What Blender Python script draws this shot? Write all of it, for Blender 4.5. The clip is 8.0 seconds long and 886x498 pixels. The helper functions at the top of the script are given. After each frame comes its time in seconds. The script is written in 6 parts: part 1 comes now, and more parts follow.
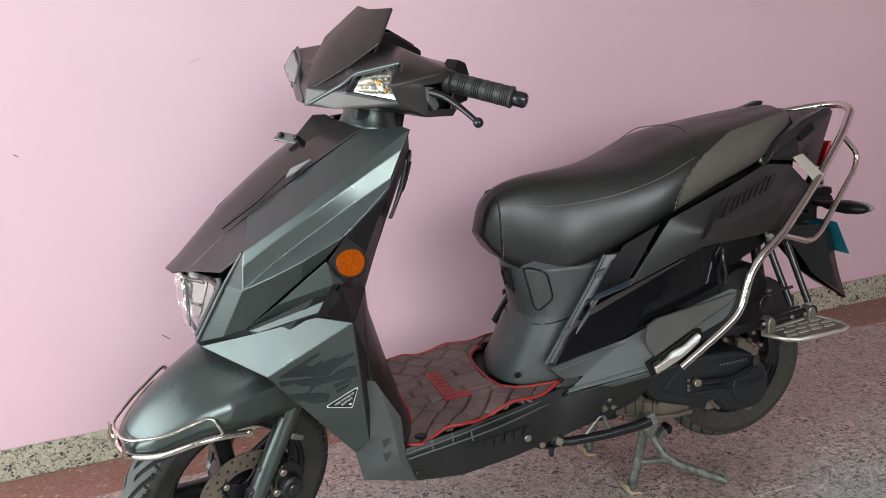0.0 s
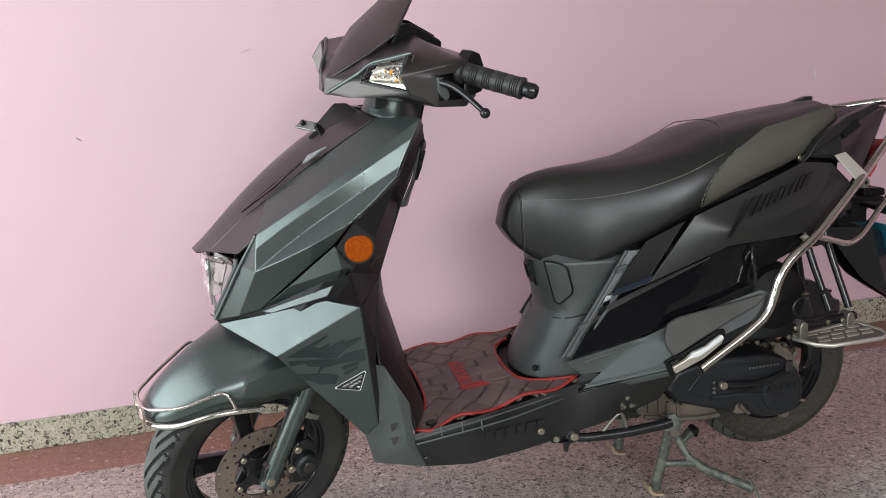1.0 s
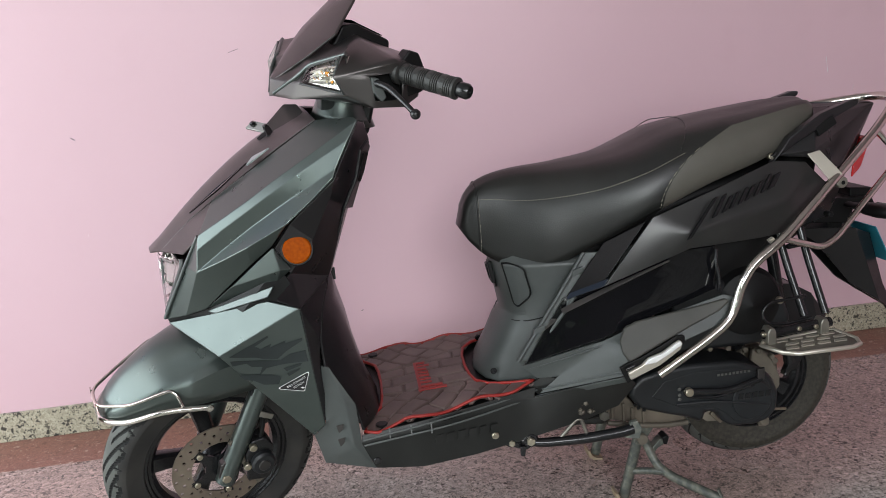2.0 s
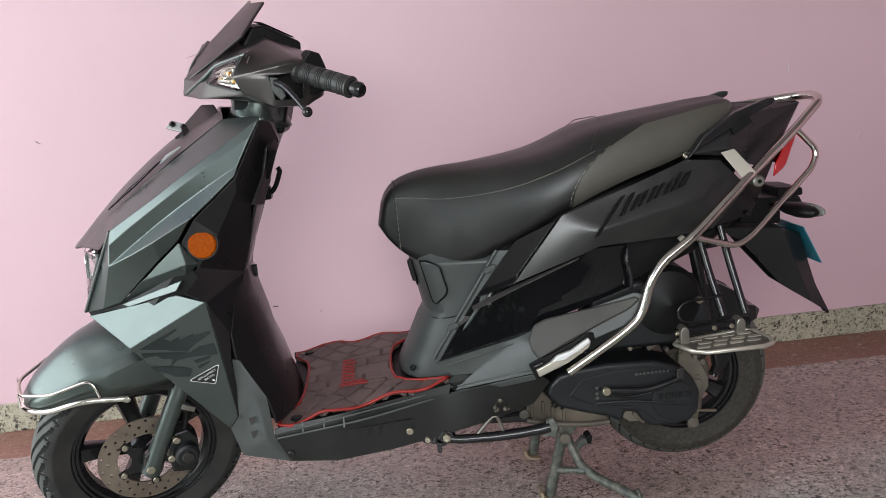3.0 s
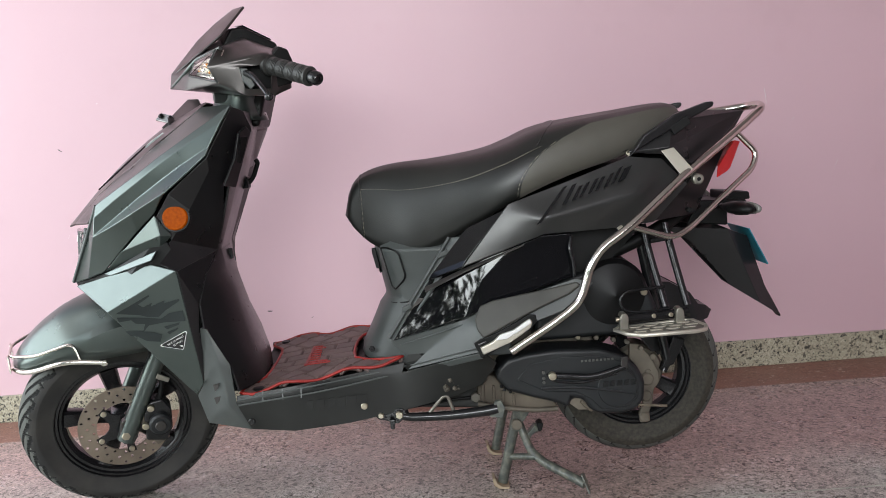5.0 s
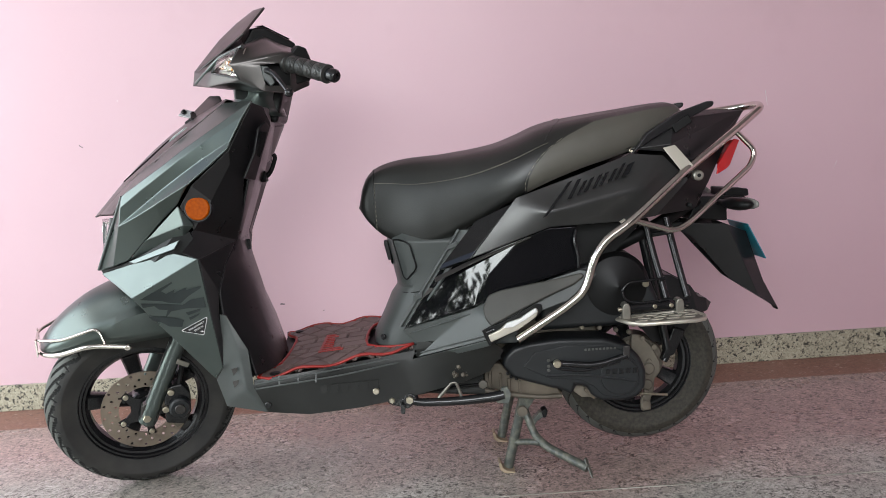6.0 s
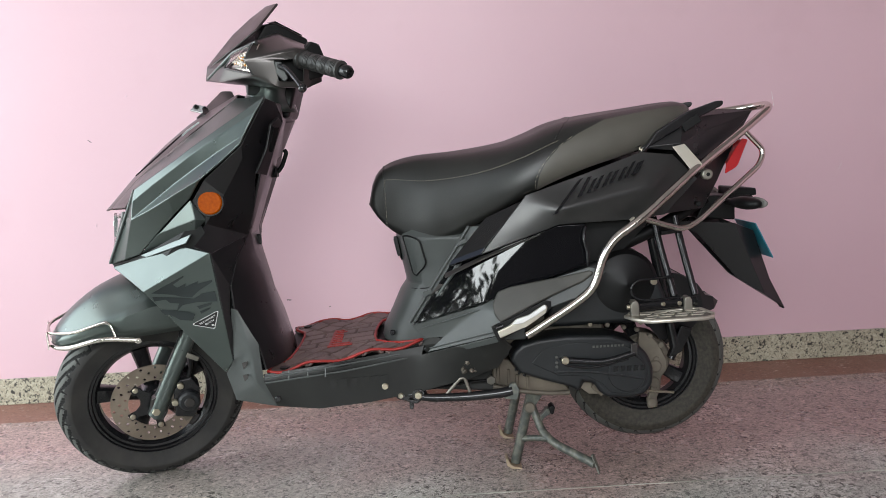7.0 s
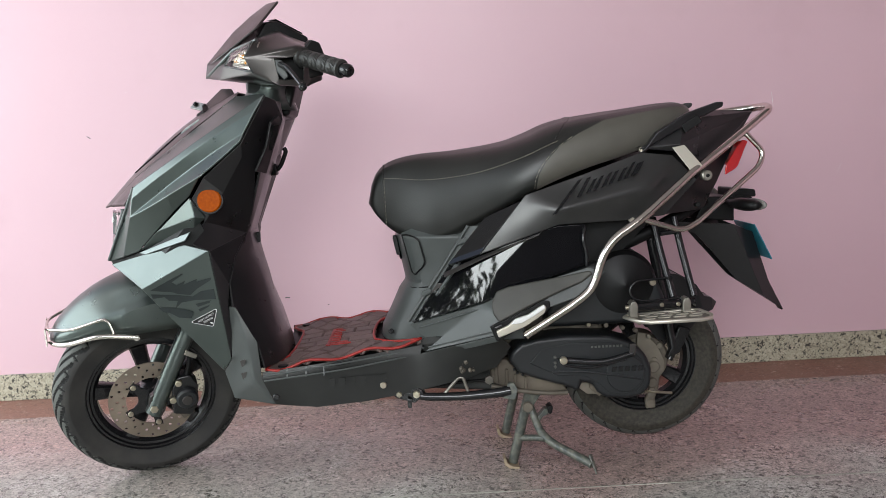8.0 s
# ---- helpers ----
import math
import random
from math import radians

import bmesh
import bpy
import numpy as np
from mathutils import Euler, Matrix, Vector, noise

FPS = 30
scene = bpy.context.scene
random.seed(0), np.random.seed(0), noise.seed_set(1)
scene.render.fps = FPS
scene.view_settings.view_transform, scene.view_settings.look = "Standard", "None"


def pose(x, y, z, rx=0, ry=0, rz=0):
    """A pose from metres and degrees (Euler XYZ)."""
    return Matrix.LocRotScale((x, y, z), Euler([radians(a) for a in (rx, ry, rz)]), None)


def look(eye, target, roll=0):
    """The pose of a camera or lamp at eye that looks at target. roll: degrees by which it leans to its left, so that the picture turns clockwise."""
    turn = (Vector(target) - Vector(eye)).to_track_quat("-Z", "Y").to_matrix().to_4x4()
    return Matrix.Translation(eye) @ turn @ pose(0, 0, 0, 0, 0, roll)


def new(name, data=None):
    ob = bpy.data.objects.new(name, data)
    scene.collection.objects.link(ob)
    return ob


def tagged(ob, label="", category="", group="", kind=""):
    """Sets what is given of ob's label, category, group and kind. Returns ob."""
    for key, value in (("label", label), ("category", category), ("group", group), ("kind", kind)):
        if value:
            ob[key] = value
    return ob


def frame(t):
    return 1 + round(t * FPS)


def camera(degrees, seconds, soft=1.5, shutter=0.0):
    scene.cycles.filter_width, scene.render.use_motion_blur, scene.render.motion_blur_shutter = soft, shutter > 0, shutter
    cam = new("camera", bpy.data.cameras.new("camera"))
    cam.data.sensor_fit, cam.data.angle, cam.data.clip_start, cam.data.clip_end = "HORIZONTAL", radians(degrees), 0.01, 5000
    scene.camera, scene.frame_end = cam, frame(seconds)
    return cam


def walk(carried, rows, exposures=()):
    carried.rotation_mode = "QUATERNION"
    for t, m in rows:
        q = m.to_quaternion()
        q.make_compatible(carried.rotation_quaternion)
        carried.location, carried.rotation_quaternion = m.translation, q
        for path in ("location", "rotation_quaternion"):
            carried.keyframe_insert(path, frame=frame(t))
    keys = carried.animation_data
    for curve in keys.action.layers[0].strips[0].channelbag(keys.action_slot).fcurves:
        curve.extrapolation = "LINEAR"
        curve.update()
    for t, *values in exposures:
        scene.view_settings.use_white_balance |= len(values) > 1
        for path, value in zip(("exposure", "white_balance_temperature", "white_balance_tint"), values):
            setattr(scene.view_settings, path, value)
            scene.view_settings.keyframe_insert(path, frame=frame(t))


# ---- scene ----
cam = camera(57.4, 8.0, soft=0.6)
PATH = [
    (0, (-0.035, -1.707, 1.077), (0.556, 0.148, 0.622), -4.7),
    (0.5, (0.032, -1.736, 1.065), (0.514, 0.15, 0.61), -4.2),
    (1, (0.113, -1.765, 1.059), (0.483, 0.148, 0.607), -4.3),
    (1.5, (0.242, -1.783, 1.055), (0.503, 0.147, 0.602), -4.8),
    (1.7, (0.285, -1.78, 1.059), (0.524, 0.152, 0.599), -4.9),
    (2.8, (0.558, -1.832, 1.016), (0.69, 0.116, 0.585), -5.4),
    (3, (0.611, -1.844, 1.008), (0.727, 0.108, 0.586), -5.4),
    (3.5, (0.716, -1.868, 0.986), (0.79, 0.093, 0.6), -5.0),
    (4, (0.761, -1.902, 0.946), (0.781, 0.07, 0.614), -4.5),
    (4.5, (0.795, -1.956, 0.876), (0.808, 0.026, 0.612), -4.4),
    (5.8, (0.788, -2.079, 0.825), (0.797, -0.094, 0.58), -3.7),
    (6, (0.781, -2.091, 0.821), (0.782, -0.106, 0.58), -3.8),
    (6.5, (0.757, -2.1, 0.82), (0.759, -0.115, 0.579), -3.6),
    (7, (0.754, -2.103, 0.816), (0.758, -0.117, 0.574), -3.3),
    (7.5, (0.756, -2.103, 0.818), (0.76, -0.117, 0.574), -3.1),
    (8, (0.752, -2.102, 0.82), (0.76, -0.117, 0.572), -2.9),
]
walk(cam, [(t, look(eye, target, roll)) for t, eye, target, roll in PATH], exposures=[(0, 0.08), (1, -0.01), (1.5, -0.07), (3, 0.0), (4, 0.09), (6.5, 0.14), (8, 0.12)])

# ---- light: daylight from the open sides of the porch, plus an added fill ----
world = bpy.data.worlds.new("world")
scene.world = world
world.use_nodes = True
wn = world.node_tree
sky = wn.nodes.new("ShaderNodeTexSky")
sky.sky_type, sky.sun_disc = "NISHITA", False
sky.sun_elevation, sky.sun_rotation = radians(50), radians(250)
wn.links.new(sky.outputs[0], wn.nodes["Background"].inputs[0])
wn.nodes["Background"].inputs[1].default_value = 0.15


def area_light(name, place, target, sx, sy, watts, colour):
    data = bpy.data.lights.new(name, "AREA")
    data.shape, data.size, data.size_y, data.energy, data.color = "RECTANGLE", sx, sy, watts, colour
    ob = new(name, data)
    ob.matrix_world = look(place, target)
    return ob


area_light("daylight_west", (-2.55, -0.95, 1.38), (0.3, -0.1, 0.6), 3.0, 2.2, 104, (0.93, 1.0, 1.0))
area_light("daylight_south", (-0.45, -4.16, 1.52), (-0.3, 0.7, 0.35), 2.9, 1.14, 138, (0.95, 1.0, 0.99))
# added fill lamp, no real window: brightens the wall behind the scooter
area_light("fill_high_south", (1.0, -4.24, 2.18), (0.7, 0.7, 0.5), 2.2, 0.78, 34, (1.0, 0.95, 1.0))
sun = new("sun", bpy.data.lights.new("sun", "SUN"))
sun.data.energy, sun.data.angle, sun.data.color = 2.0, radians(0.5), (1.0, 0.96, 0.9)
sun.matrix_world = look((0, 0, 0), (0.3, -0.9, -1.1))


# ---- materials ----
class Mat:
    """A small wrapper to write node materials in few lines."""

    def __init__(self, name, colour, rough=0.5, metal=0.0, **extra):
        self.m = bpy.data.materials.new(name)
        self.m.use_nodes = True
        self.t = self.m.node_tree
        self.p = self.t.nodes["Principled BSDF"]
        self.set("Base Color", (*colour, 1))
        self.set("Roughness", rough)
        self.set("Metallic", metal)
        for key, value in extra.items():
            self.set(key.replace("_", " "), value)
        self.coord = self.node("ShaderNodeTexCoord")

    def node(self, kind, **values):
        n = self.t.nodes.new(kind)
        for key, value in values.items():
            n.inputs[key.replace("_", " ")].default_value = value
        return n

    def set(self, key, value):
        self.p.inputs[key].default_value = value

    def link(self, a, b):
        self.t.links.new(a, b)

    def noise(self, scale, detail=4.0, stretch=None):
        n = self.node("ShaderNodeTexNoise", Scale=scale, Detail=detail)
        out = self.coord.outputs["Object"]
        if stretch:
            mp = self.node("ShaderNodeMapping", Scale=stretch)
            self.link(out, mp.inputs["Vector"])
            out = mp.outputs[0]
        self.link(out, n.inputs["Vector"])
        return n.outputs["Fac"]

    def ramp(self, fac, *stops):
        r = self.node("ShaderNodeValToRGB")
        r.color_ramp.elements[0].position, r.color_ramp.elements[0].color = stops[0][0], (*stops[0][1], 1)
        r.color_ramp.elements[1].position, r.color_ramp.elements[1].color = stops[-1][0], (*stops[-1][1], 1)
        for place, colour in stops[1:-1]:
            e = r.color_ramp.elements.new(place)
            e.color = (*colour, 1)
        self.link(fac, r.inputs[0])
        return r.outputs[0]

    def mix(self, fac, a, b, blend="MIX"):
        n = self.t.nodes.new("ShaderNodeMix")
        n.data_type, n.blend_type = "RGBA", blend
        for value, slot in ((fac, 0), (a, 6), (b, 7)):
            if isinstance(value, (float, int)):
                n.inputs[slot].default_value = value
            elif isinstance(value, tuple):
                n.inputs[slot].default_value = (*value, 1)
            else:
                self.link(value, n.inputs[slot])
        return n.outputs[2]

    def colour(self, out):
        self.link(out, self.p.inputs["Base Color"])
        return self

    def rough(self, fac, low, high):
        r = self.node("ShaderNodeMapRange")
        r.inputs[3].default_value, r.inputs[4].default_value = low, high
        self.link(fac, r.inputs[0])
        self.link(r.outputs[0], self.p.inputs["Roughness"])
        return self

    def bump(self, fac, strength=0.2, distance=0.001):
        b = self.node("ShaderNodeBump", Strength=strength, Distance=distance)
        self.link(fac, b.inputs["Height"])
        self.link(b.outputs[0], self.p.inputs["Normal"])
        return self


def plain(name, colour, rough, metal=0.0, grain=900.0, bump=0.08, dirt=0.25, **extra):
    """A base material with fine grain and faint large-scale variation."""
    m = Mat(name, colour, rough, metal, **extra)
    big = m.noise(9.0, 5.0)
    dark = tuple(c * (1 - dirt) for c in colour)
    light = tuple(min(1.0, c * (1 + dirt * 0.6)) for c in colour)
    m.colour(m.ramp(big, (0.3, dark), (0.7, light)))
    m.rough(m.noise(23.0, 6.0), max(0.02, rough - 0.08), rough + 0.08)
    m.bump(m.noise(grain, 2.0), bump, 0.0004)
    return m.m


PAINT = plain("matte_grey_paint", (0.106, 0.126, 0.119), 0.30, 0.8, grain=2500, bump=0.05, dirt=0.08)
DARK_PAINT = plain("dark_grey_paint", (0.078, 0.072, 0.070), 0.32, 0.75, grain=2500, bump=0.05, dirt=0.1)
TAIL_PAINT = plain("tail_grey_paint", (0.064, 0.064, 0.063), 0.36, 0.75, grain=2500, bump=0.05, dirt=0.1)
SILVER_PAINT = plain("silver_grey_paint", (0.14, 0.16, 0.157), 0.36, 0.8, grain=2500, bump=0.05, dirt=0.08)
GREY = plain("grey_plastic", (0.062, 0.069, 0.067), 0.43, grain=1400, bump=0.25, dirt=0.25)
DUSTY = plain("dusty_plastic", (0.085, 0.085, 0.078), 0.6, grain=1400, bump=0.25, dirt=0.3)
HEEL_PAD = plain("dusty_dark_plastic", (0.048, 0.047, 0.041), 0.55, grain=1000, bump=0.3, dirt=0.35)
BLACK = plain("black_plastic", (0.005, 0.005, 0.0052), 0.46, grain=1400, bump=0.2, Specular_IOR_Level=0.26)
GRIP = plain("grip_rubber", (0.030, 0.030, 0.028), 0.5, grain=1200, bump=0.25, dirt=0.35)
CHEEK_BLACK = plain("satin_black_plastic", (0.013, 0.0125, 0.0135), 0.30, grain=1400, bump=0.2, dirt=0.3)
SKIRT_BLACK = plain("dusty_black_plastic", (0.0125, 0.013, 0.012), 0.46, grain=1000, bump=0.35, dirt=0.5)
m = Mat("gloss_black", (0.005, 0.005, 0.006), 0.03)
GLOSS = m.rough(m.noise(30.0, 5.0), 0.015, 0.06).m
SATIN = plain("satin_black_metal", (0.010, 0.010, 0.011), 0.24, dirt=0.3)
ENGINE = plain("engine_cover_black", (0.0095, 0.011, 0.0125), 0.46, grain=1600, bump=0.3, dirt=0.4)
ALLOY = plain("cast_aluminium", (0.32, 0.30, 0.26), 0.45, 0.85, dirt=0.45)
DIRTY_ALLOY = plain("dirty_engine_casting", (0.20, 0.175, 0.14), 0.6, 0.5, dirt=0.55)
CASTING = plain("oily_casting", (0.16, 0.132, 0.10), 0.6, 0.25, grain=500, bump=0.5, dirt=0.6)
STEEL = plain("polished_steel", (0.66, 0.62, 0.57), 0.17, 1.0, dirt=0.1)
SILVER = plain("silver_plate", (0.62, 0.58, 0.50), 0.38, 0.7, dirt=0.12)
BOLT = plain("zinc_bolt", (0.50, 0.45, 0.35), 0.32, 0.95, dirt=0.2)
DISC = plain("brake_disc_steel", (0.30, 0.25, 0.20), 0.5, 0.8, dirt=0.3)
RED = plain("red_piping", (0.31, 0.019, 0.014), 0.5, dirt=0.2)
m = Mat("amber_reflector", (0.40, 0.11, 0.001), 0.30, Specular_IOR_Level=0.04)
m.colour(m.ramp(m.noise(160, 6), (0.3, (0.24, 0.040, 0.0005)), (0.7, (0.36, 0.070, 0.0005))))
AMBER = m.bump(m.noise(700, 2), 0.4, 0.0006).m
TAIL_RED = plain("red_lens", (0.55, 0.012, 0.012), 0.15, grain=700, bump=0.3)
WHITE_INK = plain("white_print", (0.75, 0.75, 0.74), 0.5)
PALE = plain("pale_tag", (0.55, 0.50, 0.36), 0.6)
THREAD = plain("pale_thread", (0.26, 0.24, 0.19), 0.7)
TEAL = plain("plate_teal", (0.02, 0.20, 0.27), 0.35)
MIRROR = plain("lamp_reflector", (0.80, 0.79, 0.76), 0.22, 1.0, dirt=0.02)
GRAPHIC = plain("graphic_film_dark", (0.040, 0.048, 0.049), 0.36, 0.65)
LAMP_SILVER = plain("lamp_silver", (0.34, 0.34, 0.32), 0.3, 1.0, dirt=0.3)
# dust plus the bright sheen of the tread, both in the base colour
TREAD = plain("dusty_sheen_tread", (0.085, 0.09, 0.082), 0.6, grain=700, bump=0.3, dirt=0.4)
# shade inside the tread cuts, painted as near-black
GROOVE_SHADE = plain("tread_groove_shade", (0.006, 0.006, 0.006), 0.8)
INLAY = plain("blue_silver_inlay", (0.42, 0.50, 0.50), 0.3, 0.8, dirt=0.12)
BULB_AMBER = plain("amber_bulb_glass", (0.62, 0.27, 0.03), 0.25, 0.3, grain=500, bump=0.4)
BRIGHT = plain("bright_reflector", (0.50, 0.48, 0.43), 0.28, 0.9, grain=260, bump=0.6, dirt=0.12)
STICKER_BLACK = plain("black_print", (0.012, 0.012, 0.012), 0.4)
RUST = plain("worn_stand_foot", (0.36, 0.28, 0.19), 0.7, dirt=0.5)

m = Mat("stand_paint", (0.06, 0.075, 0.075), 0.4)
m.colour(m.mix(m.ramp(m.noise(70, 9), (0.42, (0, 0, 0)), (0.72, (0.85, 0.85, 0.85))), (0.058, 0.064, 0.057), (0.17, 0.17, 0.135)))
STAND = m.bump(m.noise(150, 5), 0.4, 0.0006).m

m = Mat("tyre_rubber", (0.03, 0.03, 0.03), 0.65)
m.colour(m.ramp(m.noise(14, 8), (0.3, (0.014, 0.014, 0.014)), (0.75, (0.042, 0.039, 0.035))))
RUBBER = m.bump(m.noise(500, 4), 0.25, 0.0006).m

m = Mat("dusty_tyre_rubber", (0.04, 0.036, 0.03), 0.75)
m.colour(m.ramp(m.noise(110, 10, (1, 3, 1)), (0.30, (0.020, 0.018, 0.014)), (0.72, (0.054, 0.048, 0.036))))
DUSTY_RUBBER = m.bump(m.noise(500, 4), 0.25, 0.0006).m

m = Mat("seat_vinyl", (0.02, 0.02, 0.021), 0.42)
v = m.node("ShaderNodeTexVoronoi", Scale=420.0)
m.link(m.coord.outputs["Object"], v.inputs["Vector"])
m.colour(m.ramp(m.noise(7, 6), (0.3, (0.009, 0.0095, 0.009)), (0.75, (0.019, 0.0195, 0.0175))))
m.rough(m.noise(18, 5), 0.30, 0.46)
VINYL = m.bump(m.mix(0.75, v.outputs["Distance"], m.noise(16, 3, (1, 2.2, 2.2))), 0.5, 0.0011).m

m = Mat("seat_side_vinyl", (0.12, 0.11, 0.09), 0.5)
v = m.node("ShaderNodeTexVoronoi", Scale=420.0)
m.link(m.coord.outputs["Object"], v.inputs["Vector"])
m.colour(m.ramp(m.noise(8, 6), (0.3, (0.072, 0.068, 0.057)), (0.75, (0.098, 0.092, 0.077))))
VINYL_GREY = m.bump(v.outputs["Distance"], 0.2, 0.0006).m

m = Mat("mat_vinyl", (0.09, 0.05, 0.05), 0.5)
m.colour(m.ramp(m.noise(10, 7), (0.3, (0.084, 0.056, 0.051)), (0.72, (0.16, 0.112, 0.102))))
MAT = m.bump(m.noise(700, 3), 0.3, 0.0005).m

glass = Mat("clear_lens", (1, 1, 1), 0.03, Transmission_Weight=1.0, IOR=1.2)
CLEAR = glass.m
glass2 = Mat("textured_lens", (0.98, 0.98, 0.97), 0.08, Transmission_Weight=1.0, IOR=1.2)
FLUTED = glass2.bump(glass2.noise(120, 1, (1, 1, 6)), 0.12, 0.001).m

m = Mat("milky_lens", (0.34, 0.33, 0.31), 0.15, Transmission_Weight=0.45, IOR=1.3)
MILKY = m.bump(m.noise(300, 1), 0.2, 0.001).m

# painted wall: mottled pink emulsion with faint roller texture
m = Mat("pink_wall_paint", (0.70, 0.46, 0.53), 0.55)
base = m.ramp(m.noise(1.1, 5), (0.25, (0.62, 0.419, 0.471)), (0.75, (0.665, 0.453, 0.508)))
blot = m.ramp(m.noise(4.5, 7), (0.62, (0, 0, 0)), (0.80, (0.35, 0.35, 0.35)))
m.colour(m.mix(blot, base, (0.565, 0.37, 0.415)))
m.rough(m.noise(6, 4), 0.42, 0.6)
WALL = m.bump(m.noise(260, 3), 0.12, 0.0008).m


def terrazzo(name, ground, tints, scale, rough, gap=0.05, wobble=0.010, pink_tint=None):
    """Ground stone: crowded angular chips of several tones in a cement ground, lightly polished."""
    m = Mat(name, ground, rough)
    wob = m.node("ShaderNodeTexNoise", Scale=scale * 1.1, Detail=5.0)
    m.link(m.coord.outputs["Object"], wob.inputs["Vector"])
    add = m.mix(wobble, m.coord.outputs["Object"], wob.outputs["Color"], "LINEAR_LIGHT")
    layers = []
    for s, colours in ((scale, tints), (scale * 2.3, tints)):
        tone, edge = m.node("ShaderNodeTexVoronoi", Scale=s), m.node("ShaderNodeTexVoronoi", Scale=s)
        edge.feature = "DISTANCE_TO_EDGE"
        m.link(add, tone.inputs["Vector"])
        m.link(add, edge.inputs["Vector"])
        pick = m.node("ShaderNodeSeparateColor")
        m.link(tone.outputs["Color"], pick.inputs[0])
        chips = m.ramp(pick.outputs[0], *colours)
        layers.append((m.ramp(edge.outputs["Distance"], (gap, (0, 0, 0)), (gap + 0.06, (1, 1, 1))), chips, pick.outputs[1]))
    fine = m.mix(layers[1][0], ground, layers[1][1])
    keep = m.ramp(layers[0][2], (0.52, (0, 0, 0)), (0.56, (1, 1, 1)))
    body = m.mix(m.mix(1.0, layers[0][0], keep, "MULTIPLY"), fine, layers[0][1])
    stain = m.ramp(m.noise(2.2, 8), (0.3, (0.80, 0.79, 0.78)), (0.7, (1.0, 1.0, 1.0)))
    if pink_tint:
        # pinker towards the border and the tail end, broken up by noise
        at = m.node("ShaderNodeSeparateXYZ")
        m.link(m.coord.outputs["Object"], at.inputs[0])
        reach = at.outputs[1]
        for source, gain in ((at.outputs[0], 0.18), (m.noise(1.3, 6), 1.5)):
            add_up = m.t.nodes.new("ShaderNodeMath")
            add_up.operation = "MULTIPLY_ADD"
            add_up.inputs[1].default_value = gain
            m.link(source, add_up.inputs[0])
            m.link(reach, add_up.inputs[2])
            reach = add_up.outputs[0]
        body = m.mix(m.ramp(reach, (0.62, (0, 0, 0)), (1.45, (0.85, 0.85, 0.85))), body, m.mix(1.0, body, pink_tint, "MULTIPLY"))
    grit = m.ramp(m.noise(420, 3), (0.3, (0.64, 0.64, 0.64)), (0.7, (1.26, 1.26, 1.26)))
    m.colour(m.mix(1.0, m.mix(1.0, body, stain, "MULTIPLY"), grit, "MULTIPLY"))
    m.rough(m.noise(5, 6), rough - 0.1, rough + 0.12)
    m.bump(m.noise(120, 4), 0.1, 0.0006)
    return m.m


FLOOR = terrazzo("terrazzo_floor", (0.43, 0.435, 0.39), ((0.0, (0.065, 0.067, 0.060)), (0.30, (0.155, 0.16, 0.142)), (0.42, (0.34, 0.345, 0.31)), (0.7, (0.47, 0.475, 0.43)), (1.0, (0.67, 0.67, 0.62))), 105, 0.27, pink_tint=(1.0, 0.70, 0.70))
STRIP = plain("dull_divider", (0.36, 0.355, 0.31), 0.5, dirt=0.4)
SKIRT_STONE = terrazzo("skirting_terrazzo", (0.47, 0.44, 0.335), ((0.0, (0.02, 0.02, 0.017)), (0.22, (0.06, 0.055, 0.045)), (0.32, (0.37, 0.34, 0.255)), (1.0, (0.58, 0.55, 0.43))), 78, 0.4)
BORDER = terrazzo("red_oxide_border", (0.27, 0.13, 0.098), ((0.0, (0.17, 0.066, 0.048)), (0.5, (0.28, 0.12, 0.09)), (0.9, (0.32, 0.15, 0.115)), (1.0, (0.55, 0.42, 0.36))), 90, 0.36)
CEMENT = plain("grey_cement", (0.13, 0.125, 0.12), 0.85, grain=300, bump=0.4, dirt=0.3)
CEIL = plain("white_ceiling", (0.33, 0.315, 0.31), 0.8, dirt=0.08)


# ---- building helpers ----
def part(name, bm, material, parent=None, label="", smooth=False, bevel=0.0, solid=0.0, seg=2, angle=25, subsurf=0):
    """Links a bmesh as one mesh object, under its thing or part when one is given."""
    me = bpy.data.meshes.new(name)
    bm.to_mesh(me)
    bm.free()
    me.materials.append(material)
    if smooth or bevel:
        me.shade_smooth()
    ob = new(name, me)
    if subsurf:
        mod = ob.modifiers.new("round", "SUBSURF")
        mod.levels = mod.render_levels = subsurf
    if solid:
        mod = ob.modifiers.new("thickness", "SOLIDIFY")
        mod.thickness, mod.offset = solid, -1
        if subsurf:
            edge = ob.modifiers.new("edge", "BEVEL")
            edge.width, edge.segments, edge.limit_method, edge.angle_limit = 0.0015, 2, "ANGLE", radians(45)
            edge.harden_normals = True
    if bevel:
        mod = ob.modifiers.new("edge", "BEVEL")
        mod.width, mod.segments, mod.limit_method, mod.angle_limit = bevel, seg, "ANGLE", radians(angle)
        mod.harden_normals = True
    if parent:
        ob.parent = parent
    if label:
        ob["label"] = label
    return ob


def root(name, place=(0, 0, 0)):
    ob = new(name)
    ob.location = place
    ob.empty_display_size = 0.1
    return ob


def cage(points, faces, outward=None, move=None):
    """A bmesh from a small cage of points; outward: a direction that the normals should share."""
    bm = bmesh.new()
    used = sorted({i for f in faces for i in f})
    vs = {i: bm.verts.new(move @ Vector(points[i]) if move else points[i]) for i in used}
    for f in faces:
        bm.faces.new([vs[i] for i in f])
    bmesh.ops.recalc_face_normals(bm, faces=bm.faces)
    if outward:
        way = Vector(outward)
        total = sum((f.normal.dot(way) * f.calc_area() for f in bm.faces), 0.0)
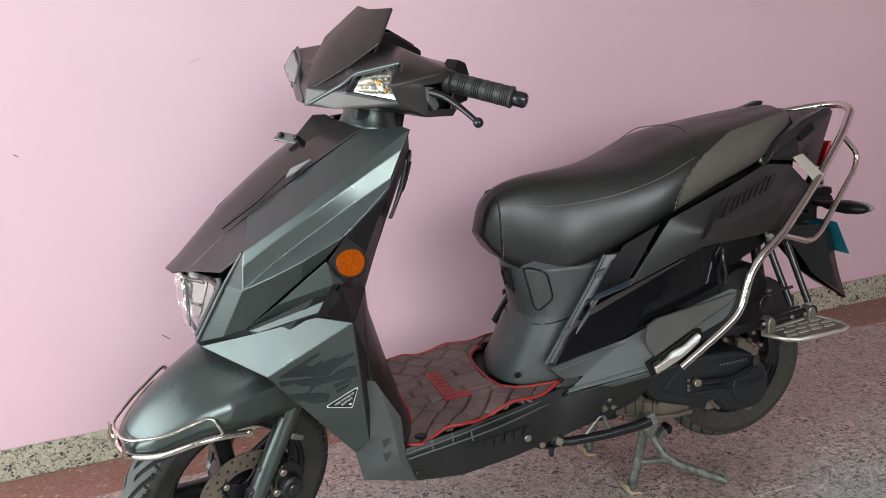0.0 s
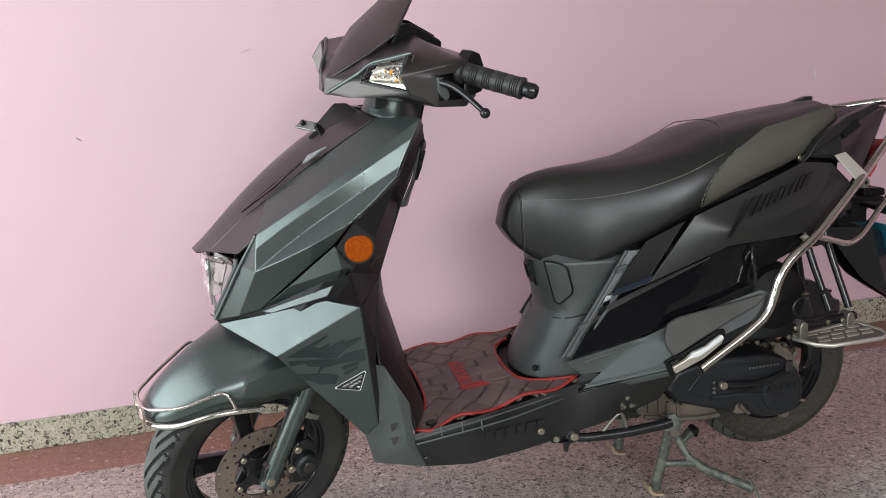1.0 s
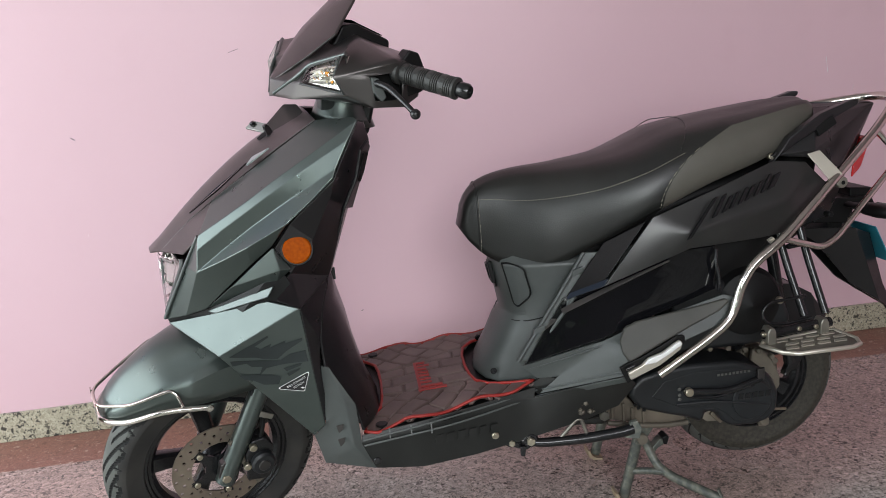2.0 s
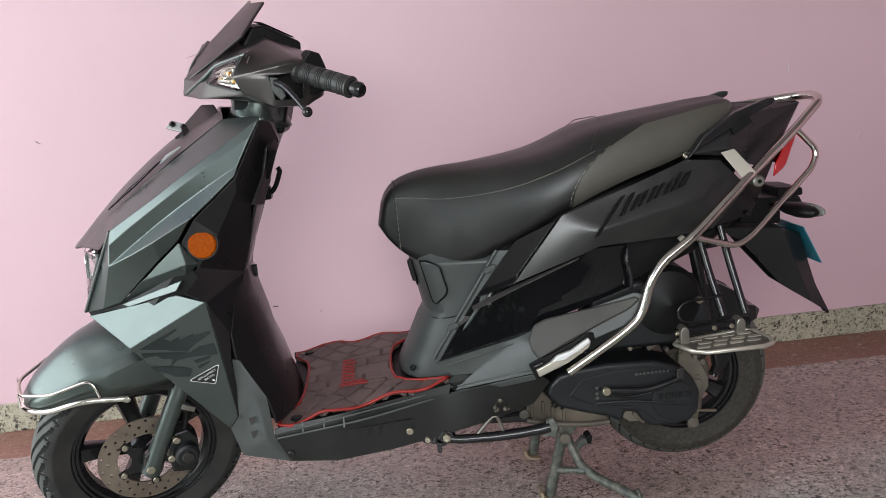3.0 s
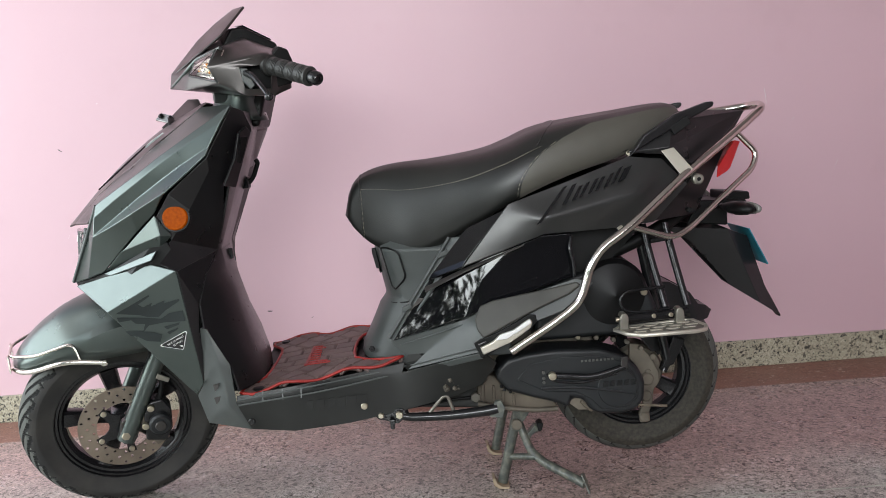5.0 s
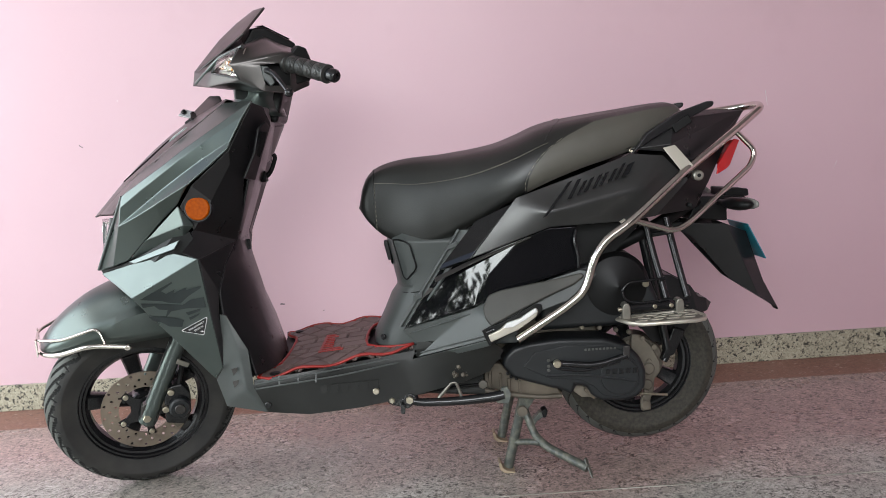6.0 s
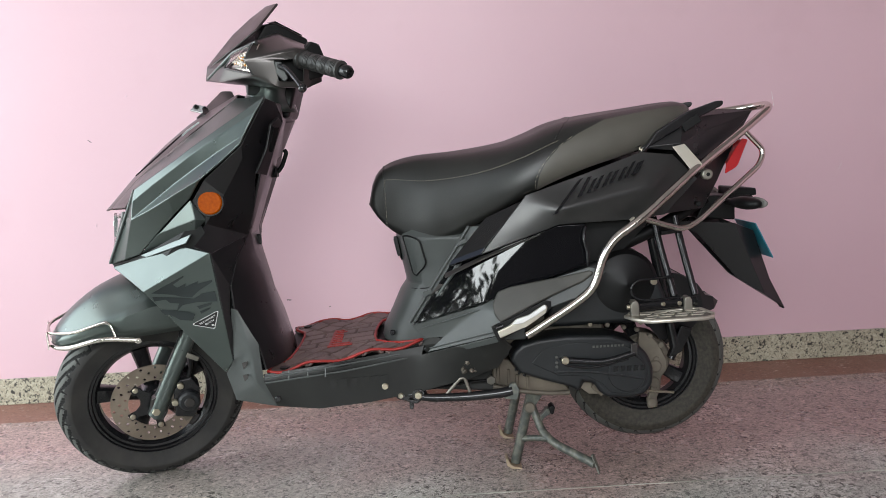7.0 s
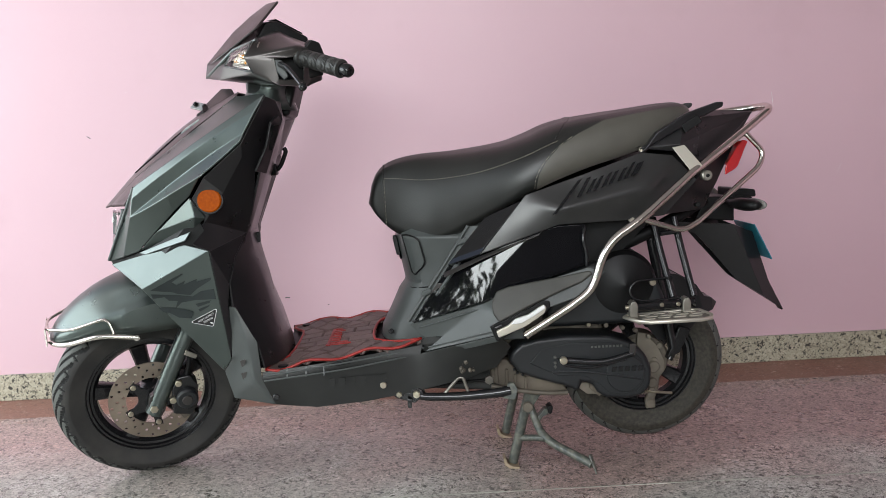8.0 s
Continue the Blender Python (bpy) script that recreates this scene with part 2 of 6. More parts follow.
        if total < 0:
            bmesh.ops.reverse_faces(bm, faces=bm.faces)
    return bm


def softened(bm, crease):
    """Marks edges for rounding: the rim stays as it is, the ridges inside keep part of their sharpness."""
    on_edge = bm.edges.layers.float.new("crease_edge")
    on_vert = bm.verts.layers.float.new("crease_vert")
    for e in bm.edges:
        e[on_edge] = 1.0 if e.is_boundary else crease
    for v in bm.verts:
        v[on_vert] = 1.0 if v.is_boundary else 0.0
    return bm


def panel(name, points, faces, material, parent, label="", out=(0, -1, 0.2), thick=0.004, bevel=0.003, both=True, move=None, seg=2, soft=None, far=0.0):
    """A shell panel on the left side of the scooter and, when both, its mirror image on the right.

    soft: the crease (0 to 1) of its inner ridges; the panel then swells smoothly between its edges."""
    made = []
    for side in ((1, -1) if both else (1,)):
        points = [(x + far, y, z) for x, y, z in points] if side < 0 else points
        pts = [(x, y * side, z) for x, y, z in points] if move else ([tuple(p) for p in points] if side > 0 else [tuple(across(p)) for p in points])
        way = Vector((out[0], out[1] * side, out[2]))
        if move:
            way = move.to_3x3() @ way
        bm = cage(pts, faces, way, move)
        if soft is None:
            made.append(part(name, bm, material, parent, label, bevel=bevel, solid=thick, seg=seg, angle=12))
        else:
            made.append(part(name, softened(bm, soft), material, parent, label, smooth=True, solid=thick, subsurf=3))
            made[-1].data.set_sharp_from_angle(angle=radians(179))
    return made[0]


def fillet(points, radius, steps=5):
    """A polyline with its corners rounded."""
    pts = [Vector(p) for p in points]
    out = [pts[0]]
    for a, b, c in zip(pts, pts[1:], pts[2:]):
        u, v = (a - b), (c - b)
        d = min(radius, u.length * 0.48, v.length * 0.48)
        p, q = b + u.normalized() * d, b + v.normalized() * d
        for i in range(steps + 1):
            s = i / steps
            out.append(p * (1 - s) ** 2 + b * (2 * s * (1 - s)) + q * s * s)
    out.append(pts[-1])
    return out


def tube_bm(points, r, n=10, radius=0.02, closed=False, bm=None, flat=1.0):
    """A swept round bar along a filleted line; r may be a function of 0..1."""
    pts = [Vector(p) for p in points] if closed else fillet(points, radius)
    bm = bm or bmesh.new()
    rings, up = [], None
    count = len(pts)
    for i, p in enumerate(pts):
        nxt, prv = pts[(i + 1) % count if closed else min(i + 1, count - 1)], pts[(i - 1) % count if closed else max(i - 1, 0)]
        way = (nxt - prv).normalized()
        if up is None:
            up = way.orthogonal().normalized() if abs(way.z) > 0.95 else way.cross(Vector((0, 0, 1))).normalized()
        up = (up - way * up.dot(way)).normalized()
        side = way.cross(up)
        rr = r(i / (count - 1)) if callable(r) else r
        rings.append([bm.verts.new(p + (up * math.cos(a) * flat + side * math.sin(a)) * rr) for a in (2 * math.pi * k / n for k in range(n))])
    pairs = list(zip(rings, rings[1:])) + ([(rings[-1], rings[0])] if closed else [])
    for a, b in pairs:
        for k in range(n):
            bm.faces.new((a[k], a[(k + 1) % n], b[(k + 1) % n], b[k]))
    if not closed:
        bm.faces.new(rings[0][::-1])
        bm.faces.new(rings[-1])
    bmesh.ops.recalc_face_normals(bm, faces=bm.faces)
    return bm


def tube(name, points, r, material, parent, label="", radius=0.02, n=10, move=None, closed=False, flat=1.0):
    pts = [move @ Vector(p) for p in points] if move else points
    ob = part(name, tube_bm(pts, r, n, radius, closed, flat=flat), material, parent, label, smooth=True)
    sharp_caps(ob)
    return ob


def sharp_caps(ob, degrees=50):
    ob.data.set_sharp_from_angle(angle=radians(degrees))


def revolve_bm(profile, n=48, centre=(0, 0, 0), turn=None, closed=True):
    """A profile of (radius, offset along the axis) turned round an axis (y unless turned)."""
    bm = bmesh.new()
    turn = turn or Matrix.Identity(3)
    c = Vector(centre)
    rings = [[bm.verts.new(c + turn @ Vector((r * math.cos(a), y, r * math.sin(a)))) for a in (2 * math.pi * k / n for k in range(n))] for r, y in profile]
    for a, b in list(zip(rings, rings[1:])) + ([(rings[-1], rings[0])] if closed else []):
        for k in range(n):
            bm.faces.new((a[k], a[(k + 1) % n], b[(k + 1) % n], b[k]))
    if not closed:
        for ring, (r, _) in ((rings[0], profile[0]), (rings[-1], profile[-1])):
            if r > 1e-4:
                bm.faces.new(ring)
    bmesh.ops.recalc_face_normals(bm, faces=bm.faces)
    return bm


def along(way):
    """The turn that carries the y axis onto a direction."""
    return Vector((0, 1, 0)).rotation_difference(Vector(way)).to_matrix()


def disc_part(name, place, way, r, depth, material, parent, label="", bevel=0.0015, n=20, move=None):
    """A short round piece standing on a surface, facing along way."""
    p, w = Vector(place), Vector(way).normalized()
    if move:
        p, w = move @ p, move.to_3x3() @ w
    b = min(bevel, r * 0.4, depth * 0.4)
    prof = [(r, 0), (r, depth - b), (r - b, depth), (0.0001, depth)]
    ob = part(name, revolve_bm([(0.0001, 0)] + prof, n, p, along(w), closed=False), material, parent, label, smooth=True)
    sharp_caps(ob, 35)
    return ob


def slab(outline, way, depth):
    """An extruded outline: points in space pushed along way."""
    bm = bmesh.new()
    d = Vector(way).normalized() * depth
    a = [bm.verts.new(p) for p in outline]
    b = [bm.verts.new(Vector(p) + d) for p in outline]
    n = len(a)
    bm.faces.new(a[::-1])
    bm.faces.new(b)
    for i in range(n):
        bm.faces.new((a[i], a[(i + 1) % n], b[(i + 1) % n], b[i]))
    bmesh.ops.recalc_face_normals(bm, faces=bm.faces)
    return bm


def box_bm(x0, x1, y0, y1, z0, z1):
    return slab([(x0, y0, z0), (x1, y0, z0), (x1, y0, z1), (x0, y0, z1)], (0, 1, 0), y1 - y0)


def loft_bm(rings, cap=True, closed=True):
    bm = bmesh.new()
    vs = [[bm.verts.new(p) for p in ring] for ring in rings]
    n = len(vs[0])
    for a, b in zip(vs, vs[1:]):
        for k in range(n if closed else n - 1):
            bm.faces.new((a[k], a[(k + 1) % n], b[(k + 1) % n], b[k]))
    if cap:
        bm.faces.new(vs[0][::-1])
        bm.faces.new(vs[-1])
    bmesh.ops.recalc_face_normals(bm, faces=bm.faces)
    return bm


def curve(stops, x):
    """Smooth interpolation through (x, value) stops."""
    if x <= stops[0][0]:
        return stops[0][1]
    if x >= stops[-1][0]:
        return stops[-1][1]
    for i in range(len(stops) - 1):
        if x <= stops[i + 1][0]:
            break
    (x1, y1), (x2, y2) = stops[i], stops[i + 1]
    x0, y0 = stops[max(i - 1, 0)]
    x3, y3 = stops[min(i + 2, len(stops) - 1)]
    m1 = (y2 - y0) / max(x2 - x0, 1e-6)
    m2 = (y3 - y1) / max(x3 - x1, 1e-6)
    h = x2 - x1
    s = (x - x1) / h
    return y1 * (1 + 2 * s) * (1 - s) ** 2 + m1 * h * s * (1 - s) ** 2 + y2 * s * s * (3 - 2 * s) + m2 * h * s * s * (s - 1)


# ---- the porch ----
WALL_Y = 0.735
tagged(part("wall_north", box_bm(-2.7, 4.6, WALL_Y, WALL_Y + 0.2, 0, 2.9), WALL), "pink painted plaster wall with faint scuffs", "wall", kind="structure")
tagged(part("baseboard", box_bm(-2.7, 4.6, WALL_Y - 0.014, WALL_Y - 0.002, 0, 0.094), SKIRT_STONE, bevel=0.002), "speckled terrazzo skirting along the pink wall", "skirting", kind="structure")
tagged(part("floor", box_bm(-2.7, 4.6, -4.2, 0.507, -0.1, 0), FLOOR), "grey speckled polished terrazzo floor", "floor", kind="structure")
tagged(part("floor_border", box_bm(-2.7, 4.6, 0.507, WALL_Y - 0.002, -0.1, 0.0), BORDER), "red oxide border strip of the terrazzo floor", "floor border", kind="structure")
tagged(part("wall_east", box_bm(4.6, 4.8, -4.4, WALL_Y + 0.2, -0.1, 2.9), WALL), "pink painted plaster wall", "wall", kind="structure")
# unseen cement pieces, added to cut front light and keep panel reflections dark
tagged(part("unseen_wall_south", box_bm(1.02, 2.15, -4.4, -4.2, -0.1, 1.77), CEMENT), "unseen grey cement wall added to cut the front light", "wall", kind="structure")
tagged(part("unseen_parapet", box_bm(-1.92, 1.02, -4.4, -4.2, -0.1, 0.94), CEMENT), "unseen low cement parapet added to keep reflections dark", "wall", kind="structure")
tagged(part("unseen_pier", box_bm(-2.7, -1.92, -4.4, -4.2, -0.1, 2.6), CEMENT), "unseen grey cement pier added to darken the corner's reflection", "wall", kind="structure")
tagged(part("unseen_wall_end", box_bm(2.15, 4.6, -4.4, -4.2, -0.1, 2.6), CEMENT), "unseen grey cement wall added beside the high fill lamp", "wall", kind="structure")
tagged(part("unseen_lintel", box_bm(-2.7, 4.6, -4.4, -4.2, 2.6, 2.9), CEMENT), "unseen grey cement lintel added over the open side", "wall", kind="structure")
# also unseen: added so the front wing mirrors something dark
tagged(part("unseen_wall_west", box_bm(-2.9, -2.7, -4.4, -2.55, -0.1, 2.9), CEMENT), "unseen grey cement wall added to darken panel reflections", "wall", kind="structure")
tagged(part("ceiling", box_bm(-1.85, 4.8, -4.4, WALL_Y + 0.2, 2.9, 3.05), CEIL), "plain dull white ceiling of the porch", "ceiling", kind="structure")
LEAF = plain("leaf_green", (0.06, 0.10, 0.035), 0.5, dirt=0.5)
EARTH = plain("pale_ground", (0.34, 0.31, 0.27), 0.9, dirt=0.3)
bm = bmesh.new()
bmesh.ops.create_grid(bm, x_segments=4, y_segments=4, size=400, matrix=Matrix.Translation((0, 0, -0.13)))
tagged(part("ground", bm, EARTH), "pale bare ground outside the porch", "ground", kind="structure")
rng = np.random.default_rng(7)
bm = bmesh.new()
for k in range(26):
    c = Vector((rng.uniform(-6, 7), rng.uniform(-12, -9), rng.uniform(0.2, 3.0)))
    r = rng.uniform(0.35, 0.9)
    for j in range(110):
        p = c + Vector(rng.normal(0, 1, 3)) * r * 0.5
        a, b = Vector(rng.normal(0, 1, 3)).normalized() * 0.13, Vector(rng.normal(0, 1, 3)).normalized() * 0.07
        if p.z > -0.1:
            bm.faces.new([bm.verts.new(q) for q in (p - a, p + b, p + a, p - b)])
tagged(part("garden_foliage", bm, LEAF), "leafy green garden shrubs outside the porch", "shrubs", kind="stuff")
# unseen leaves added before the south lamp, to break up its reflection
bm = bmesh.new()
for k in range(46):
    c = Vector((rng.uniform(-2.6, -0.3), rng.uniform(-4.0, -3.8), 0.25 + 1.65 * rng.uniform(0, 1) ** 1.3))
    for j in range(64):
        p = c + Vector((rng.normal(0, 0.13), rng.normal(0, 0.05), rng.normal(0, 0.12)))
        a, b = Vector(rng.normal(0, 1, 3)).normalized() * 0.085, Vector(rng.normal(0, 1, 3)).normalized() * 0.04
        if p.z > 0.02:
            bm.faces.new([bm.verts.new(q) for q in (p - a, p + b, p + a, p - b)])
for k in range(3):
    c = Vector((rng.uniform(-2.5, -0.4), rng.uniform(-4.0, -3.8), rng.uniform(1.5, 1.9)))
    for j in range(34):
        p = c + Vector((rng.normal(0, 0.12), rng.normal(0, 0.05), rng.normal(0, 0.10)))
        a, b = Vector(rng.normal(0, 1, 3)).normalized() * 0.085, Vector(rng.normal(0, 1, 3)).normalized() * 0.04
        bm.faces.new([bm.verts.new(q) for q in (p - a, p + b, p + a, p - b)])
tagged(part("reflection_leaves", bm, LEAF), "unseen leaf clusters before the south lamp, added for reflected greenery", "plants", kind="stuff")

# ---- the scooter: x runs from nose to tail, y = 0 is its middle plane ----
scooter = tagged(root("scooter"), "dark grey step-through scooter parked on its centre stand", "scooter")


# the scooter leans a little towards its left on the stand
LEAN = Matrix.Translation((0, -0.005, 0)) @ Matrix.Rotation(math.atan(0.04), 4, "X")
UNLEAN = LEAN.inverted()


def middle(z):
    return -0.005 - 0.04 * z


def across(p):
    """The mirror image of a point in the scooter's middle plane."""
    q = UNLEAN @ Vector(p)
    return LEAN @ Vector((q.x, -q.y, q.z))


def lr(p, side):
    """A point given for the left side, carried to the wanted side (-1 left, 1 right)."""
    return Vector(p) if side < 0 else across(p)


def turned(place, rake, angle):
    way = Vector((math.sin(radians(rake)), 0, math.cos(radians(rake))))
    return LEAN @ Matrix.Translation(place) @ Matrix.Rotation(radians(angle), 4, way) @ Matrix.Translation(-Vector(place))


UP = Vector((math.sin(radians(27)), 0, math.cos(radians(27))))
STEER = turned((0.02, 0, 0.22), 27, 23)
HEAD = turned((0.42, 0, 1.0), 15, 22)


# -- wheels --
TREAD_COLS = 64


def tyre_bm(centre, outer, half, bead, groove, turns, move=None):
    """A tyre with cut tread: groove(angle, across) gives the depth in metres."""
    n, across = turns, TREAD_COLS
    prof = []
    for j in range(across + 1):
        s = -1 + 2 * j / across
        if abs(s) <= 0.62:
            prof.append((outer - 0.020 * (s / 0.62) ** 2 * 0.9, s / 0.62 * half * 0.80, s / 0.62))
        else:
            k = (abs(s) - 0.62) / 0.38
            a = k * math.pi * 0.5
            r = bead + (outer - 0.018 - bead) * (1 - k) ** 0.85
            y = half * (0.80 + 0.20 * math.sin(min(1.0, k * 2.2) * math.pi / 2) - 0.22 * max(0, k - 0.45) / 0.55)
            prof.append((r, math.copysign(y, s), math.copysign(1 + k, s)))
    bm = bmesh.new()
    rings = []
    for i in range(n):
        a = 2 * math.pi * i / n
        ring = []
        for r, y, s in prof:
            rr = r - groove(a, s)
            p = Vector(centre) + Vector((rr * math.cos(a), y, rr * math.sin(a)))
            ring.append(bm.verts.new(move @ p if move else p))
        rings.append(ring)
    for i in range(n):
        a, b = rings[i], rings[(i + 1) % n]
        for j in range(across):
            bm.faces.new((a[j], a[j + 1], b[j + 1], b[j]))
        bm.faces.new((a[across], a[0], b[0], b[across]))
    bmesh.ops.recalc_face_normals(bm, faces=bm.faces)
    return bm


def tyre(centre, outer, half, bead, groove, turns, move, wall, parent, label):
    """A tyre with a dusty running surface paled for sheen, cuts blackened for shade and a black side wall."""
    ob = part("tyre", tyre_bm(centre, outer, half, bead, groove, turns, move), wall, parent, label)
    ob.data.materials.append(TREAD)
    ob.data.materials.append(GROOVE_SHADE)
    count = TREAD_COLS + 1
    for f in ob.data.polygons:
        rows = [(v // count, v % count) for v in f.vertices]
        deep = cut = 0
        for i, j in rows:
            s = -1 + 2 * j / TREAD_COLS
            u = s / 0.62 if abs(s) <= 0.62 else math.copysign(1 + (abs(s) - 0.62) / 0.38, s)
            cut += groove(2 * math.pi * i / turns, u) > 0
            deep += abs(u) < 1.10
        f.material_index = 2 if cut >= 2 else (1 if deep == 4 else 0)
    return ob


def front_groove(a, s):
    """Long slanted cuts from near the middle out over the shoulder, with short cross cuts between them."""
    if abs(s) > 1.25:
        return 0.0
    pitch = 2 * math.pi / 15
    side = 1 if s > 0 else -1
    u = (a + (0.5 * pitch if side > 0 else 0.0) + 0.95 * abs(s) ** 1.2 * pitch) % pitch / pitch
    v = (a - 0.25 * abs(s) * pitch) % (pitch / 2) / pitch
    long_cut = 0.06 < abs(s) < 1.12 and u < 0.17
    second = 0.42 < abs(s) < 1.22 and 0.50 < u < 0.66
    short = 0.98 < abs(s) < 1.24 and v < 0.06
    return 0.0035 if long_cut or second or short else 0.0


def rear_groove(a, s):
    if abs(s) > 1.1:
        return 0.0
    pitch = 2 * math.pi / 30
    u = (a + abs(s) * pitch * 1.3 + (0.5 * pitch if s > 0 else 0)) % pitch / pitch
    return 0.0035 if 0.3 < abs(s) < 1.08 and u < 0.16 else 0.0


def rim_bm(centre, lip, half, move=None):
    c = Vector(centre)
    prof = [(lip, -half), (lip + 0.004, -half + 0.004), (lip - 0.004, -half + 0.010), (lip - 0.016, -half + 0.014), (lip - 0.024, -half + 0.026),
            (lip - 0.024, half - 0.026), (lip - 0.016, half - 0.014), (lip - 0.004, half - 0.010), (lip + 0.004, half - 0.004), (lip, half), (lip - 0.006, half - 0.001), (lip - 0.008, half - 0.005), (lip - 0.013, half - 0.005), (lip - 0.016, half - 0.011),
            (lip - 0.022, half - 0.012), (lip - 0.031, half - 0.024), (lip - 0.031, -half + 0.024), (lip - 0.022, -half + 0.012), (lip - 0.016, -half + 0.011), (lip - 0.013, -half + 0.005), (lip - 0.008, -half + 0.005), (lip - 0.006, -half + 0.001)]
    bm = revolve_bm(prof, 96, c)
    if move:
        bmesh.ops.transform(bm, matrix=move, verts=bm.verts)
    return bm


def spoke_bm(centre, angle, r0, r1, w0, w1, half, move=None):
    """One tapered cast spoke, with a ridge along its outer face."""
    c = Vector(centre)
    d, t = Vector((math.cos(angle), 0, math.sin(angle))), Vector((-math.sin(angle), 0, math.cos(angle)))
    rings = []
    for s in (0, 0.25, 0.5, 0.75, 1):
        r, w, h = r0 + (r1 - r0) * s, w0 + (w1 - w0) * s ** 1.5, half * (1 - 0.25 * math.sin(s * math.pi))
        p = c + d * r
        rings.append([p + t * (w * a) + Vector((0, h * b, 0)) for a, b in ((-1, -0.55), (-0.75, -0.9), (0, -1), (0.75, -0.9), (1, -0.55), (1, 0.55), (0.75, 0.9), (-0.75, 0.9), (-1, 0.55))])
    bm = loft_bm(rings)
    if move:
        bmesh.ops.transform(bm, matrix=move, verts=bm.verts)
    return bm


def brake_disc_bm(centre, y, r_in, r_out, cells, move=None):
    """A drilled ring: every other cell of two bands has a round hole through it."""
    bm = bmesh.new()
    bands = [r_in + (r_out - r_in) * k / 3 for k in range(4)]
    cache = {}

    def vert(x, z):
        key = (round(x, 5), round(z, 5))
        if key not in cache:
            cache[key] = bm.verts.new(Vector(centre) + Vector((x, y, z)))
        return cache[key]

    for band in range(3):
        ra, rb = bands[band], bands[band + 1]
        for i in range(cells):
            a0, a1 = 2 * math.pi * i / cells, 2 * math.pi * (i + 1) / cells
            am, rm = (a0 + a1) / 2, (ra + rb) / 2
            ring = [(ra, a0), (ra, am), (ra, a1), (rm, a1), (rb, a1), (rb, am), (rb, a0), (rm, a0)]
            pts = [vert(r * math.cos(a), r * math.sin(a)) for r, a in ring]
            if (i + 2 * band) % 4 in (0,):
                mid = Vector((rm * math.cos(am), rm * math.sin(am)))
                inner = []
                for r, a in ring:
                    way = (Vector((r * math.cos(a), r * math.sin(a))) - mid).normalized() * 0.0039
                    inner.append(vert(mid.x + way.x, mid.y + way.y))
                for k in range(8):
                    bm.faces.new((pts[k], pts[(k + 1) % 8], inner[(k + 1) % 8], inner[k]))
            else:
                bm.faces.new(pts)
    bmesh.ops.recalc_face_normals(bm, faces=bm.faces)
    if move:
        bmesh.ops.transform(bm, matrix=move, verts=bm.verts)
    return bm


FRONT = Vector((-0.025, 0, 0.2345))
wheel = part("front_wheel", rim_bm(FRONT, 0.164, 0.036, STEER), SATIN, scooter, "black cast front wheel", smooth=True)
sharp_caps(wheel, 30)
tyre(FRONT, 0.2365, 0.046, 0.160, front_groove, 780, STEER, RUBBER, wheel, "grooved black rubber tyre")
for k in range(5):
    ob = part("spoke", spoke_bm(FRONT, radians(98 + 72 * k), 0.028, 0.136, 0.016, 0.022, 0.022, STEER), SATIN, wheel, smooth=True)
    sharp_caps(ob, 40)
hub = revolve_bm([(0.0001, -0.05), (0.030, -0.05), (0.036, -0.042), (0.036, 0.042), (0.030, 0.05), (0.0001, 0.05)], 32, FRONT, closed=False)
bmesh.ops.transform(hub, matrix=STEER, verts=hub.verts)
ob = part("hub", hub, SATIN, wheel, smooth=True)
sharp_caps(ob, 40)
part("brake_disc", brake_disc_bm(FRONT, -0.064, 0.064, 0.106, 72, STEER), DISC, wheel, "drilled steel brake disc", solid=0.004)
star = []
for k in range(5):
    a = radians(60 + 72 * k)
    for da, r in ((-24, 0.036), (-10, 0.050), (-8, 0.071), (8, 0.071), (10, 0.050), (24, 0.036)):
        star.append(STEER @ (FRONT + Vector((r * math.cos(a + radians(da)), -0.068, r * math.sin(a + radians(da))))))
part("disc_carrier", slab(star, STEER.to_3x3() @ Vector((0, 1, 0)), 0.005), SATIN, wheel)
for k in range(5):
    a = radians(60 + 72 * k)
    disc_part("disc_bolt", FRONT + Vector((0.062 * math.cos(a), -0.067, 0.062 * math.sin(a))), (0, -1, 0), 0.007, 0.005, BOLT, wheel, n=12, move=STEER)

# -- front fork, caliper --
for side in (-1, 1):
    low = FRONT + Vector((0.006, 0.088 * side, -0.006))
    fork = tube("fork_leg", [low - UP * 0.018, low + UP * 0.10, low + UP * 0.34], 0.021, PAINT, scooter, "dark grey fork slider", move=STEER, n=20)
    lug = [low + Vector((dx, 0.0, dz)) for dx, dz in ((-0.022, -0.004), (-0.014, -0.024), (0.008, -0.028), (0.020, -0.012), (0.034, 0.03), (0.006, 0.045), (-0.012, 0.035))]
    part("axle_lug", slab([STEER @ (p + Vector((0, -0.011, 0))) for p in lug], STEER.to_3x3() @ Vector((0, 1, 0)), 0.022), DARK_PAINT, fork, bevel=0.003)
    disc_part("axle_nut", FRONT + Vector((0.001, 0.100 * side, -0.004)), (0, side, 0), 0.0105, 0.010, BOLT, fork, "yellow zinc axle nut", n=6, move=STEER)
    tube("stanchion", [low + UP * 0.3, low + UP * 0.52], 0.015, STEEL, fork, move=STEER)

cal_at = FRONT + Vector((0.078, -0.078, 0.022))
caliper = part("brake_caliper", slab([STEER @ (cal_at + Vector((dx, -0.030, dz))) for dx, dz in ((-0.034, -0.05), (0.012, -0.062), (0.030, -0.03), (0.034, 0.022), (0.018, 0.052), (-0.012, 0.050), (-0.030, 0.02))], STEER.to_3x3() @ Vector((0, 1, 0)), 0.045), SATIN, scooter, "black front brake caliper", bevel=0.006)
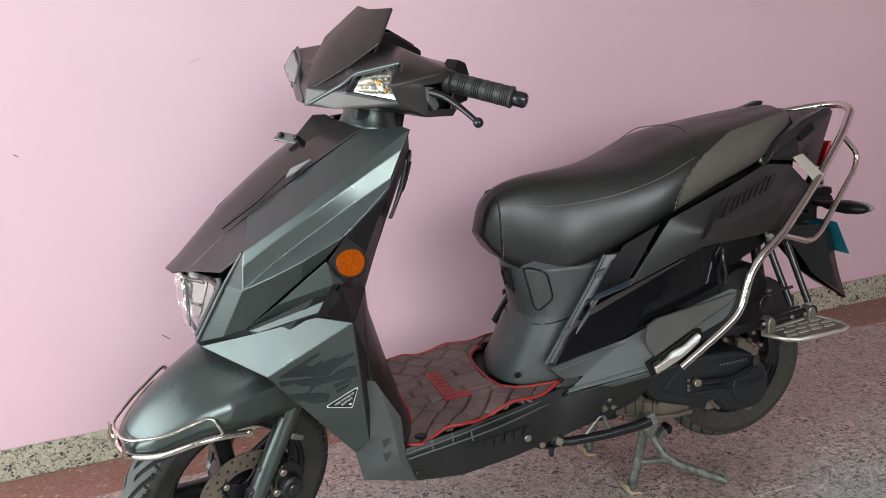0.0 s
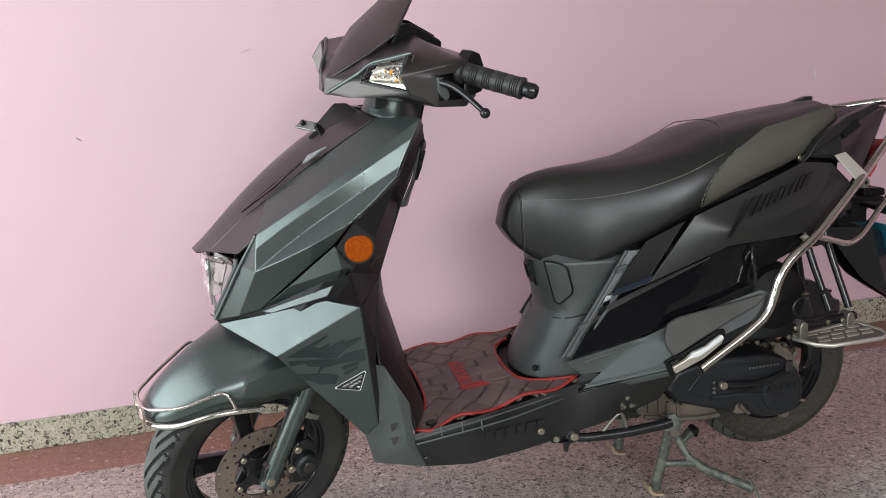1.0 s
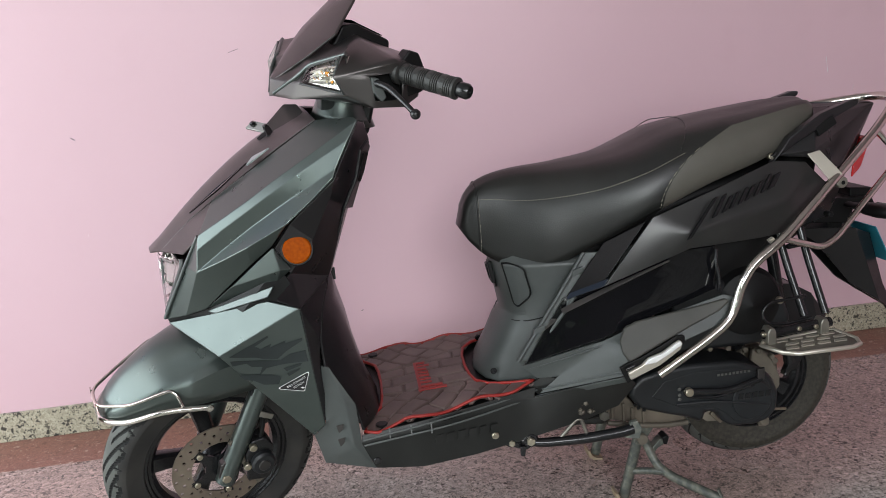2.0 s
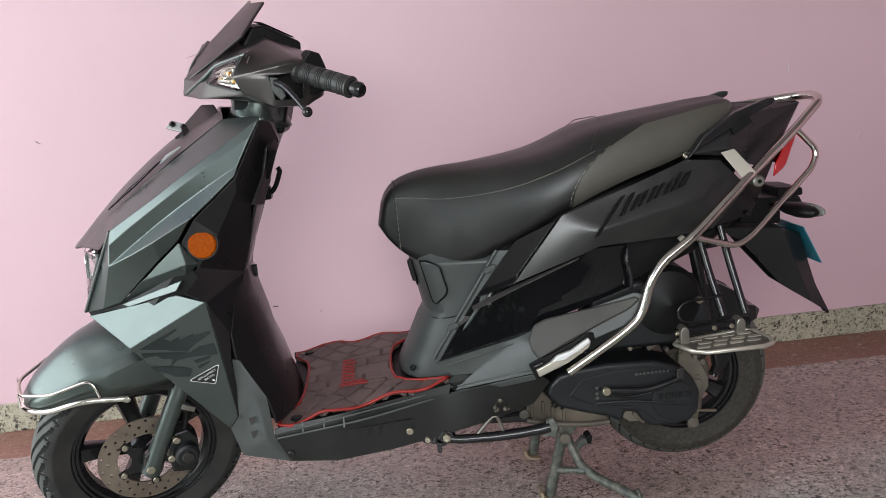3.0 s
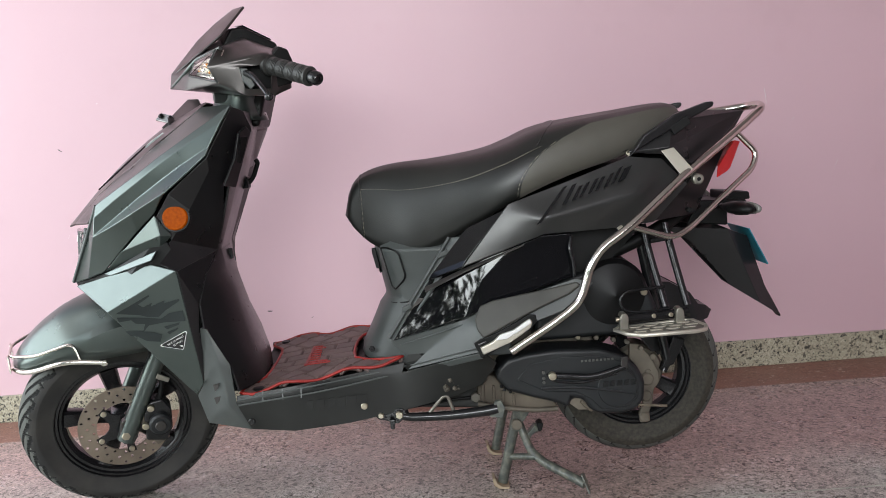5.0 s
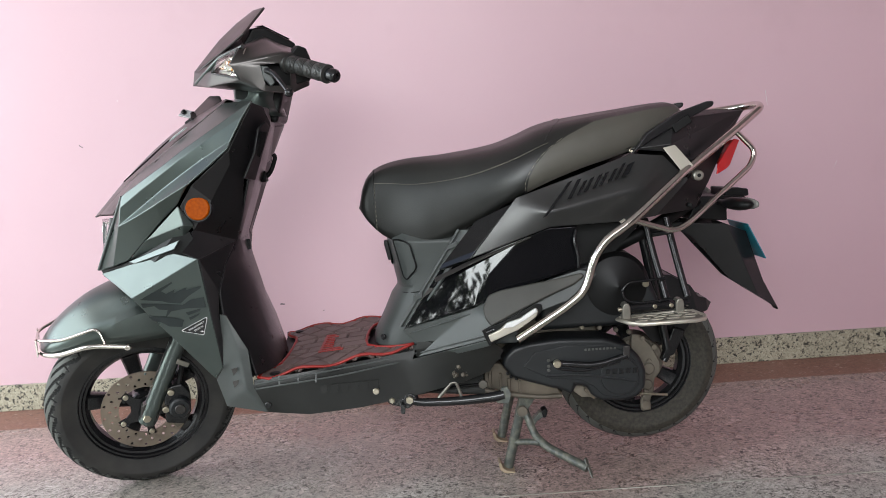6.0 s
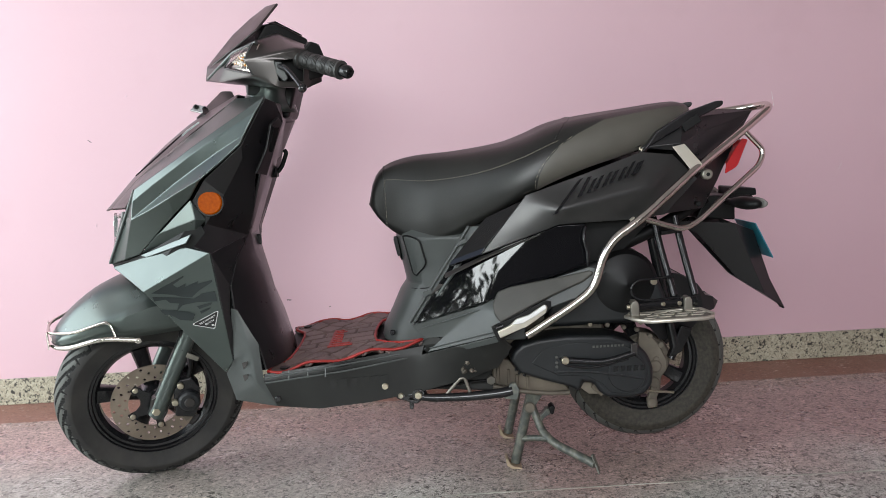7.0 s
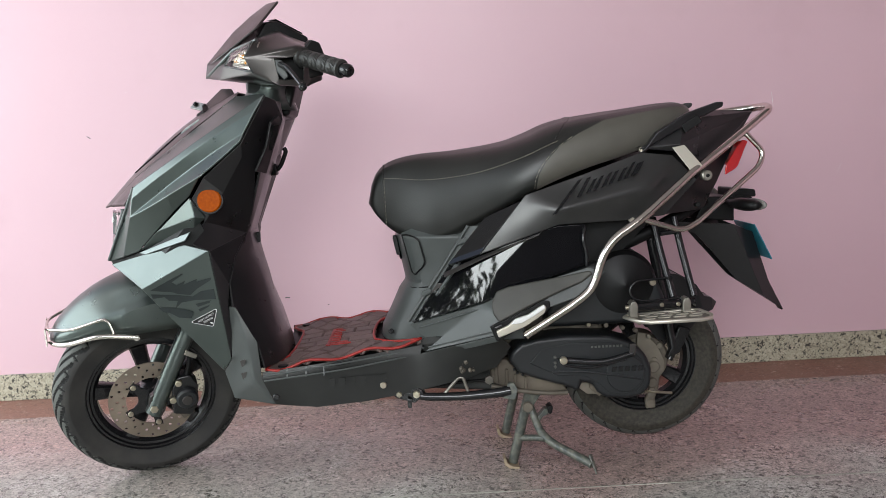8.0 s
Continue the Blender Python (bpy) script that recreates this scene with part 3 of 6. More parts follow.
disc_part("piston_housing", cal_at + Vector((0.004, -0.030, -0.008)), (0, -1, 0), 0.027, 0.016, ENGINE, caliper, move=STEER, bevel=0.005)
disc_part("piston_cap", cal_at + Vector((0.004, -0.046, -0.008)), (0, -1, 0), 0.013, 0.004, DARK_PAINT, caliper, move=STEER)
for dx, dz in ((-0.012, 0.036), (-0.030, -0.008)):
    disc_part("caliper_bolt", cal_at + Vector((dx, -0.026, dz)), (0, -1, 0), 0.0085, 0.012, BOLT, caliper, "yellow zinc bolt", n=12, move=STEER)
part("caliper_bracket", slab([STEER @ (cal_at + Vector((dx, -0.018, dz))) for dx, dz in ((-0.060, 0.056), (-0.034, 0.062), (0.02, -0.06), (-0.01, -0.075), (-0.034, -0.02), (-0.052, 0.03))], STEER.to_3x3() @ Vector((0, 1, 0)), 0.008), DIRTY_ALLOY, caliper, bevel=0.002)
tube("brake_hose", [cal_at + Vector(p) for p in ((0.01, -0.02, 0.05), (0.025, -0.015, 0.095), (0.005, -0.02, 0.14), (0.015, -0.01, 0.22))], 0.0055, BLACK, caliper, move=STEER, radius=0.03)
part("hose_clip", slab([STEER @ (cal_at + Vector((dx, -0.036, dz))) for dx, dz in ((0.010, 0.112), (0.036, 0.096), (0.042, 0.106), (0.016, 0.124))], STEER.to_3x3() @ Vector((0, 1, 0)), 0.004), ALLOY, caliper, "pale metal hose clip", bevel=0.001)


# -- front mudguard --
def mudguard():
    top = ((-0.236, 0.438), (-0.212, 0.472), (-0.168, 0.512), (-0.10, 0.552), (-0.02, 0.570), (0.08, 0.564), (0.16, 0.535))
    low = ((-0.236, 0.428), (-0.212, 0.424), (-0.168, 0.432), (-0.10, 0.446), (-0.02, 0.450), (0.08, 0.450), (0.16, 0.450))
    wid = ((-0.236, 0.026), (-0.212, 0.058), (-0.168, 0.084), (-0.10, 0.112), (-0.02, 0.130), (0.08, 0.130), (0.16, 0.120))
    rings = []
    for i in range(29):
        x = -0.236 + 0.396 * i / 28
        t, b, w = curve(top, x), curve(low, x), curve(wid, x)
        h = t - b
        g = min(1.0, max(0.0, (x + 0.088) / 0.088))
        lip = t - 0.58 * h if x < -0.088 else min(t - 0.03, t - 0.58 * h + (0.524 - 0.502) * g)
        foot = lip + 0.14 * h * (1 - g) + 0.013 * g
        drop = (t - foot) / h
        nose = ((0.0, 0.0), (0.16, 0.015), (0.34, 0.07), (0.55, 0.20), (0.71, 0.33), (0.86, 0.44))
        rear = ((0.0, 0.0), (0.25, 0.01), (0.52, 0.05), (0.72, 0.12), (0.79, drop - 0.025), (0.83, drop))
        half = [(p[0] + (q[0] - p[0]) * g, t - h * (p[1] + (q[1] - p[1]) * g)) for p, q in zip(nose, rear)]
        half += [(1.0, lip), (1.0, t - 0.8 * h), (0.97, b)]
        rings.append([STEER @ Vector((x, -w * a, z)) for a, z in half[::-1]] + [STEER @ Vector((x, 0.86 * w * a, z)) for a, z in half[1:]])
    bm = loft_bm(rings, cap=False, closed=False)
    for f in bm.faces:
        f.smooth = True
    if sum(f.normal.z for f in bm.faces) < 0:
        bmesh.ops.reverse_faces(bm, faces=bm.faces)
    return bm


guard = part("front_mudguard", mudguard(), PAINT, scooter, "satin grey front mudguard", smooth=True, solid=0.0035)
# crisp along the ledge, from where it begins to the rear
ledge = {frozenset((17 * i + p, 17 * i + 17 + p)) for i in range(12, 28) for p in (2, 3, 13, 14)}
for e in guard.data.edges:
    e.use_edge_sharp = frozenset(e.vertices) in ledge

bar = [(-0.035, -0.139, 0.447), (-0.118, -0.128, 0.462), (-0.198, -0.082, 0.430), (-0.238, -0.032, 0.422)]
rail = tube("mudguard_rail", bar + [(x, -y, z) for x, y, z in bar[::-1]], 0.0062, STEEL, scooter, "polished steel mudguard guard rail", radius=0.035, n=12, move=STEER)
wire = [(-0.086, -0.130, 0.462), (-0.096, -0.114, 0.498), (-0.180, -0.082, 0.468), (-0.240, -0.034, 0.458)]
tube("rail_wire", wire + [(x, -y, z) for x, y, z in wire[::-1]], 0.0036, STEEL, rail, radius=0.022, n=8, move=STEER)
for side in (-1, 1):
    part("rail_bracket", slab([STEER @ Vector(p) for p in ((-0.244, 0.026 * side, 0.418), (-0.244, 0.044 * side, 0.420), (-0.243, 0.040 * side, 0.462), (-0.243, 0.028 * side, 0.462))], STEER.to_3x3() @ Vector((1, 0, 0)), 0.003), STEEL, rail)
    disc_part("rail_screw", (-0.038, 0.139 * side, 0.447), (0, side, 0), 0.008, 0.005, STEEL, rail, n=12, move=STEER)

# -- handlebar head with lamps, screen, grips --
HS = [(0.199, 0, 1.020), (0.206, 0, 1.054), (0.290, 0, 1.112), (0.368, 0, 1.134), (0.434, 0, 1.098), (0.430, 0, 1.008), (0.330, 0, 0.998),
      (0.222, -0.072, 1.018), (0.234, -0.090, 1.050), (0.250, -0.086, 1.082), (0.291, -0.180, 1.105), (0.265, -0.188, 1.070), (0.284, -0.193, 1.034),
      (0.364, -0.078, 1.127), (0.378, -0.222, 1.089), (0.328, -0.212, 1.007), (0.396, -0.208, 1.000), (0.434, -0.184, 1.090), (0.440, -0.186, 1.012),
      (0.326, -0.208, 1.066), (0.333, -0.212, 1.020), (0.388, -0.212, 1.016), (0.394, -0.216, 1.068)]
head = panel("handlebar_cover", HS, [(0, 1, 8, 7), (1, 2, 9, 8), (2, 3, 13, 9), (9, 13, 10), (10, 13, 14, 11), (11, 14, 22, 19), (11, 19, 20, 15, 12), (20, 21, 16, 15),
                                      (14, 17, 18, 16, 21, 22), (3, 4, 17, 14, 13), (0, 7, 12, 15, 6), (6, 15, 16, 18, 5), (4, 5, 18, 17), (7, 8, 12)], DARK_PAINT, scooter, "dark grey handlebar cover", out=(-1, -1, 0.5), thick=0.003, move=HEAD, soft=0.84)
# dark pocket behind the lever opening
panel("lever_pocket", [(0.318, -0.176, 1.078), (0.320, -0.176, 1.010), (0.402, -0.180, 1.006), (0.402, -0.182, 1.080)], [(0, 1, 2, 3)], BLACK, head, out=(0, -1, 0), move=HEAD)
# brow rib over each indicator
for side in (-1, 1):
    tube("brow_rib", [(0.206, 0.012 * side, 1.026), (0.236, 0.080 * side, 1.064), (0.255, 0.096 * side, 1.084), (0.297, 0.178 * side, 1.106)], 0.0046, PAINT, head, radius=0.012, move=HEAD, n=8)
    housing = [(0.238, 0.090, 1.050), (0.254, 0.100, 1.080), (0.289, 0.176, 1.102), (0.270, 0.185, 1.070), (0.283, 0.191, 1.038)]
    lamp = part("front_indicator", cage([(x + 0.014, y * side, z) for x, y, z in housing], [(0, 1, 2, 3, 4)], HEAD.to_3x3() @ Vector((-1, 0.4 * side, 0)), HEAD), BRIGHT if side < 0 else LAMP_SILVER, head, "clear front indicator with amber bulb", solid=0.002)
    part("lens", cage([(x - 0.005, y * side, z) for x, y, z in housing] + [(0.248, 0.145 * side, 1.068)], [(0, 1, 5), (1, 2, 5), (2, 3, 5), (3, 4, 5), (4, 0, 5)], HEAD.to_3x3() @ Vector((-1, 0.4 * side, 0)), HEAD), FLUTED if side < 0 else MILKY, lamp, "clear fluted lens", solid=0.002).visible_shadow = False
    bulb = bmesh.new()
    bmesh.ops.create_icosphere(bulb, subdivisions=2, radius=0.0042, matrix=HEAD @ Matrix.Translation((0.270, 0.148 * side, 1.071)) @ Matrix.Diagonal((1, 1.0, 1.5, 1)))
    part("bulb", bulb, BULB_AMBER, lamp, "amber bulb", smooth=True)
    random.seed(31)
    for k in range(22):
        y, dz = 0.112 + 0.0032 * k, random.uniform(-0.013, 0.015)
        disc_part("reflector_facet", (0.258 + (y - 0.112) * 0.28, y * side, 1.066 + dz * (0.4 + (y - 0.11) * 9)), (-1, 0.4 * side + random.uniform(-0.5, 0.5), random.uniform(-0.5, 0.5)), random.uniform(0.0022, 0.0042), 0.003, (BULB_AMBER, BRIGHT, MIRROR, PALE)[k % 4], lamp, n=5, move=HEAD)
    for dz in (-0.014, 0.002, 0.014):
        tube("reflector_rib", [(0.252, 0.108 * side, 1.062 + dz * 0.6), (0.270, 0.140 * side, 1.068 + dz), (0.280, 0.176 * side, 1.070 + dz)], 0.0022, BRIGHT, lamp, move=HEAD, n=6)
    part("lamp_frame", tube_bm([HEAD @ Vector((x - 0.003, y * side, z)) for x, y, z in housing], 0.0026, 6, closed=True), GREY, lamp)

screen = [(0.208, 0, 1.056), (0.272, 0, 1.124), (0.316, 0, 1.160), (0.360, 0, 1.190), (0.212, -0.014, 1.054), (0.264, -0.066, 1.096), (0.312, -0.094, 1.134), (0.374, -0.058, 1.194)]
both_screen = screen + [(x, -y, z) for x, y, z in screen[4:]]
part("windscreen", cage(both_screen, [(0, 4, 5, 1), (1, 5, 6, 2), (2, 6, 7, 3), (0, 1, 9, 8), (1, 2, 10, 9), (2, 3, 11, 10)], HEAD.to_3x3() @ Vector((-1, 0, 0.6)), HEAD), DARK_PAINT, head, "dark grey visor screen", bevel=0.004, solid=0.006)
dash = part("instrument_pod", slab([HEAD @ Vector((x, -0.065, z)) for x, z in ((0.315, 1.108), (0.340, 1.146), (0.368, 1.148), (0.440, 1.108), (0.436, 1.07), (0.33, 1.08))], HEAD.to_3x3() @ Vector((0, 1, 0)), 0.13), BLACK, head, "black instrument pod", bevel=0.006)
part("display", slab([HEAD @ Vector(p) for p in ((0.366, -0.052, 1.151), (0.428, -0.052, 1.117), (0.428, 0.052, 1.117), (0.366, 0.052, 1.151))], HEAD.to_3x3() @ Vector((0.5, 0, 0.85)), 0.002), GLOSS, dash)


def grip(side):
    a, b = Vector((0.390, 0.203 * side, 1.066)), Vector((0.462, 0.332 * side, 1.036))
    way = (b - a).normalized()
    prof = [(0.0001, -0.012), (0.016, -0.012), (0.0225, -0.004), (0.0225, 0.006), (0.0175, 0.009)]
    for k in range(4):
        y = 0.010 + k * 0.0275
        prof += [(0.0184, y), (0.0190, y + 0.001), (0.0190, y + 0.013), (0.0176, y + 0.0142)]
        for j in range(3):
            prof += [(0.0176, y + 0.0150 + 0.0040 * j), (0.0194, y + 0.0158 + 0.0040 * j), (0.0194, y + 0.0178 + 0.0040 * j), (0.0176, y + 0.0186 + 0.0040 * j)]
    prof += [(0.0205, 0.121), (0.0205, 0.126), (0.0150, 0.128), (0.0001, 0.128)]
    turn = along(HEAD.to_3x3() @ way)
    ob = part("handle_grip", revolve_bm(prof, 24, HEAD @ a, turn, closed=False), GRIP, head, "ribbed black rubber grip", smooth=True)
    sharp_caps(ob, 35)
    for k in range(4):
        for j in range(6):
            c = HEAD @ a + turn @ Vector((0.0192 * math.cos(j * math.pi / 3), 0.0175 + k * 0.0275, 0.0192 * math.sin(j * math.pi / 3)))
            disc_part("grip_pad", c - turn @ Vector((math.cos(j * math.pi / 3), 0, math.sin(j * math.pi / 3))) * 0.001, turn @ Vector((math.cos(j * math.pi / 3), 0, math.sin(j * math.pi / 3))), 0.0050, 0.0012, GRIP, ob, n=8)
    end = revolve_bm([(0.0001, 0.126), (0.0125, 0.126), (0.0145, 0.130), (0.0145, 0.148), (0.011, 0.153), (0.005, 0.153), (0.005, 0.150), (0.0001, 0.150)], 24, HEAD @ a, turn, closed=False)
    cap = part("bar_end", end, SATIN, ob, "black metal bar end", smooth=True)
    sharp_caps(cap, 35)
    # lever with ball end
    lv = [(0.334, 0.198 * side, 1.054), (0.346, 0.236 * side, 1.050), (0.353, 0.276 * side, 1.032), (0.362, 0.314 * side, 1.008)]
    lever = tube("brake_lever", lv, lambda s: 0.0075 - 0.0025 * s, SATIN, head, "black brake lever", move=HEAD, radius=0.03)
    ball = bmesh.new()
    bmesh.ops.create_icosphere(ball, subdivisions=3, radius=0.0095, matrix=HEAD @ Matrix.Translation(lv[-1]))
    part("lever_ball", ball, SATIN, lever, smooth=True)
    part("lever_holder", slab([HEAD @ Vector(p) for p in ((0.328, 0.212 * side, 1.064), (0.342, 0.216 * side, 1.062), (0.354, 0.220 * side, 1.026), (0.344, 0.220 * side, 1.018), (0.330, 0.214 * side, 1.036))], HEAD.to_3x3() @ Vector((0, -side, 0)), 0.02), GREY, lever, bevel=0.003)
    part("switch_block", slab([HEAD @ Vector(p) for p in ((0.392, 0.172 * side, 1.082), (0.412, 0.172 * side, 1.104), (0.432, 0.172 * side, 1.096), (0.442, 0.172 * side, 1.068), (0.436, 0.172 * side, 1.024), (0.402, 0.172 * side, 1.018))], HEAD.to_3x3() @ Vector((0, side, 0)), 0.034), BLACK, head, bevel=0.004)
    disc_part("switch_button", (0.436, 0.190 * side, 1.046), (1, 0, 0.1), 0.008, 0.010, BLACK, head, move=HEAD)


for side in (-1, 1):
    grip(side)

neck_rings = []
for z, x, r in ((0.945, 0.345, 0.060), (0.965, 0.348, 0.052), (0.985, 0.350, 0.046), (1.005, 0.354, 0.046), (1.020, 0.358, 0.052)):
    neck_rings.append([HEAD @ Vector((x + math.cos(a) * r * 1.15, math.sin(a) * r * 1.25, z - 0.2 * math.cos(a) * r)) for a in (2 * math.pi * k / 24 for k in range(24))])
part("steering_neck", loft_bm(neck_rings), PAINT, scooter, "glossy dark steering neck cover", smooth=True)
part("neck_lug", slab([HEAD @ Vector((0.288, y, z)) for y, z in ((-0.052, 1.018), (-0.018, 1.018), (-0.022, 0.986), (-0.042, 0.984))], HEAD.to_3x3() @ Vector((1, 0, 0)), 0.03), GREY, scooter, bevel=0.003)

# -- front apron --
hood_mid = [(x, middle(z), z) for x, z in ((-0.088, 0.716), (0.0, 0.808), (0.080, 0.876), (0.166, 0.938), (0.268, 0.984))]
hood_in = [(-0.076, -0.078, 0.715), (0.014, -0.092, 0.804), (0.096, -0.106, 0.870), (0.182, -0.118, 0.930), (0.284, -0.130, 0.975)]
hood_edge = [(-0.045, -0.112, 0.722), (0.030, -0.140, 0.787), (0.112, -0.157, 0.843), (0.200, -0.177, 0.901), (0.300, -0.205, 0.962)]
HOOD = hood_mid + hood_in + hood_edge + [tuple(across((x + 0.016, y, z - 0.006))) for x, y, z in hood_in + hood_edge]
faces = []
for k in range(4):
    faces += [(k, k + 1, k + 6, k + 5), (k + 5, k + 6, k + 11, k + 10), (k, k + 15, k + 16, k + 1), (k + 15, k + 20, k + 21, k + 16)]
hood = part("front_hood", softened(cage(HOOD, faces, (-1, 0, 1)), 0.0), DARK_PAINT, scooter, "dark grey front hood", smooth=True, subsurf=2, solid=0.005)
# folded flap and bracket at the top of the hood
part("hood_flap", cage([(0.185, -0.085, 0.945), (0.235, -0.075, 0.992), (0.262, -0.080, 0.990), (0.275, -0.115, 0.975), (0.262, -0.130, 0.962), (0.205, -0.110, 0.938)], [(0, 1, 2, 3, 4, 5)], (-1, -0.3, 1)), DARK_PAINT, hood, bevel=0.003, solid=0.006)
bracket = part("mirror_bracket", slab([(0.152, -0.066, 0.950), (0.168, -0.066, 0.964), (0.216, -0.098, 0.951), (0.202, -0.100, 0.936)], (0.4, 0.2, -0.6), 0.004), LAMP_SILVER, scooter, "grey metal mount bracket on the hood", bevel=0.001)
for f in (0.2, 0.75):
    disc_part("bracket_bolt", Vector((0.160, -0.066, 0.958)).lerp(Vector((0.209, -0.099, 0.945)), f), (-0.5, -0.3, 0.85), 0.006, 0.007, SATIN, bracket, n=6)
part("bracket_stem", slab([(0.192, -0.098, 0.952), (0.206, -0.088, 0.953), (0.232, -0.108, 0.938), (0.222, -0.128, 0.930), (0.198, -0.122, 0.936)], (0.2, 0.1, -0.8), 0.030), BLACK, bracket, bevel=0.002)
part("bracket_wing", slab([(0.176, -0.100, 0.930), (0.196, -0.098, 0.944), (0.212, -0.120, 0.934), (0.188, -0.116, 0.922)], (0.3, 0.2, -0.7), 0.012), BLACK, bracket, bevel=0.001)
for side in (1, -1):
    part("hood_inlay", cage([tuple(lr(p, -side)) for p in ((0.156, -0.169, 0.885), (0.168, -0.160, 0.899), (0.204, -0.181, 0.915), (0.168, -0.178, 0.892))], [(0, 1, 2, 3)], (-1, 0, 1)), INLAY, hood, "small silver inlay", solid=0.003)
    part("hood_slot", cage([tuple(lr(p, -side)) for p in ((0.028, -0.139, 0.798), (0.086, -0.149, 0.842), (0.156, -0.166, 0.889), (0.094, -0.161, 0.842))], [(0, 1, 2, 3)], (-1, 0, 1)), GLOSS, hood, solid=0.003)

part("apron_core", slab([(x, -0.150, z) for x, z in ((0.02, 0.625), (0.07, 0.71), (0.13, 0.82), (0.30, 0.945), (0.365, 0.93), (0.335, 0.80), (0.272, 0.645), (0.245, 0.47), (0.315, 0.335), (0.325, 0.305), (0.255, 0.300), (0.225, 0.36), (0.15, 0.52), (0.10, 0.60))], (0, 1, 0), 0.24), BLACK, scooter, "black inner frame of the front apron")
panel("apron_inner", [(0.044, -0.196, 0.618), (0.200, -0.262, 0.700), (0.228, -0.262, 0.640), (0.235, -0.262, 0.600), (0.240, -0.215, 0.380), (0.075, -0.235, 0.560)], [(0, 1, 2, 3, 5), (5, 3, 4)], BLACK, scooter, "black inner backing of the apron", bevel=0.0)
panel("apron_gap", [(-0.050, -0.143, 0.594), (0.046, -0.199, 0.620), (0.052, -0.204, 0.596), (-0.040, -0.147, 0.572)], [(0, 1, 2, 3)], BLACK, scooter, bevel=0.0)
# six stations from nose to tail: hood edge, upper ridge, foot of the ledge, lip of the ledge, lower edge
WING = [(0.078, -0.152, 0.822), (0.120, -0.161, 0.848), (0.162, -0.171, 0.874), (0.204, -0.180, 0.900), (0.303, -0.207, 0.962), (0.372, -0.235, 0.962),
        (0.055, -0.231, 0.766), (0.107, -0.243, 0.796), (0.162, -0.253, 0.828), (0.208, -0.259, 0.857), (0.290, -0.265, 0.905), (0.379, -0.268, 0.958),
        (0.045, -0.242, 0.698), (0.100, -0.243, 0.737), (0.156, -0.255, 0.774), (0.210, -0.267, 0.807), (0.266, -0.279, 0.840), (0.330, -0.287, 0.874),
        (0.098, -0.266, 0.720), (0.152, -0.289, 0.745), (0.228, -0.304, 0.783), (0.278, -0.298, 0.821), (0.323, -0.291, 0.858),
        (0.044, -0.206, 0.613), (0.098, -0.233, 0.660), (0.150, -0.258, 0.704), (0.196, -0.276, 0.740), (0.018, -0.196, 0.704), (-0.049, -0.154, 0.588), (0.000, -0.187, 0.600)]
# the face under the upper ridge swells a little
WING += [tuple(Vector(WING[6 + k]).lerp(Vector(WING[12 + k]), 0.40) + Vector((-0.001, -0.0065, 0.0025)) * f) for k, f in enumerate((0.4, 1, 1, 1, 0.8, 0.3))]
faces = [(k, k + 1, k + 7, k + 6) for k in range(5)] + [(k + 6, k + 7, k + 31, k + 30) for k in range(5)] + [(k + 30, k + 31, k + 13, k + 12) for k in range(5)]
faces += [(12, 13, 18), (13, 14, 19, 18), (14, 15, 20, 19), (15, 16, 21, 20), (16, 17, 22, 21)]
faces += [(12, 18, 24, 23), (18, 19, 25, 24), (19, 20, 26, 25), (6, 30, 12, 27), (27, 12, 29, 28), (12, 23, 29)]
panel("front_wing", WING, faces, PAINT, scooter, "satin grey front apron side panel", thick=0.005, bevel=0.0035, seg=3)
panel("lamp_brow", [(0.078, -0.153, 0.818), (0.028, -0.138, 0.785), (-0.048, -0.112, 0.721), (0.012, -0.184, 0.724), (0.056, -0.232, 0.764)], [(0, 1, 2, 3, 4)], DARK_PAINT, scooter, out=(-0.5, -1, 0.3), bevel=0.003)
panel("lower_wing", [(0.196, -0.279, 0.738), (0.226, -0.268, 0.690), (0.194, -0.256, 0.664), (0.046, -0.203, 0.614), (0.120, -0.243, 0.673), (0.204, -0.280, 0.693), (0.102, -0.243, 0.661)], [(0, 1, 5), (0, 5, 6, 4), (5, 1, 2), (6, 5, 2, 3), (4, 6, 3)], PAINT, scooter, bevel=0.003)
panel("silver_strip", [(0.046, -0.214, 0.612), (0.187, -0.263, 0.660), (0.173, -0.265, 0.639), (0.064, -0.221, 0.607)], [(0, 1, 2, 3)], SILVER_PAINT, scooter, bevel=0.002)
LOW = [(-0.045, -0.153, 0.581), (0.050, -0.213, 0.604), (0.169, -0.256, 0.630), (0.231, -0.288, 0.617), (0.065, -0.267, 0.533), (0.222, -0.210, 0.317), (0.248, -0.236, 0.350)]
low_panel = panel("lower_side_panel", LOW, [(0, 4, 3, 2, 1), (4, 5, 6, 3)], PAINT, scooter, "satin grey lower side panel with dark graphics", thick=0.005, bevel=0.004, seg=3)
CHEEK = [(0.380, -0.262, 0.954), (0.324, -0.286, 0.852), (0.234, -0.290, 0.780), (0.200, -0.276, 0.734), (0.222, -0.261, 0.680), (0.172, -0.248, 0.634), (0.234, -0.280, 0.612),
         (0.289, -0.152, 0.641), (0.312, -0.164, 0.706), (0.331, -0.200, 0.785), (0.400, -0.178, 0.912), (0.391, -0.210, 0.948), (0.316, -0.252, 0.823), (0.272, -0.276, 0.743)]
panel("apron_cheek", CHEEK, [(0, 1, 12, 9, 10, 11), (1, 2, 13, 12), (2, 3, 13), (3, 4, 13), (13, 4, 7, 8), (12, 13, 8, 9), (4, 5, 6, 7)], CHEEK_BLACK, scooter, "matte black apron cheek", bevel=0.004, far=-0.02)
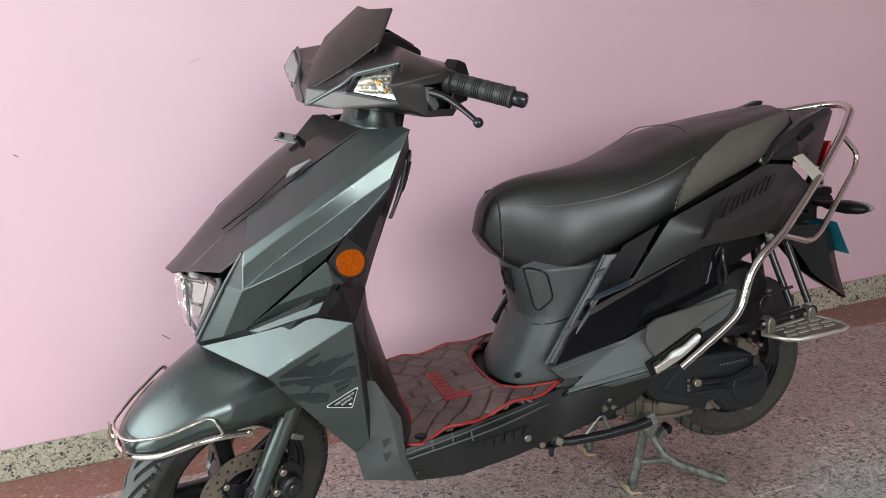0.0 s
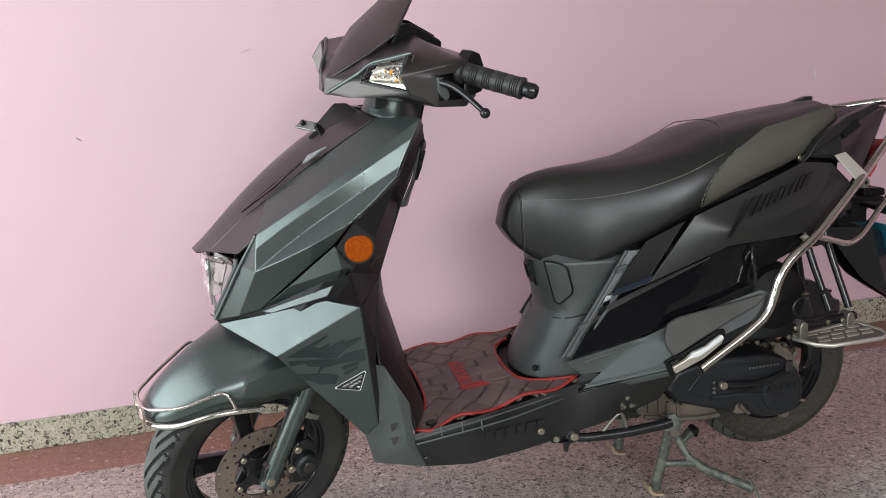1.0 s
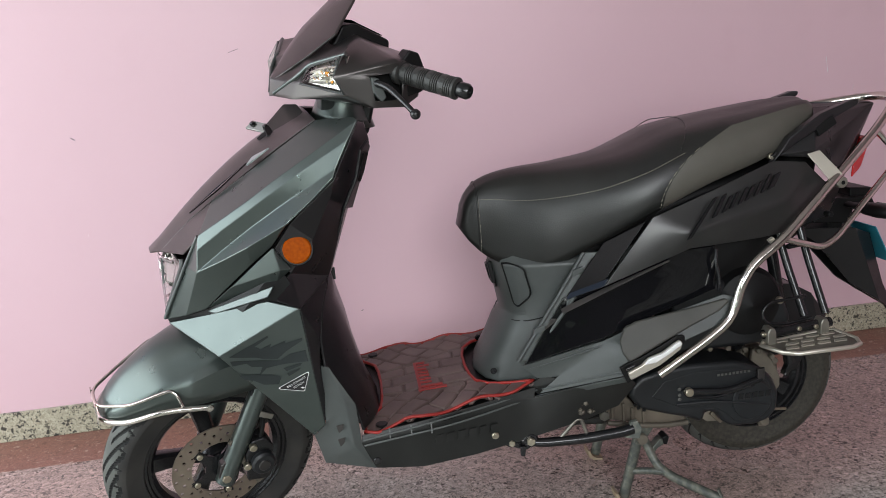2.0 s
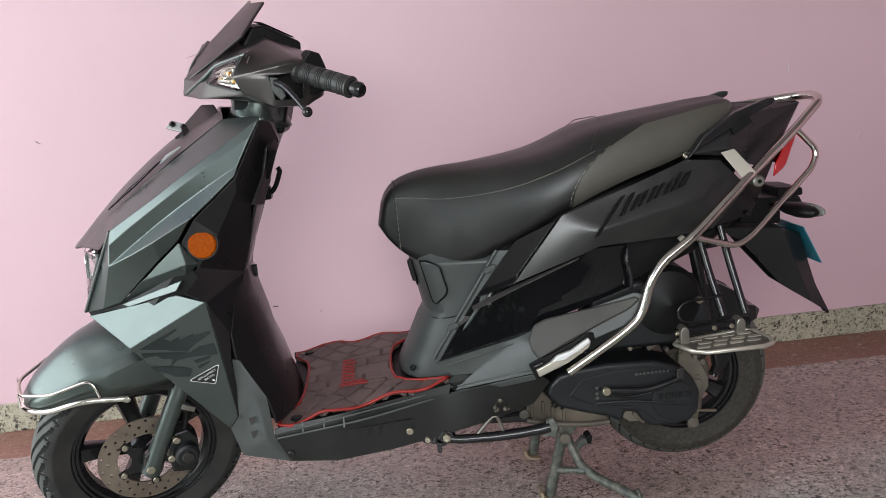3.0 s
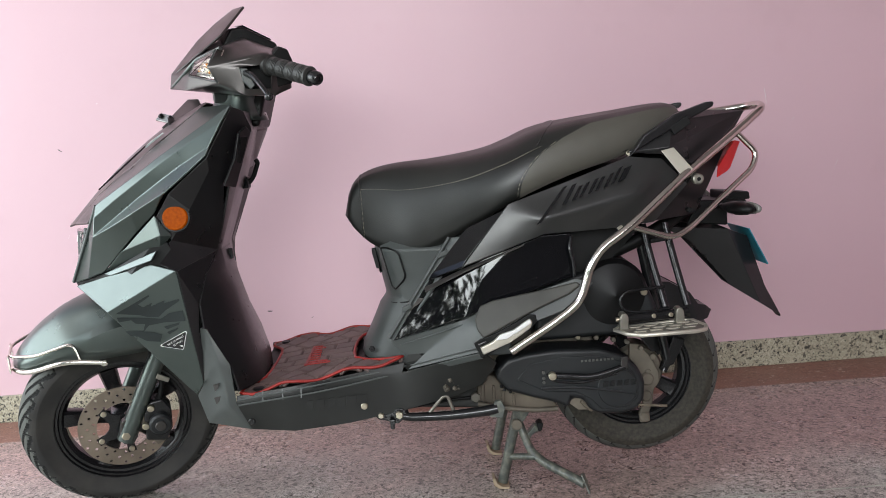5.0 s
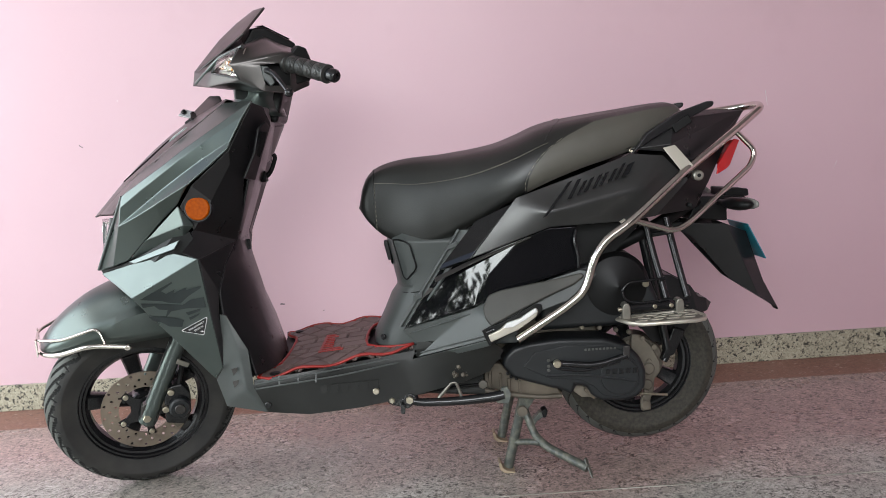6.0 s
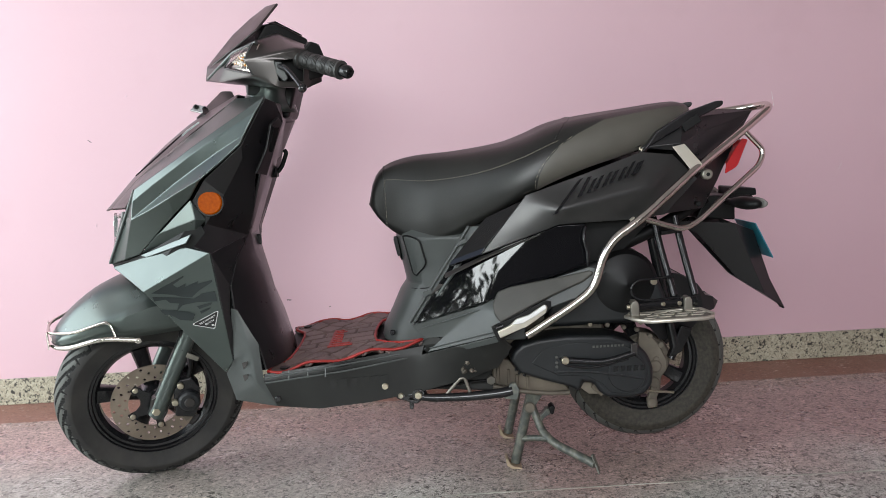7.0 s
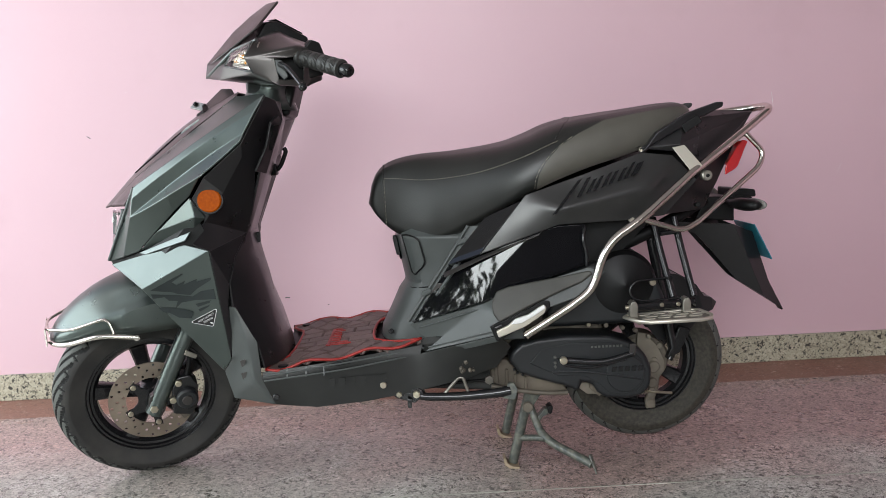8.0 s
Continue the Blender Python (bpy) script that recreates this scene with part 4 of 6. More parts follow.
panel("shield_return", [(0.233, -0.285, 0.614), (0.289, -0.156, 0.641), (0.270, -0.207, 0.590), (0.260, -0.245, 0.533), (0.254, -0.244, 0.474), (0.256, -0.238, 0.420), (0.249, -0.236, 0.352)], [(0, 1, 2, 3), (0, 3, 4, 5, 6)], CHEEK_BLACK, scooter, "dark return face between side panel and leg shield", out=(0.3, -1, 0.1), bevel=0.004, both=False)
REFL_N = Vector((0.05, -1, 0.10))
for side in (1, -1):
    n = Vector((REFL_N.x, REFL_N.y * side, REFL_N.z))
    holder = disc_part("reflector_holder", lr((0.240, -0.268, 0.728), -side), n, 0.0315, 0.010, BLACK, scooter, n=36)
    disc_part("side_reflector", lr((0.240, -0.268, 0.728), -side) + n * 0.008, n, 0.027, 0.007, AMBER, holder, "round amber side reflector", n=36, bevel=0.003)

# headlamp under the hood
m0 = middle(0.66)
back = [(-0.010, -0.150, 0.712), (0.004, -0.178, 0.700), (-0.046, -0.128, 0.598)]
lamp = part("headlamp", cage([(-0.045, m0, 0.704), (-0.042, m0, 0.600)] + back + [tuple(across(p)) for p in back], [(0, 2, 3, 4, 1), (0, 1, 7, 6, 5)], (-1, 0, 0)), LAMP_SILVER, scooter, "LED headlamp under a clear cover", solid=0.004)
LENS = [(-0.072, m0, 0.706), (-0.075, m0, 0.655), (-0.070, m0, 0.598), (-0.056, -0.083, 0.708), (-0.059, -0.086, 0.655), (-0.060, -0.082, 0.596), (0.004, -0.172, 0.712), (-0.012, -0.160, 0.660), (-0.050, -0.134, 0.594)]
LENS += [tuple(across(p)) for p in LENS[3:]]
part("lens", cage(LENS, [(0, 1, 4, 3), (1, 2, 5, 4), (3, 4, 7, 6), (4, 5, 8, 7), (0, 9, 10, 1), (1, 10, 11, 2), (9, 12, 13, 10), (10, 13, 14, 11)], (-1, 0, 0)), CLEAR, lamp, "clear headlamp cover", bevel=0.004, solid=0.002).visible_shadow = False
for side in (-1, 1):
    for y, z in ((-0.062, 0.678), (-0.058, 0.630)):
        p = lr((-0.040, y, z), side)
        bowl = revolve_bm([(0.004, 0.0), (0.012, 0.004), (0.018, 0.012), (0.020, 0.020)], 24, p, along((-1, 0, 0)), closed=False)
        bmesh.ops.delete(bowl, geom=[f for f in bowl.faces if len(f.verts) > 10], context="FACES_ONLY")
        part("reflector_bowl", bowl, MIRROR, lamp, "bright reflector bowl", smooth=True, solid=0.0015)
    for z in (0.700, 0.655, 0.606):
        tube("lamp_divider", [lr(p, side) for p in ((-0.058, -0.030, z), (-0.050, -0.084, z), (-0.018 - 0.3 * (0.70 - z), -0.140 + 0.12 * (0.70 - z), z))], 0.0035, LAMP_SILVER, lamp, radius=0.01, n=6)
    tube("lamp_upright", [lr(p, side) for p in ((-0.050, -0.090, 0.702), (-0.054, -0.092, 0.655), (-0.056, -0.088, 0.604))], 0.003, GREY, lamp, radius=0.01, n=6)
    fin = [(-0.036, -0.112, 0.698), (-0.012, -0.146, 0.700), (-0.034, -0.126, 0.636), (-0.050, -0.104, 0.626)]
    part("reflector_fin", cage([tuple(lr(p, side)) for p in fin], [(0, 1, 2, 3)], (-1, 0, 0)), LAMP_SILVER, lamp, "bright reflector fin", solid=0.003)
    tube("wing_edge", [lr(p, side) for p in ((0.054, -0.228, 0.765), (0.016, -0.197, 0.704), (-0.048, -0.156, 0.591))], 0.0036, SILVER_PAINT, lamp, radius=0.02, n=8)
    tube("lamp_trim", [lr(p, side) for p in ((0.008, -0.184, 0.714), (0.008, -0.188, 0.702), (-0.046, -0.140, 0.600))], 0.005, GREY, lamp, radius=0.005, n=8)

# graphics and sticker on the lower side panel
ga, gb, gc = Vector(LOW[4]), Vector(LOW[3]), Vector(LOW[6])
gn = (gb - ga).cross(gc - ga).normalized()
gn = -gn if gn.y > 0 else gn
gx = Vector((1, 0, 0))
gx = (gx - gn * gx.dot(gn)).normalized()
gz = gn.cross(gx)
gz = -gz if gz.z < 0 else gz


def on_panel(u, v, lift):
    """A point on the lower side panel: u towards the tail, v up, from its front corner."""
    return ga + gx * u + gz * v + gn * lift


PATCHES = (((0.019, -0.004), (0.098, 0.035), (0.1, 0.032), (0.071, 0.014), (0.081, 0.007), (0.103, 0.017), (0.099, 0.008), (0.131, 0.021), (0.129, 0.014), (0.163, 0.022), (0.163, 0.017), (0.129, -0.003), (0.111, -0.018), (0.085, -0.015), (0.07, -0.01)),
           ((0.02, -0.013), (0.085, -0.018), (0.115, -0.022), (0.135, -0.01), (0.166, -0.006), (0.168, -0.031), (0.12, -0.031), (0.087, -0.036), (0.072, -0.05), (0.095, -0.053), (0.112, -0.06), (0.105, -0.076), (0.076, -0.073), (0.058, -0.061), (0.042, -0.058), (0.032, -0.046), (0.072, -0.048), (0.079, -0.032), (0.059, -0.03), (0.05, -0.021), (0.023, -0.024)),
           ((0.119, -0.041), (0.156, -0.033), (0.152, -0.039), (0.124, -0.048)),
           ((0.124, -0.054), (0.152, -0.044), (0.148, -0.049), (0.127, -0.06)))
decal = root("panel_graphics")
decal.parent = low_panel
for shape in PATCHES:
    part("graphic_patch", slab([on_panel(u, v, 0.0004) for u, v in shape], gn, 0.0006), GRAPHIC, decal)


def ink(u, v):
    return on_panel(0.104 + u, -0.098 + v, 0)


tri_pts = ((-0.0005, 0.0120), (0.0005, 0.0145), (0.0590, 0.0430), (0.0620, 0.0425), (0.0625, 0.0405), (0.0495, 0.0010), (0.0470, -0.0005), (0.0010, 0.0105))
mid_u, mid_v = 0.0370, 0.0190
tri_in = [(mid_u + 0.93 * (u - mid_u), mid_v + 0.92 * (v - mid_v)) for u, v in tri_pts]
sticker = part("sticker", slab([ink(*p) + gn * 0.0008 for p in tri_pts], gn, 0.0006), WHITE_INK, low_panel, "black triangular sticker with white border and lettering")
part("sticker_field", slab([ink(*p) + gn * 0.0014 for p in tri_in], gn, 0.0005), STICKER_BLACK, sticker)


def lettering(text, size, u, v, turn, name):
    data = bpy.data.curves.new(name, "FONT")
    data.body, data.size, data.extrude, data.align_x = text, size, 0.0002, "CENTER"
    data.space_character = 1.05
    ob = new(name, data)
    c, s = math.cos(turn), math.sin(turn)
    ex, ez = gx * c + gz * s, gz * c - gx * s
    ob.matrix_world = Matrix((( ex.x, ez.x, gn.x, 0), (ex.y, ez.y, gn.y, 0), (ex.z, ez.z, gn.z, 0), (0, 0, 0, 1)))
    ob.matrix_world.translation = ink(u, v) + gn * 0.0021
    dg = bpy.context.evaluated_depsgraph_get()
    me = bpy.data.meshes.new_from_object(ob.evaluated_get(dg))
    place = ob.matrix_world.copy()
    bpy.data.objects.remove(ob)
    me.materials.clear()
    me.materials.append(WHITE_INK)
    made = new(name, me)
    made.matrix_world = place
    made.parent = sticker
    return made


lettering("RIDE CONNECT", 0.0058, 0.0360, 0.0213, 0.476, "lettering")
lettering("EDITION", 0.0060, 0.0400, 0.0145, 0.476, "lettering")
for k in range(3):
    r = 0.0014 + 0.0014 * k
    part("sticker_arc", tube_bm([ink(0.0455 + r * math.cos(a), 0.0062 + r * math.sin(a)) + gn * 0.002 for a in (0.4 + 0.5 * j for j in range(5))], 0.0005, 4, radius=0.0005), WHITE_INK, sticker)

# -- inner leg shield: rows from top to bottom, each from the left edge to the middle --
ROWS = [(0.948, 0.391, -0.207, 0.388, -0.12, 0.384), (0.905, 0.400, -0.178, 0.386, -0.11, 0.380), (0.80, 0.345, -0.192, 0.352, -0.11, 0.346), (0.706, 0.312, -0.163, 0.314, -0.12, 0.308), (0.641, 0.289, -0.151, 0.289, -0.115, 0.287),
        (0.59, 0.271, -0.205, 0.296, -0.12, 0.296), (0.533, 0.262, -0.244, 0.309, -0.12, 0.309), (0.47, 0.264, -0.240, 0.323, -0.125, 0.319), (0.39, 0.313, -0.240, 0.343, -0.13, 0.338), (0.325, 0.326, -0.234, 0.362, -0.135, 0.362)]
bm = bmesh.new()
grid = []
for z, xe, ye, xm, ym, xc in ROWS:
    half = [(xe, ye, z), (xe * 0.5 + xm * 0.5 + 0.004, ye * 0.5 + ym * 0.5, z), (xm, ym, z)]
    grid.append([bm.verts.new(p) for p in half + [(xc, middle(z), z)] + [across((x - (0.017 if z > 0.6 else 0.028), y, z)) for x, y, z in half[::-1]]])
for a, b in zip(grid, grid[1:]):
    for k in range(6):
        bm.faces.new((a[k], a[k + 1], b[k + 1], b[k]))
bmesh.ops.recalc_face_normals(bm, faces=bm.faces)
if sum(f.normal.x for f in bm.faces) < 0:
    bmesh.ops.reverse_faces(bm, faces=bm.faces)
shield = part("leg_shield", bm, CHEEK_BLACK, scooter, "matte black inner leg shield", bevel=0.012, solid=0.006, seg=3)
part("column_cover", slab([(0.332, -0.105, 1.0), (0.428, -0.105, 1.0), (0.402, -0.105, 0.914), (0.345, -0.105, 0.925)], (0, 1, 0), 0.13), BLACK, scooter, "black steering column cover", bevel=0.008)
panel("pocket_door", [(0.381, -0.226, 0.897), (0.396, -0.208, 0.913), (0.401, -0.190, 0.900), (0.353, -0.180, 0.780), (0.338, -0.224, 0.787), (0.366, -0.224, 0.842)], [(0, 1, 2, 3, 4, 5)], CHEEK_BLACK, shield, "glove pocket door", out=(0.4, -1, 0), bevel=0.002, thick=0.006, both=False)
panel("pocket_slot", [(0.386, -0.2210, 0.890), (0.395, -0.2050, 0.890), (0.384, -0.2030, 0.856), (0.374, -0.2040, 0.834), (0.363, -0.2180, 0.838), (0.377, -0.2180, 0.859)], [(0, 1, 2, 3, 4, 5)], BLACK, shield, out=(0.4, -1, 0), bevel=0.0, thick=0.002, both=False)
tube("bag_hook", [(0.338, -0.03, 0.784), (0.351, -0.03, 0.786), (0.362, -0.03, 0.800), (0.375, -0.03, 0.832), (0.370, -0.03, 0.840)], 0.0055, BLACK, shield, "black folding bag hook", radius=0.015)
part("hook_base", box_bm(0.330, 0.350, -0.046, -0.016, 0.772, 0.800), BLACK, shield, bevel=0.003)
part("shield_latch", box_bm(0.284, 0.299, -0.060, -0.048, 0.606, 0.632), CHEEK_BLACK, shield, bevel=0.002)

# -- lower corner of the leg shield and the floorboard --
CORNER = [(0.254, -0.238, 0.478), (0.270, -0.243, 0.474), (0.314, -0.246, 0.390), (0.318, -0.241, 0.300), (0.341, -0.222, 0.231), (0.236, -0.190, 0.243), (0.222, -0.206, 0.315), (0.250, -0.236, 0.352), (0.292, -0.250, 0.396), (0.300, -0.248, 0.302)]
panel("shield_corner", CORNER, [(0, 7, 8, 1), (1, 8, 2), (2, 8, 9, 3), (3, 9, 4), (7, 6, 5, 9, 8), (9, 5, 4)], GREY, scooter, "grey plastic lower corner of the leg shield", soft=0.6, far=-0.04)
for z in (0.348, 0.318):
    panel("corner_slit", [(0.270, -0.2445, z), (0.286, -0.2485, z + 0.004), (0.282, -0.2480, z - 0.008), (0.274, -0.2455, z - 0.016)], [(0, 1, 2, 3)], DARK_PAINT, scooter, thick=0.001, bevel=0.0)
SKIRT = [(0.319, -0.236, 0.316), (0.500, -0.226, 0.332), (0.700, -0.190, 0.352), (0.317, -0.242, 0.300), (0.445, -0.234, 0.309), (0.577, -0.213, 0.319), (0.693, -0.198, 0.331), (0.796, -0.230, 0.358), (0.875, -0.265, 0.384),
         (0.341, -0.222, 0.231), (0.440, -0.222, 0.219), (0.560, -0.208, 0.223), (0.680, -0.198, 0.238), (0.806, -0.202, 0.266), (0.874, -0.212, 0.292), (0.909, -0.230, 0.345)]
panel("side_skirt", SKIRT, [(0, 3, 4, 1), (1, 4, 5, 6, 2), (3, 9, 10, 4), (4, 10, 11, 5), (5, 11, 12, 6), (6, 12, 13, 7), (7, 13, 14, 15, 8)], SKIRT_BLACK, scooter, "black side skirt of the footboard", soft=0.35)
for line in ([(0.322, -0.2435, 0.2955), (0.418, -0.2390, 0.3035), (0.514, -0.2315, 0.3105), (0.609, -0.2120, 0.3205), (0.706, -0.1885, 0.3300)],
             [(0.321, -0.2405, 0.3060), (0.456, -0.2330, 0.3200), (0.608, -0.2075, 0.3330), (0.702, -0.1880, 0.3430)]):
    for side in (-1, 1):
        tube("skirt_ridge", [lr(q, side) for q in line], 0.0022, GREY, scooter, radius=0.05, n=6)
FLOORBOARD = [(0.325, -0.236, 0.312), (0.50, -0.226, 0.330), (0.70, -0.188, 0.350), (0.72, 0, 0.352), (0.50, 0, 0.332), (0.33, 0, 0.314)]
pts = FLOORBOARD + [tuple(across(p)) for p in FLOORBOARD[:3]]
part("footboard", cage(pts, [(0, 1, 4, 5), (1, 2, 3, 4), (5, 4, 7, 6), (4, 3, 8, 7)], (0, 0, 1)), BLACK, scooter, "ribbed black plastic footboard", solid=0.012, bevel=0.002)
part("belly", slab([(0.345, -0.19, 0.235), (0.45, -0.19, 0.226), (0.60, -0.19, 0.242), (0.78, -0.19, 0.275), (0.78, -0.19, 0.33), (0.35, -0.19, 0.30)], (0, 1, 0), 0.38), BLACK, scooter)
for x in (0.375, 0.42, 0.462):
    for side in (-1, 1):
        part("edge_rib", slab([lr(p, side) for p in ((x, -0.2375, 0.3005), (x + 0.003, -0.2373, 0.3007), (x + 0.003, -0.2300, 0.322), (x, -0.2302, 0.3215))], (0, side, 0.2), 0.0025), GREY, scooter)
for p in ((0.345, -0.226, 0.252), (0.600, -0.208, 0.262)):
    disc_part("skirt_screw", p, (0, -1, -0.1), 0.008, 0.006, SATIN if p[0] < 0.5 else BOLT, scooter, n=16)

for k in range(6):
    x = 0.470 + 0.024 * k
    y0 = -0.2235 + 0.117 * max(0.0, x - 0.45)
    part("skirt_mark", slab([(x, y0 - 0.004, 0.268), (x + 0.016, y0 - 0.0025, 0.269), (x + 0.018, y0 - 0.004, 0.290), (x + 0.002, y0 - 0.0055, 0.289)], (0, -1, 0), 0.0012), SKIRT_BLACK, scooter)

# -- floor under-seat box --
RINGS = []
for z, xf, w in ((0.345, 0.588, 0.114), (0.375, 0.594, 0.112), (0.42, 0.619, 0.108), (0.470, 0.643, 0.103), (0.492, 0.660, 0.100), (0.55, 0.650, 0.102), (0.605, 0.640, 0.102), (0.63, 0.642, 0.082)):
    half = [(xf, 0.0), (xf + 0.006, 0.35 * w), (xf + 0.018, 0.68 * w), (xf + 0.042, 0.93 * w), (xf + 0.075, 1.04 * w), (xf + 0.16, 1.22 * w), (0.95, 1.30 * w)]
    RINGS.append([(x, middle(z) - y, z) for x, y in half] + [(x, middle(z) + y, z) for x, y in half[:0:-1]])
box = part("seat_box", loft_bm(RINGS), GREY, scooter, "grey plastic under-seat box", bevel=0.005, angle=30)


def box_skin(x, z, lift=0.0):
    """A point on the left skin of the under-seat box."""
    def on_ring(line):
        for (x1, y1, _), (x2, y2, _) in zip(line[:7], line[1:7]):
            if x <= x2:
                break
        return y1 + (y2 - y1) * (x - x1) / (x2 - x1)

    for low, high in zip(RINGS, RINGS[1:]):
        if z <= high[0][2]:
            break
    f = (z - low[0][2]) / (high[0][2] - low[0][2])
    return (x, on_ring(low) * (1 - f) + on_ring(high) * f - lift, z)


lid = [box_skin(x, z, 0.003) for x, z in ((0.660, 0.610), (0.672, 0.612), (0.692, 0.606), (0.702, 0.598), (0.714, 0.545), (0.710, 0.534), (0.698, 0.522), (0.688, 0.510), (0.680, 0.516))]
panel("box_lid", lid, [(0, 1, 8), (1, 2, 7, 8), (2, 3, 4, 5, 6, 7)], GREY, box, "service lid", thick=0.004, bevel=0.002)
for side in (-1, 1):
    tube("lid_seam", [lr(p, side) for p in lid + lid[:1]], 0.0022, BLACK, box, radius=0.006, n=6)
    tube("box_seam", [lr(box_skin(x, 0.478 + 0.20 * max(0.0, x - 0.70), 0.0008), side) for x in (0.655, 0.662, 0.676, 0.69, 0.71, 0.74, 0.77)], 0.0016, BLACK, box, radius=0.01, n=6)
part("helmet_hook", slab([(0.652, -0.062, 0.556), (0.644, -0.062, 0.606), (0.634, -0.062, 0.606), (0.642, -0.062, 0.556)], (0, 1, 0), 0.010), BLACK, box, bevel=0.002)
lock = part("lock_plate", slab([(0.654, -0.062, 0.545), (0.654, -0.022, 0.545), (0.642, -0.022, 0.604), (0.642, -0.062, 0.604)], (-1, 0, 0), 0.004), BLACK, box, "black seat latch with a steel catch", bevel=0.002)
part("catch", tube_bm([Vector((0.636 + 0.2 * (0.598 - z), y + 0.01, z)) for y, z in ((-0.062, 0.598), (-0.042, 0.598), (-0.038, 0.590), (-0.042, 0.562), (-0.058, 0.560), (-0.064, 0.570))], 0.0028, 8, closed=True), SATIN, lock, smooth=True)
for side in (-1, 1):
    disc_part("box_screw", lr((0.622, -0.122, 0.373), side), (-0.6, side, 0), 0.007, 0.006, SATIN, box, n=12)

# diagonal trims between box and side covers
panel("diagonal_trim", [(0.668, -0.174, 0.408), (0.690, -0.180, 0.408), (0.792, -0.190, 0.540), (0.852, -0.184, 0.632), (0.822, -0.174, 0.632), (0.765, -0.176, 0.548)], [(0, 1, 2, 5), (5, 2, 3, 4)], GREY, scooter, "grey ribbed diagonal trim", bevel=0.004)
for a, b in (((0.704, -0.185, 0.448), (0.742, -0.190, 0.500)), ((0.798, -0.192, 0.572), (0.834, -0.188, 0.622))):
    panel("trim_rib", [a, (a[0] + 0.012, a[1], a[2] - 0.002), (b[0] + 0.012, b[1], b[2] - 0.002), b], [(0, 1, 2, 3)], DARK_PAINT, scooter, thick=0.002, bevel=0.001)

for line in ([(0.668, -0.176, 0.408), (0.765, -0.179, 0.548), (0.822, -0.177, 0.632)], [(0.690, -0.183, 0.408), (0.792, -0.193, 0.540), (0.852, -0.187, 0.632)]):
    for side in (-1, 1):
        tube("trim_edge", [lr(p, side) for p in line], 0.0042, GREY, scooter, radius=0.03, n=8)
for a in ((0.703, 0.481), (0.793, 0.599)):
    for side in (-1, 1):
        part("trim_notch", slab([lr(q, side) for q in ((a[0], -0.183, a[1]), (a[0] + 0.022, -0.187, a[1] + 0.008), (a[0] + 0.024, -0.187, a[1] - 0.003), (a[0] - 0.001, -0.183, a[1] - 0.013))], (0, side, 0), 0.0075), GREY, scooter, bevel=0.0015)

# -- side covers --
UPPER_GLOSS = [(0.768, -0.206, 0.545), (0.862, -0.190, 0.652), (0.955, -0.196, 0.690), (0.846, -0.223, 0.572)]
upper_gloss = panel("upper_gloss_cover", UPPER_GLOSS, [(0, 1, 2, 3)], GLOSS, scooter, "glossy black upper side cover", bevel=0.002)
panel("gloss_lip", [(0.768, -0.213, 0.544), (0.778, -0.2112, 0.559), (0.858, -0.2338, 0.588), (0.846, -0.235, 0.571)], [(0, 1, 2, 3)], GLOSS, upper_gloss, thick=0.012, bevel=0.001)
LOWER_GLOSS = [(0.676, -0.193, 0.405), (0.770, -0.182, 0.540), (0.846, -0.201, 0.566), (1.030, -0.222, 0.626), (1.095, -0.218, 0.626), (1.095, -0.215, 0.530), (0.918, -0.226, 0.480), (0.840, -0.220, 0.452), (0.884, -0.219, 0.525), (0.908, -0.213, 0.585)]
panel("lower_gloss_cover", LOWER_GLOSS, [(0, 1, 2, 9, 8, 7), (9, 3, 8), (3, 4, 5, 6, 8), (8, 6, 7)], GLOSS, scooter, "glossy black lower side cover", bevel=0.008, seg=3)
# black bevel given grey paint: the ceiling's reflection is put into its colour
panel("bevel_reflection", [(0.757, -0.212, 0.527), (0.846, -0.226, 0.565), (0.985, -0.236, 0.612), (0.985, -0.239, 0.610), (0.850, -0.235, 0.559), (0.759, -0.221, 0.518)], [(0, 1, 4, 5), (1, 2, 3, 4)], DARK_PAINT, scooter, out=(0, -1, 1), thick=0.003, bevel=0.001)
LOWER = [(0.672, -0.186, 0.400), (0.842, -0.222, 0.448), (0.915, -0.236, 0.480), (1.092, -0.256, 0.530), (1.130, -0.258, 0.518), (1.085, -0.266, 0.470), (0.990, -0.270, 0.440), (0.874, -0.268, 0.384), (0.706, -0.188, 0.334), (0.748, -0.198, 0.372), (0.705, -0.185, 0.368), (0.885, -0.262, 0.440)]
panel("lower_side_cover", LOWER, [(0, 10, 9, 1), (1, 9, 8, 7, 11), (1, 11, 2)], GREY, scooter, "grey lower side cover", soft=0.5)
panel("side_cover_pad", [LOWER[2], LOWER[3], LOWER[4], LOWER[5], LOWER[6], LOWER[7], LOWER[11]], [(0, 1, 2, 3, 4, 6), (6, 4, 5)], GREY, scooter, "grey rear wing of the side cover", bevel=0.004)
HEEL = [(0.881, -0.266, 0.414), (0.867, -0.264, 0.434), (0.864, -0.256, 0.459), (0.878, -0.246, 0.485), (0.905, -0.241, 0.494), (0.973, -0.246, 0.505), (1.038, -0.252, 0.515), (1.093, -0.257, 0.525), (1.101, -0.259, 0.517), (1.075, -0.263, 0.500), (1.015, -0.267, 0.478), (0.955, -0.269, 0.452), (0.902, -0.269, 0.426)]
panel("heel_pad", [(x, y - 0.010, z) for x, y, z in HEEL], [(0, 1, 2, 12), (2, 3, 4, 11, 12), (4, 5, 10, 11), (5, 6, 9, 10), (6, 7, 8, 9)], HEEL_PAD, scooter, "dusty dark heel pad", thick=0.012, bevel=0.005, seg=3)
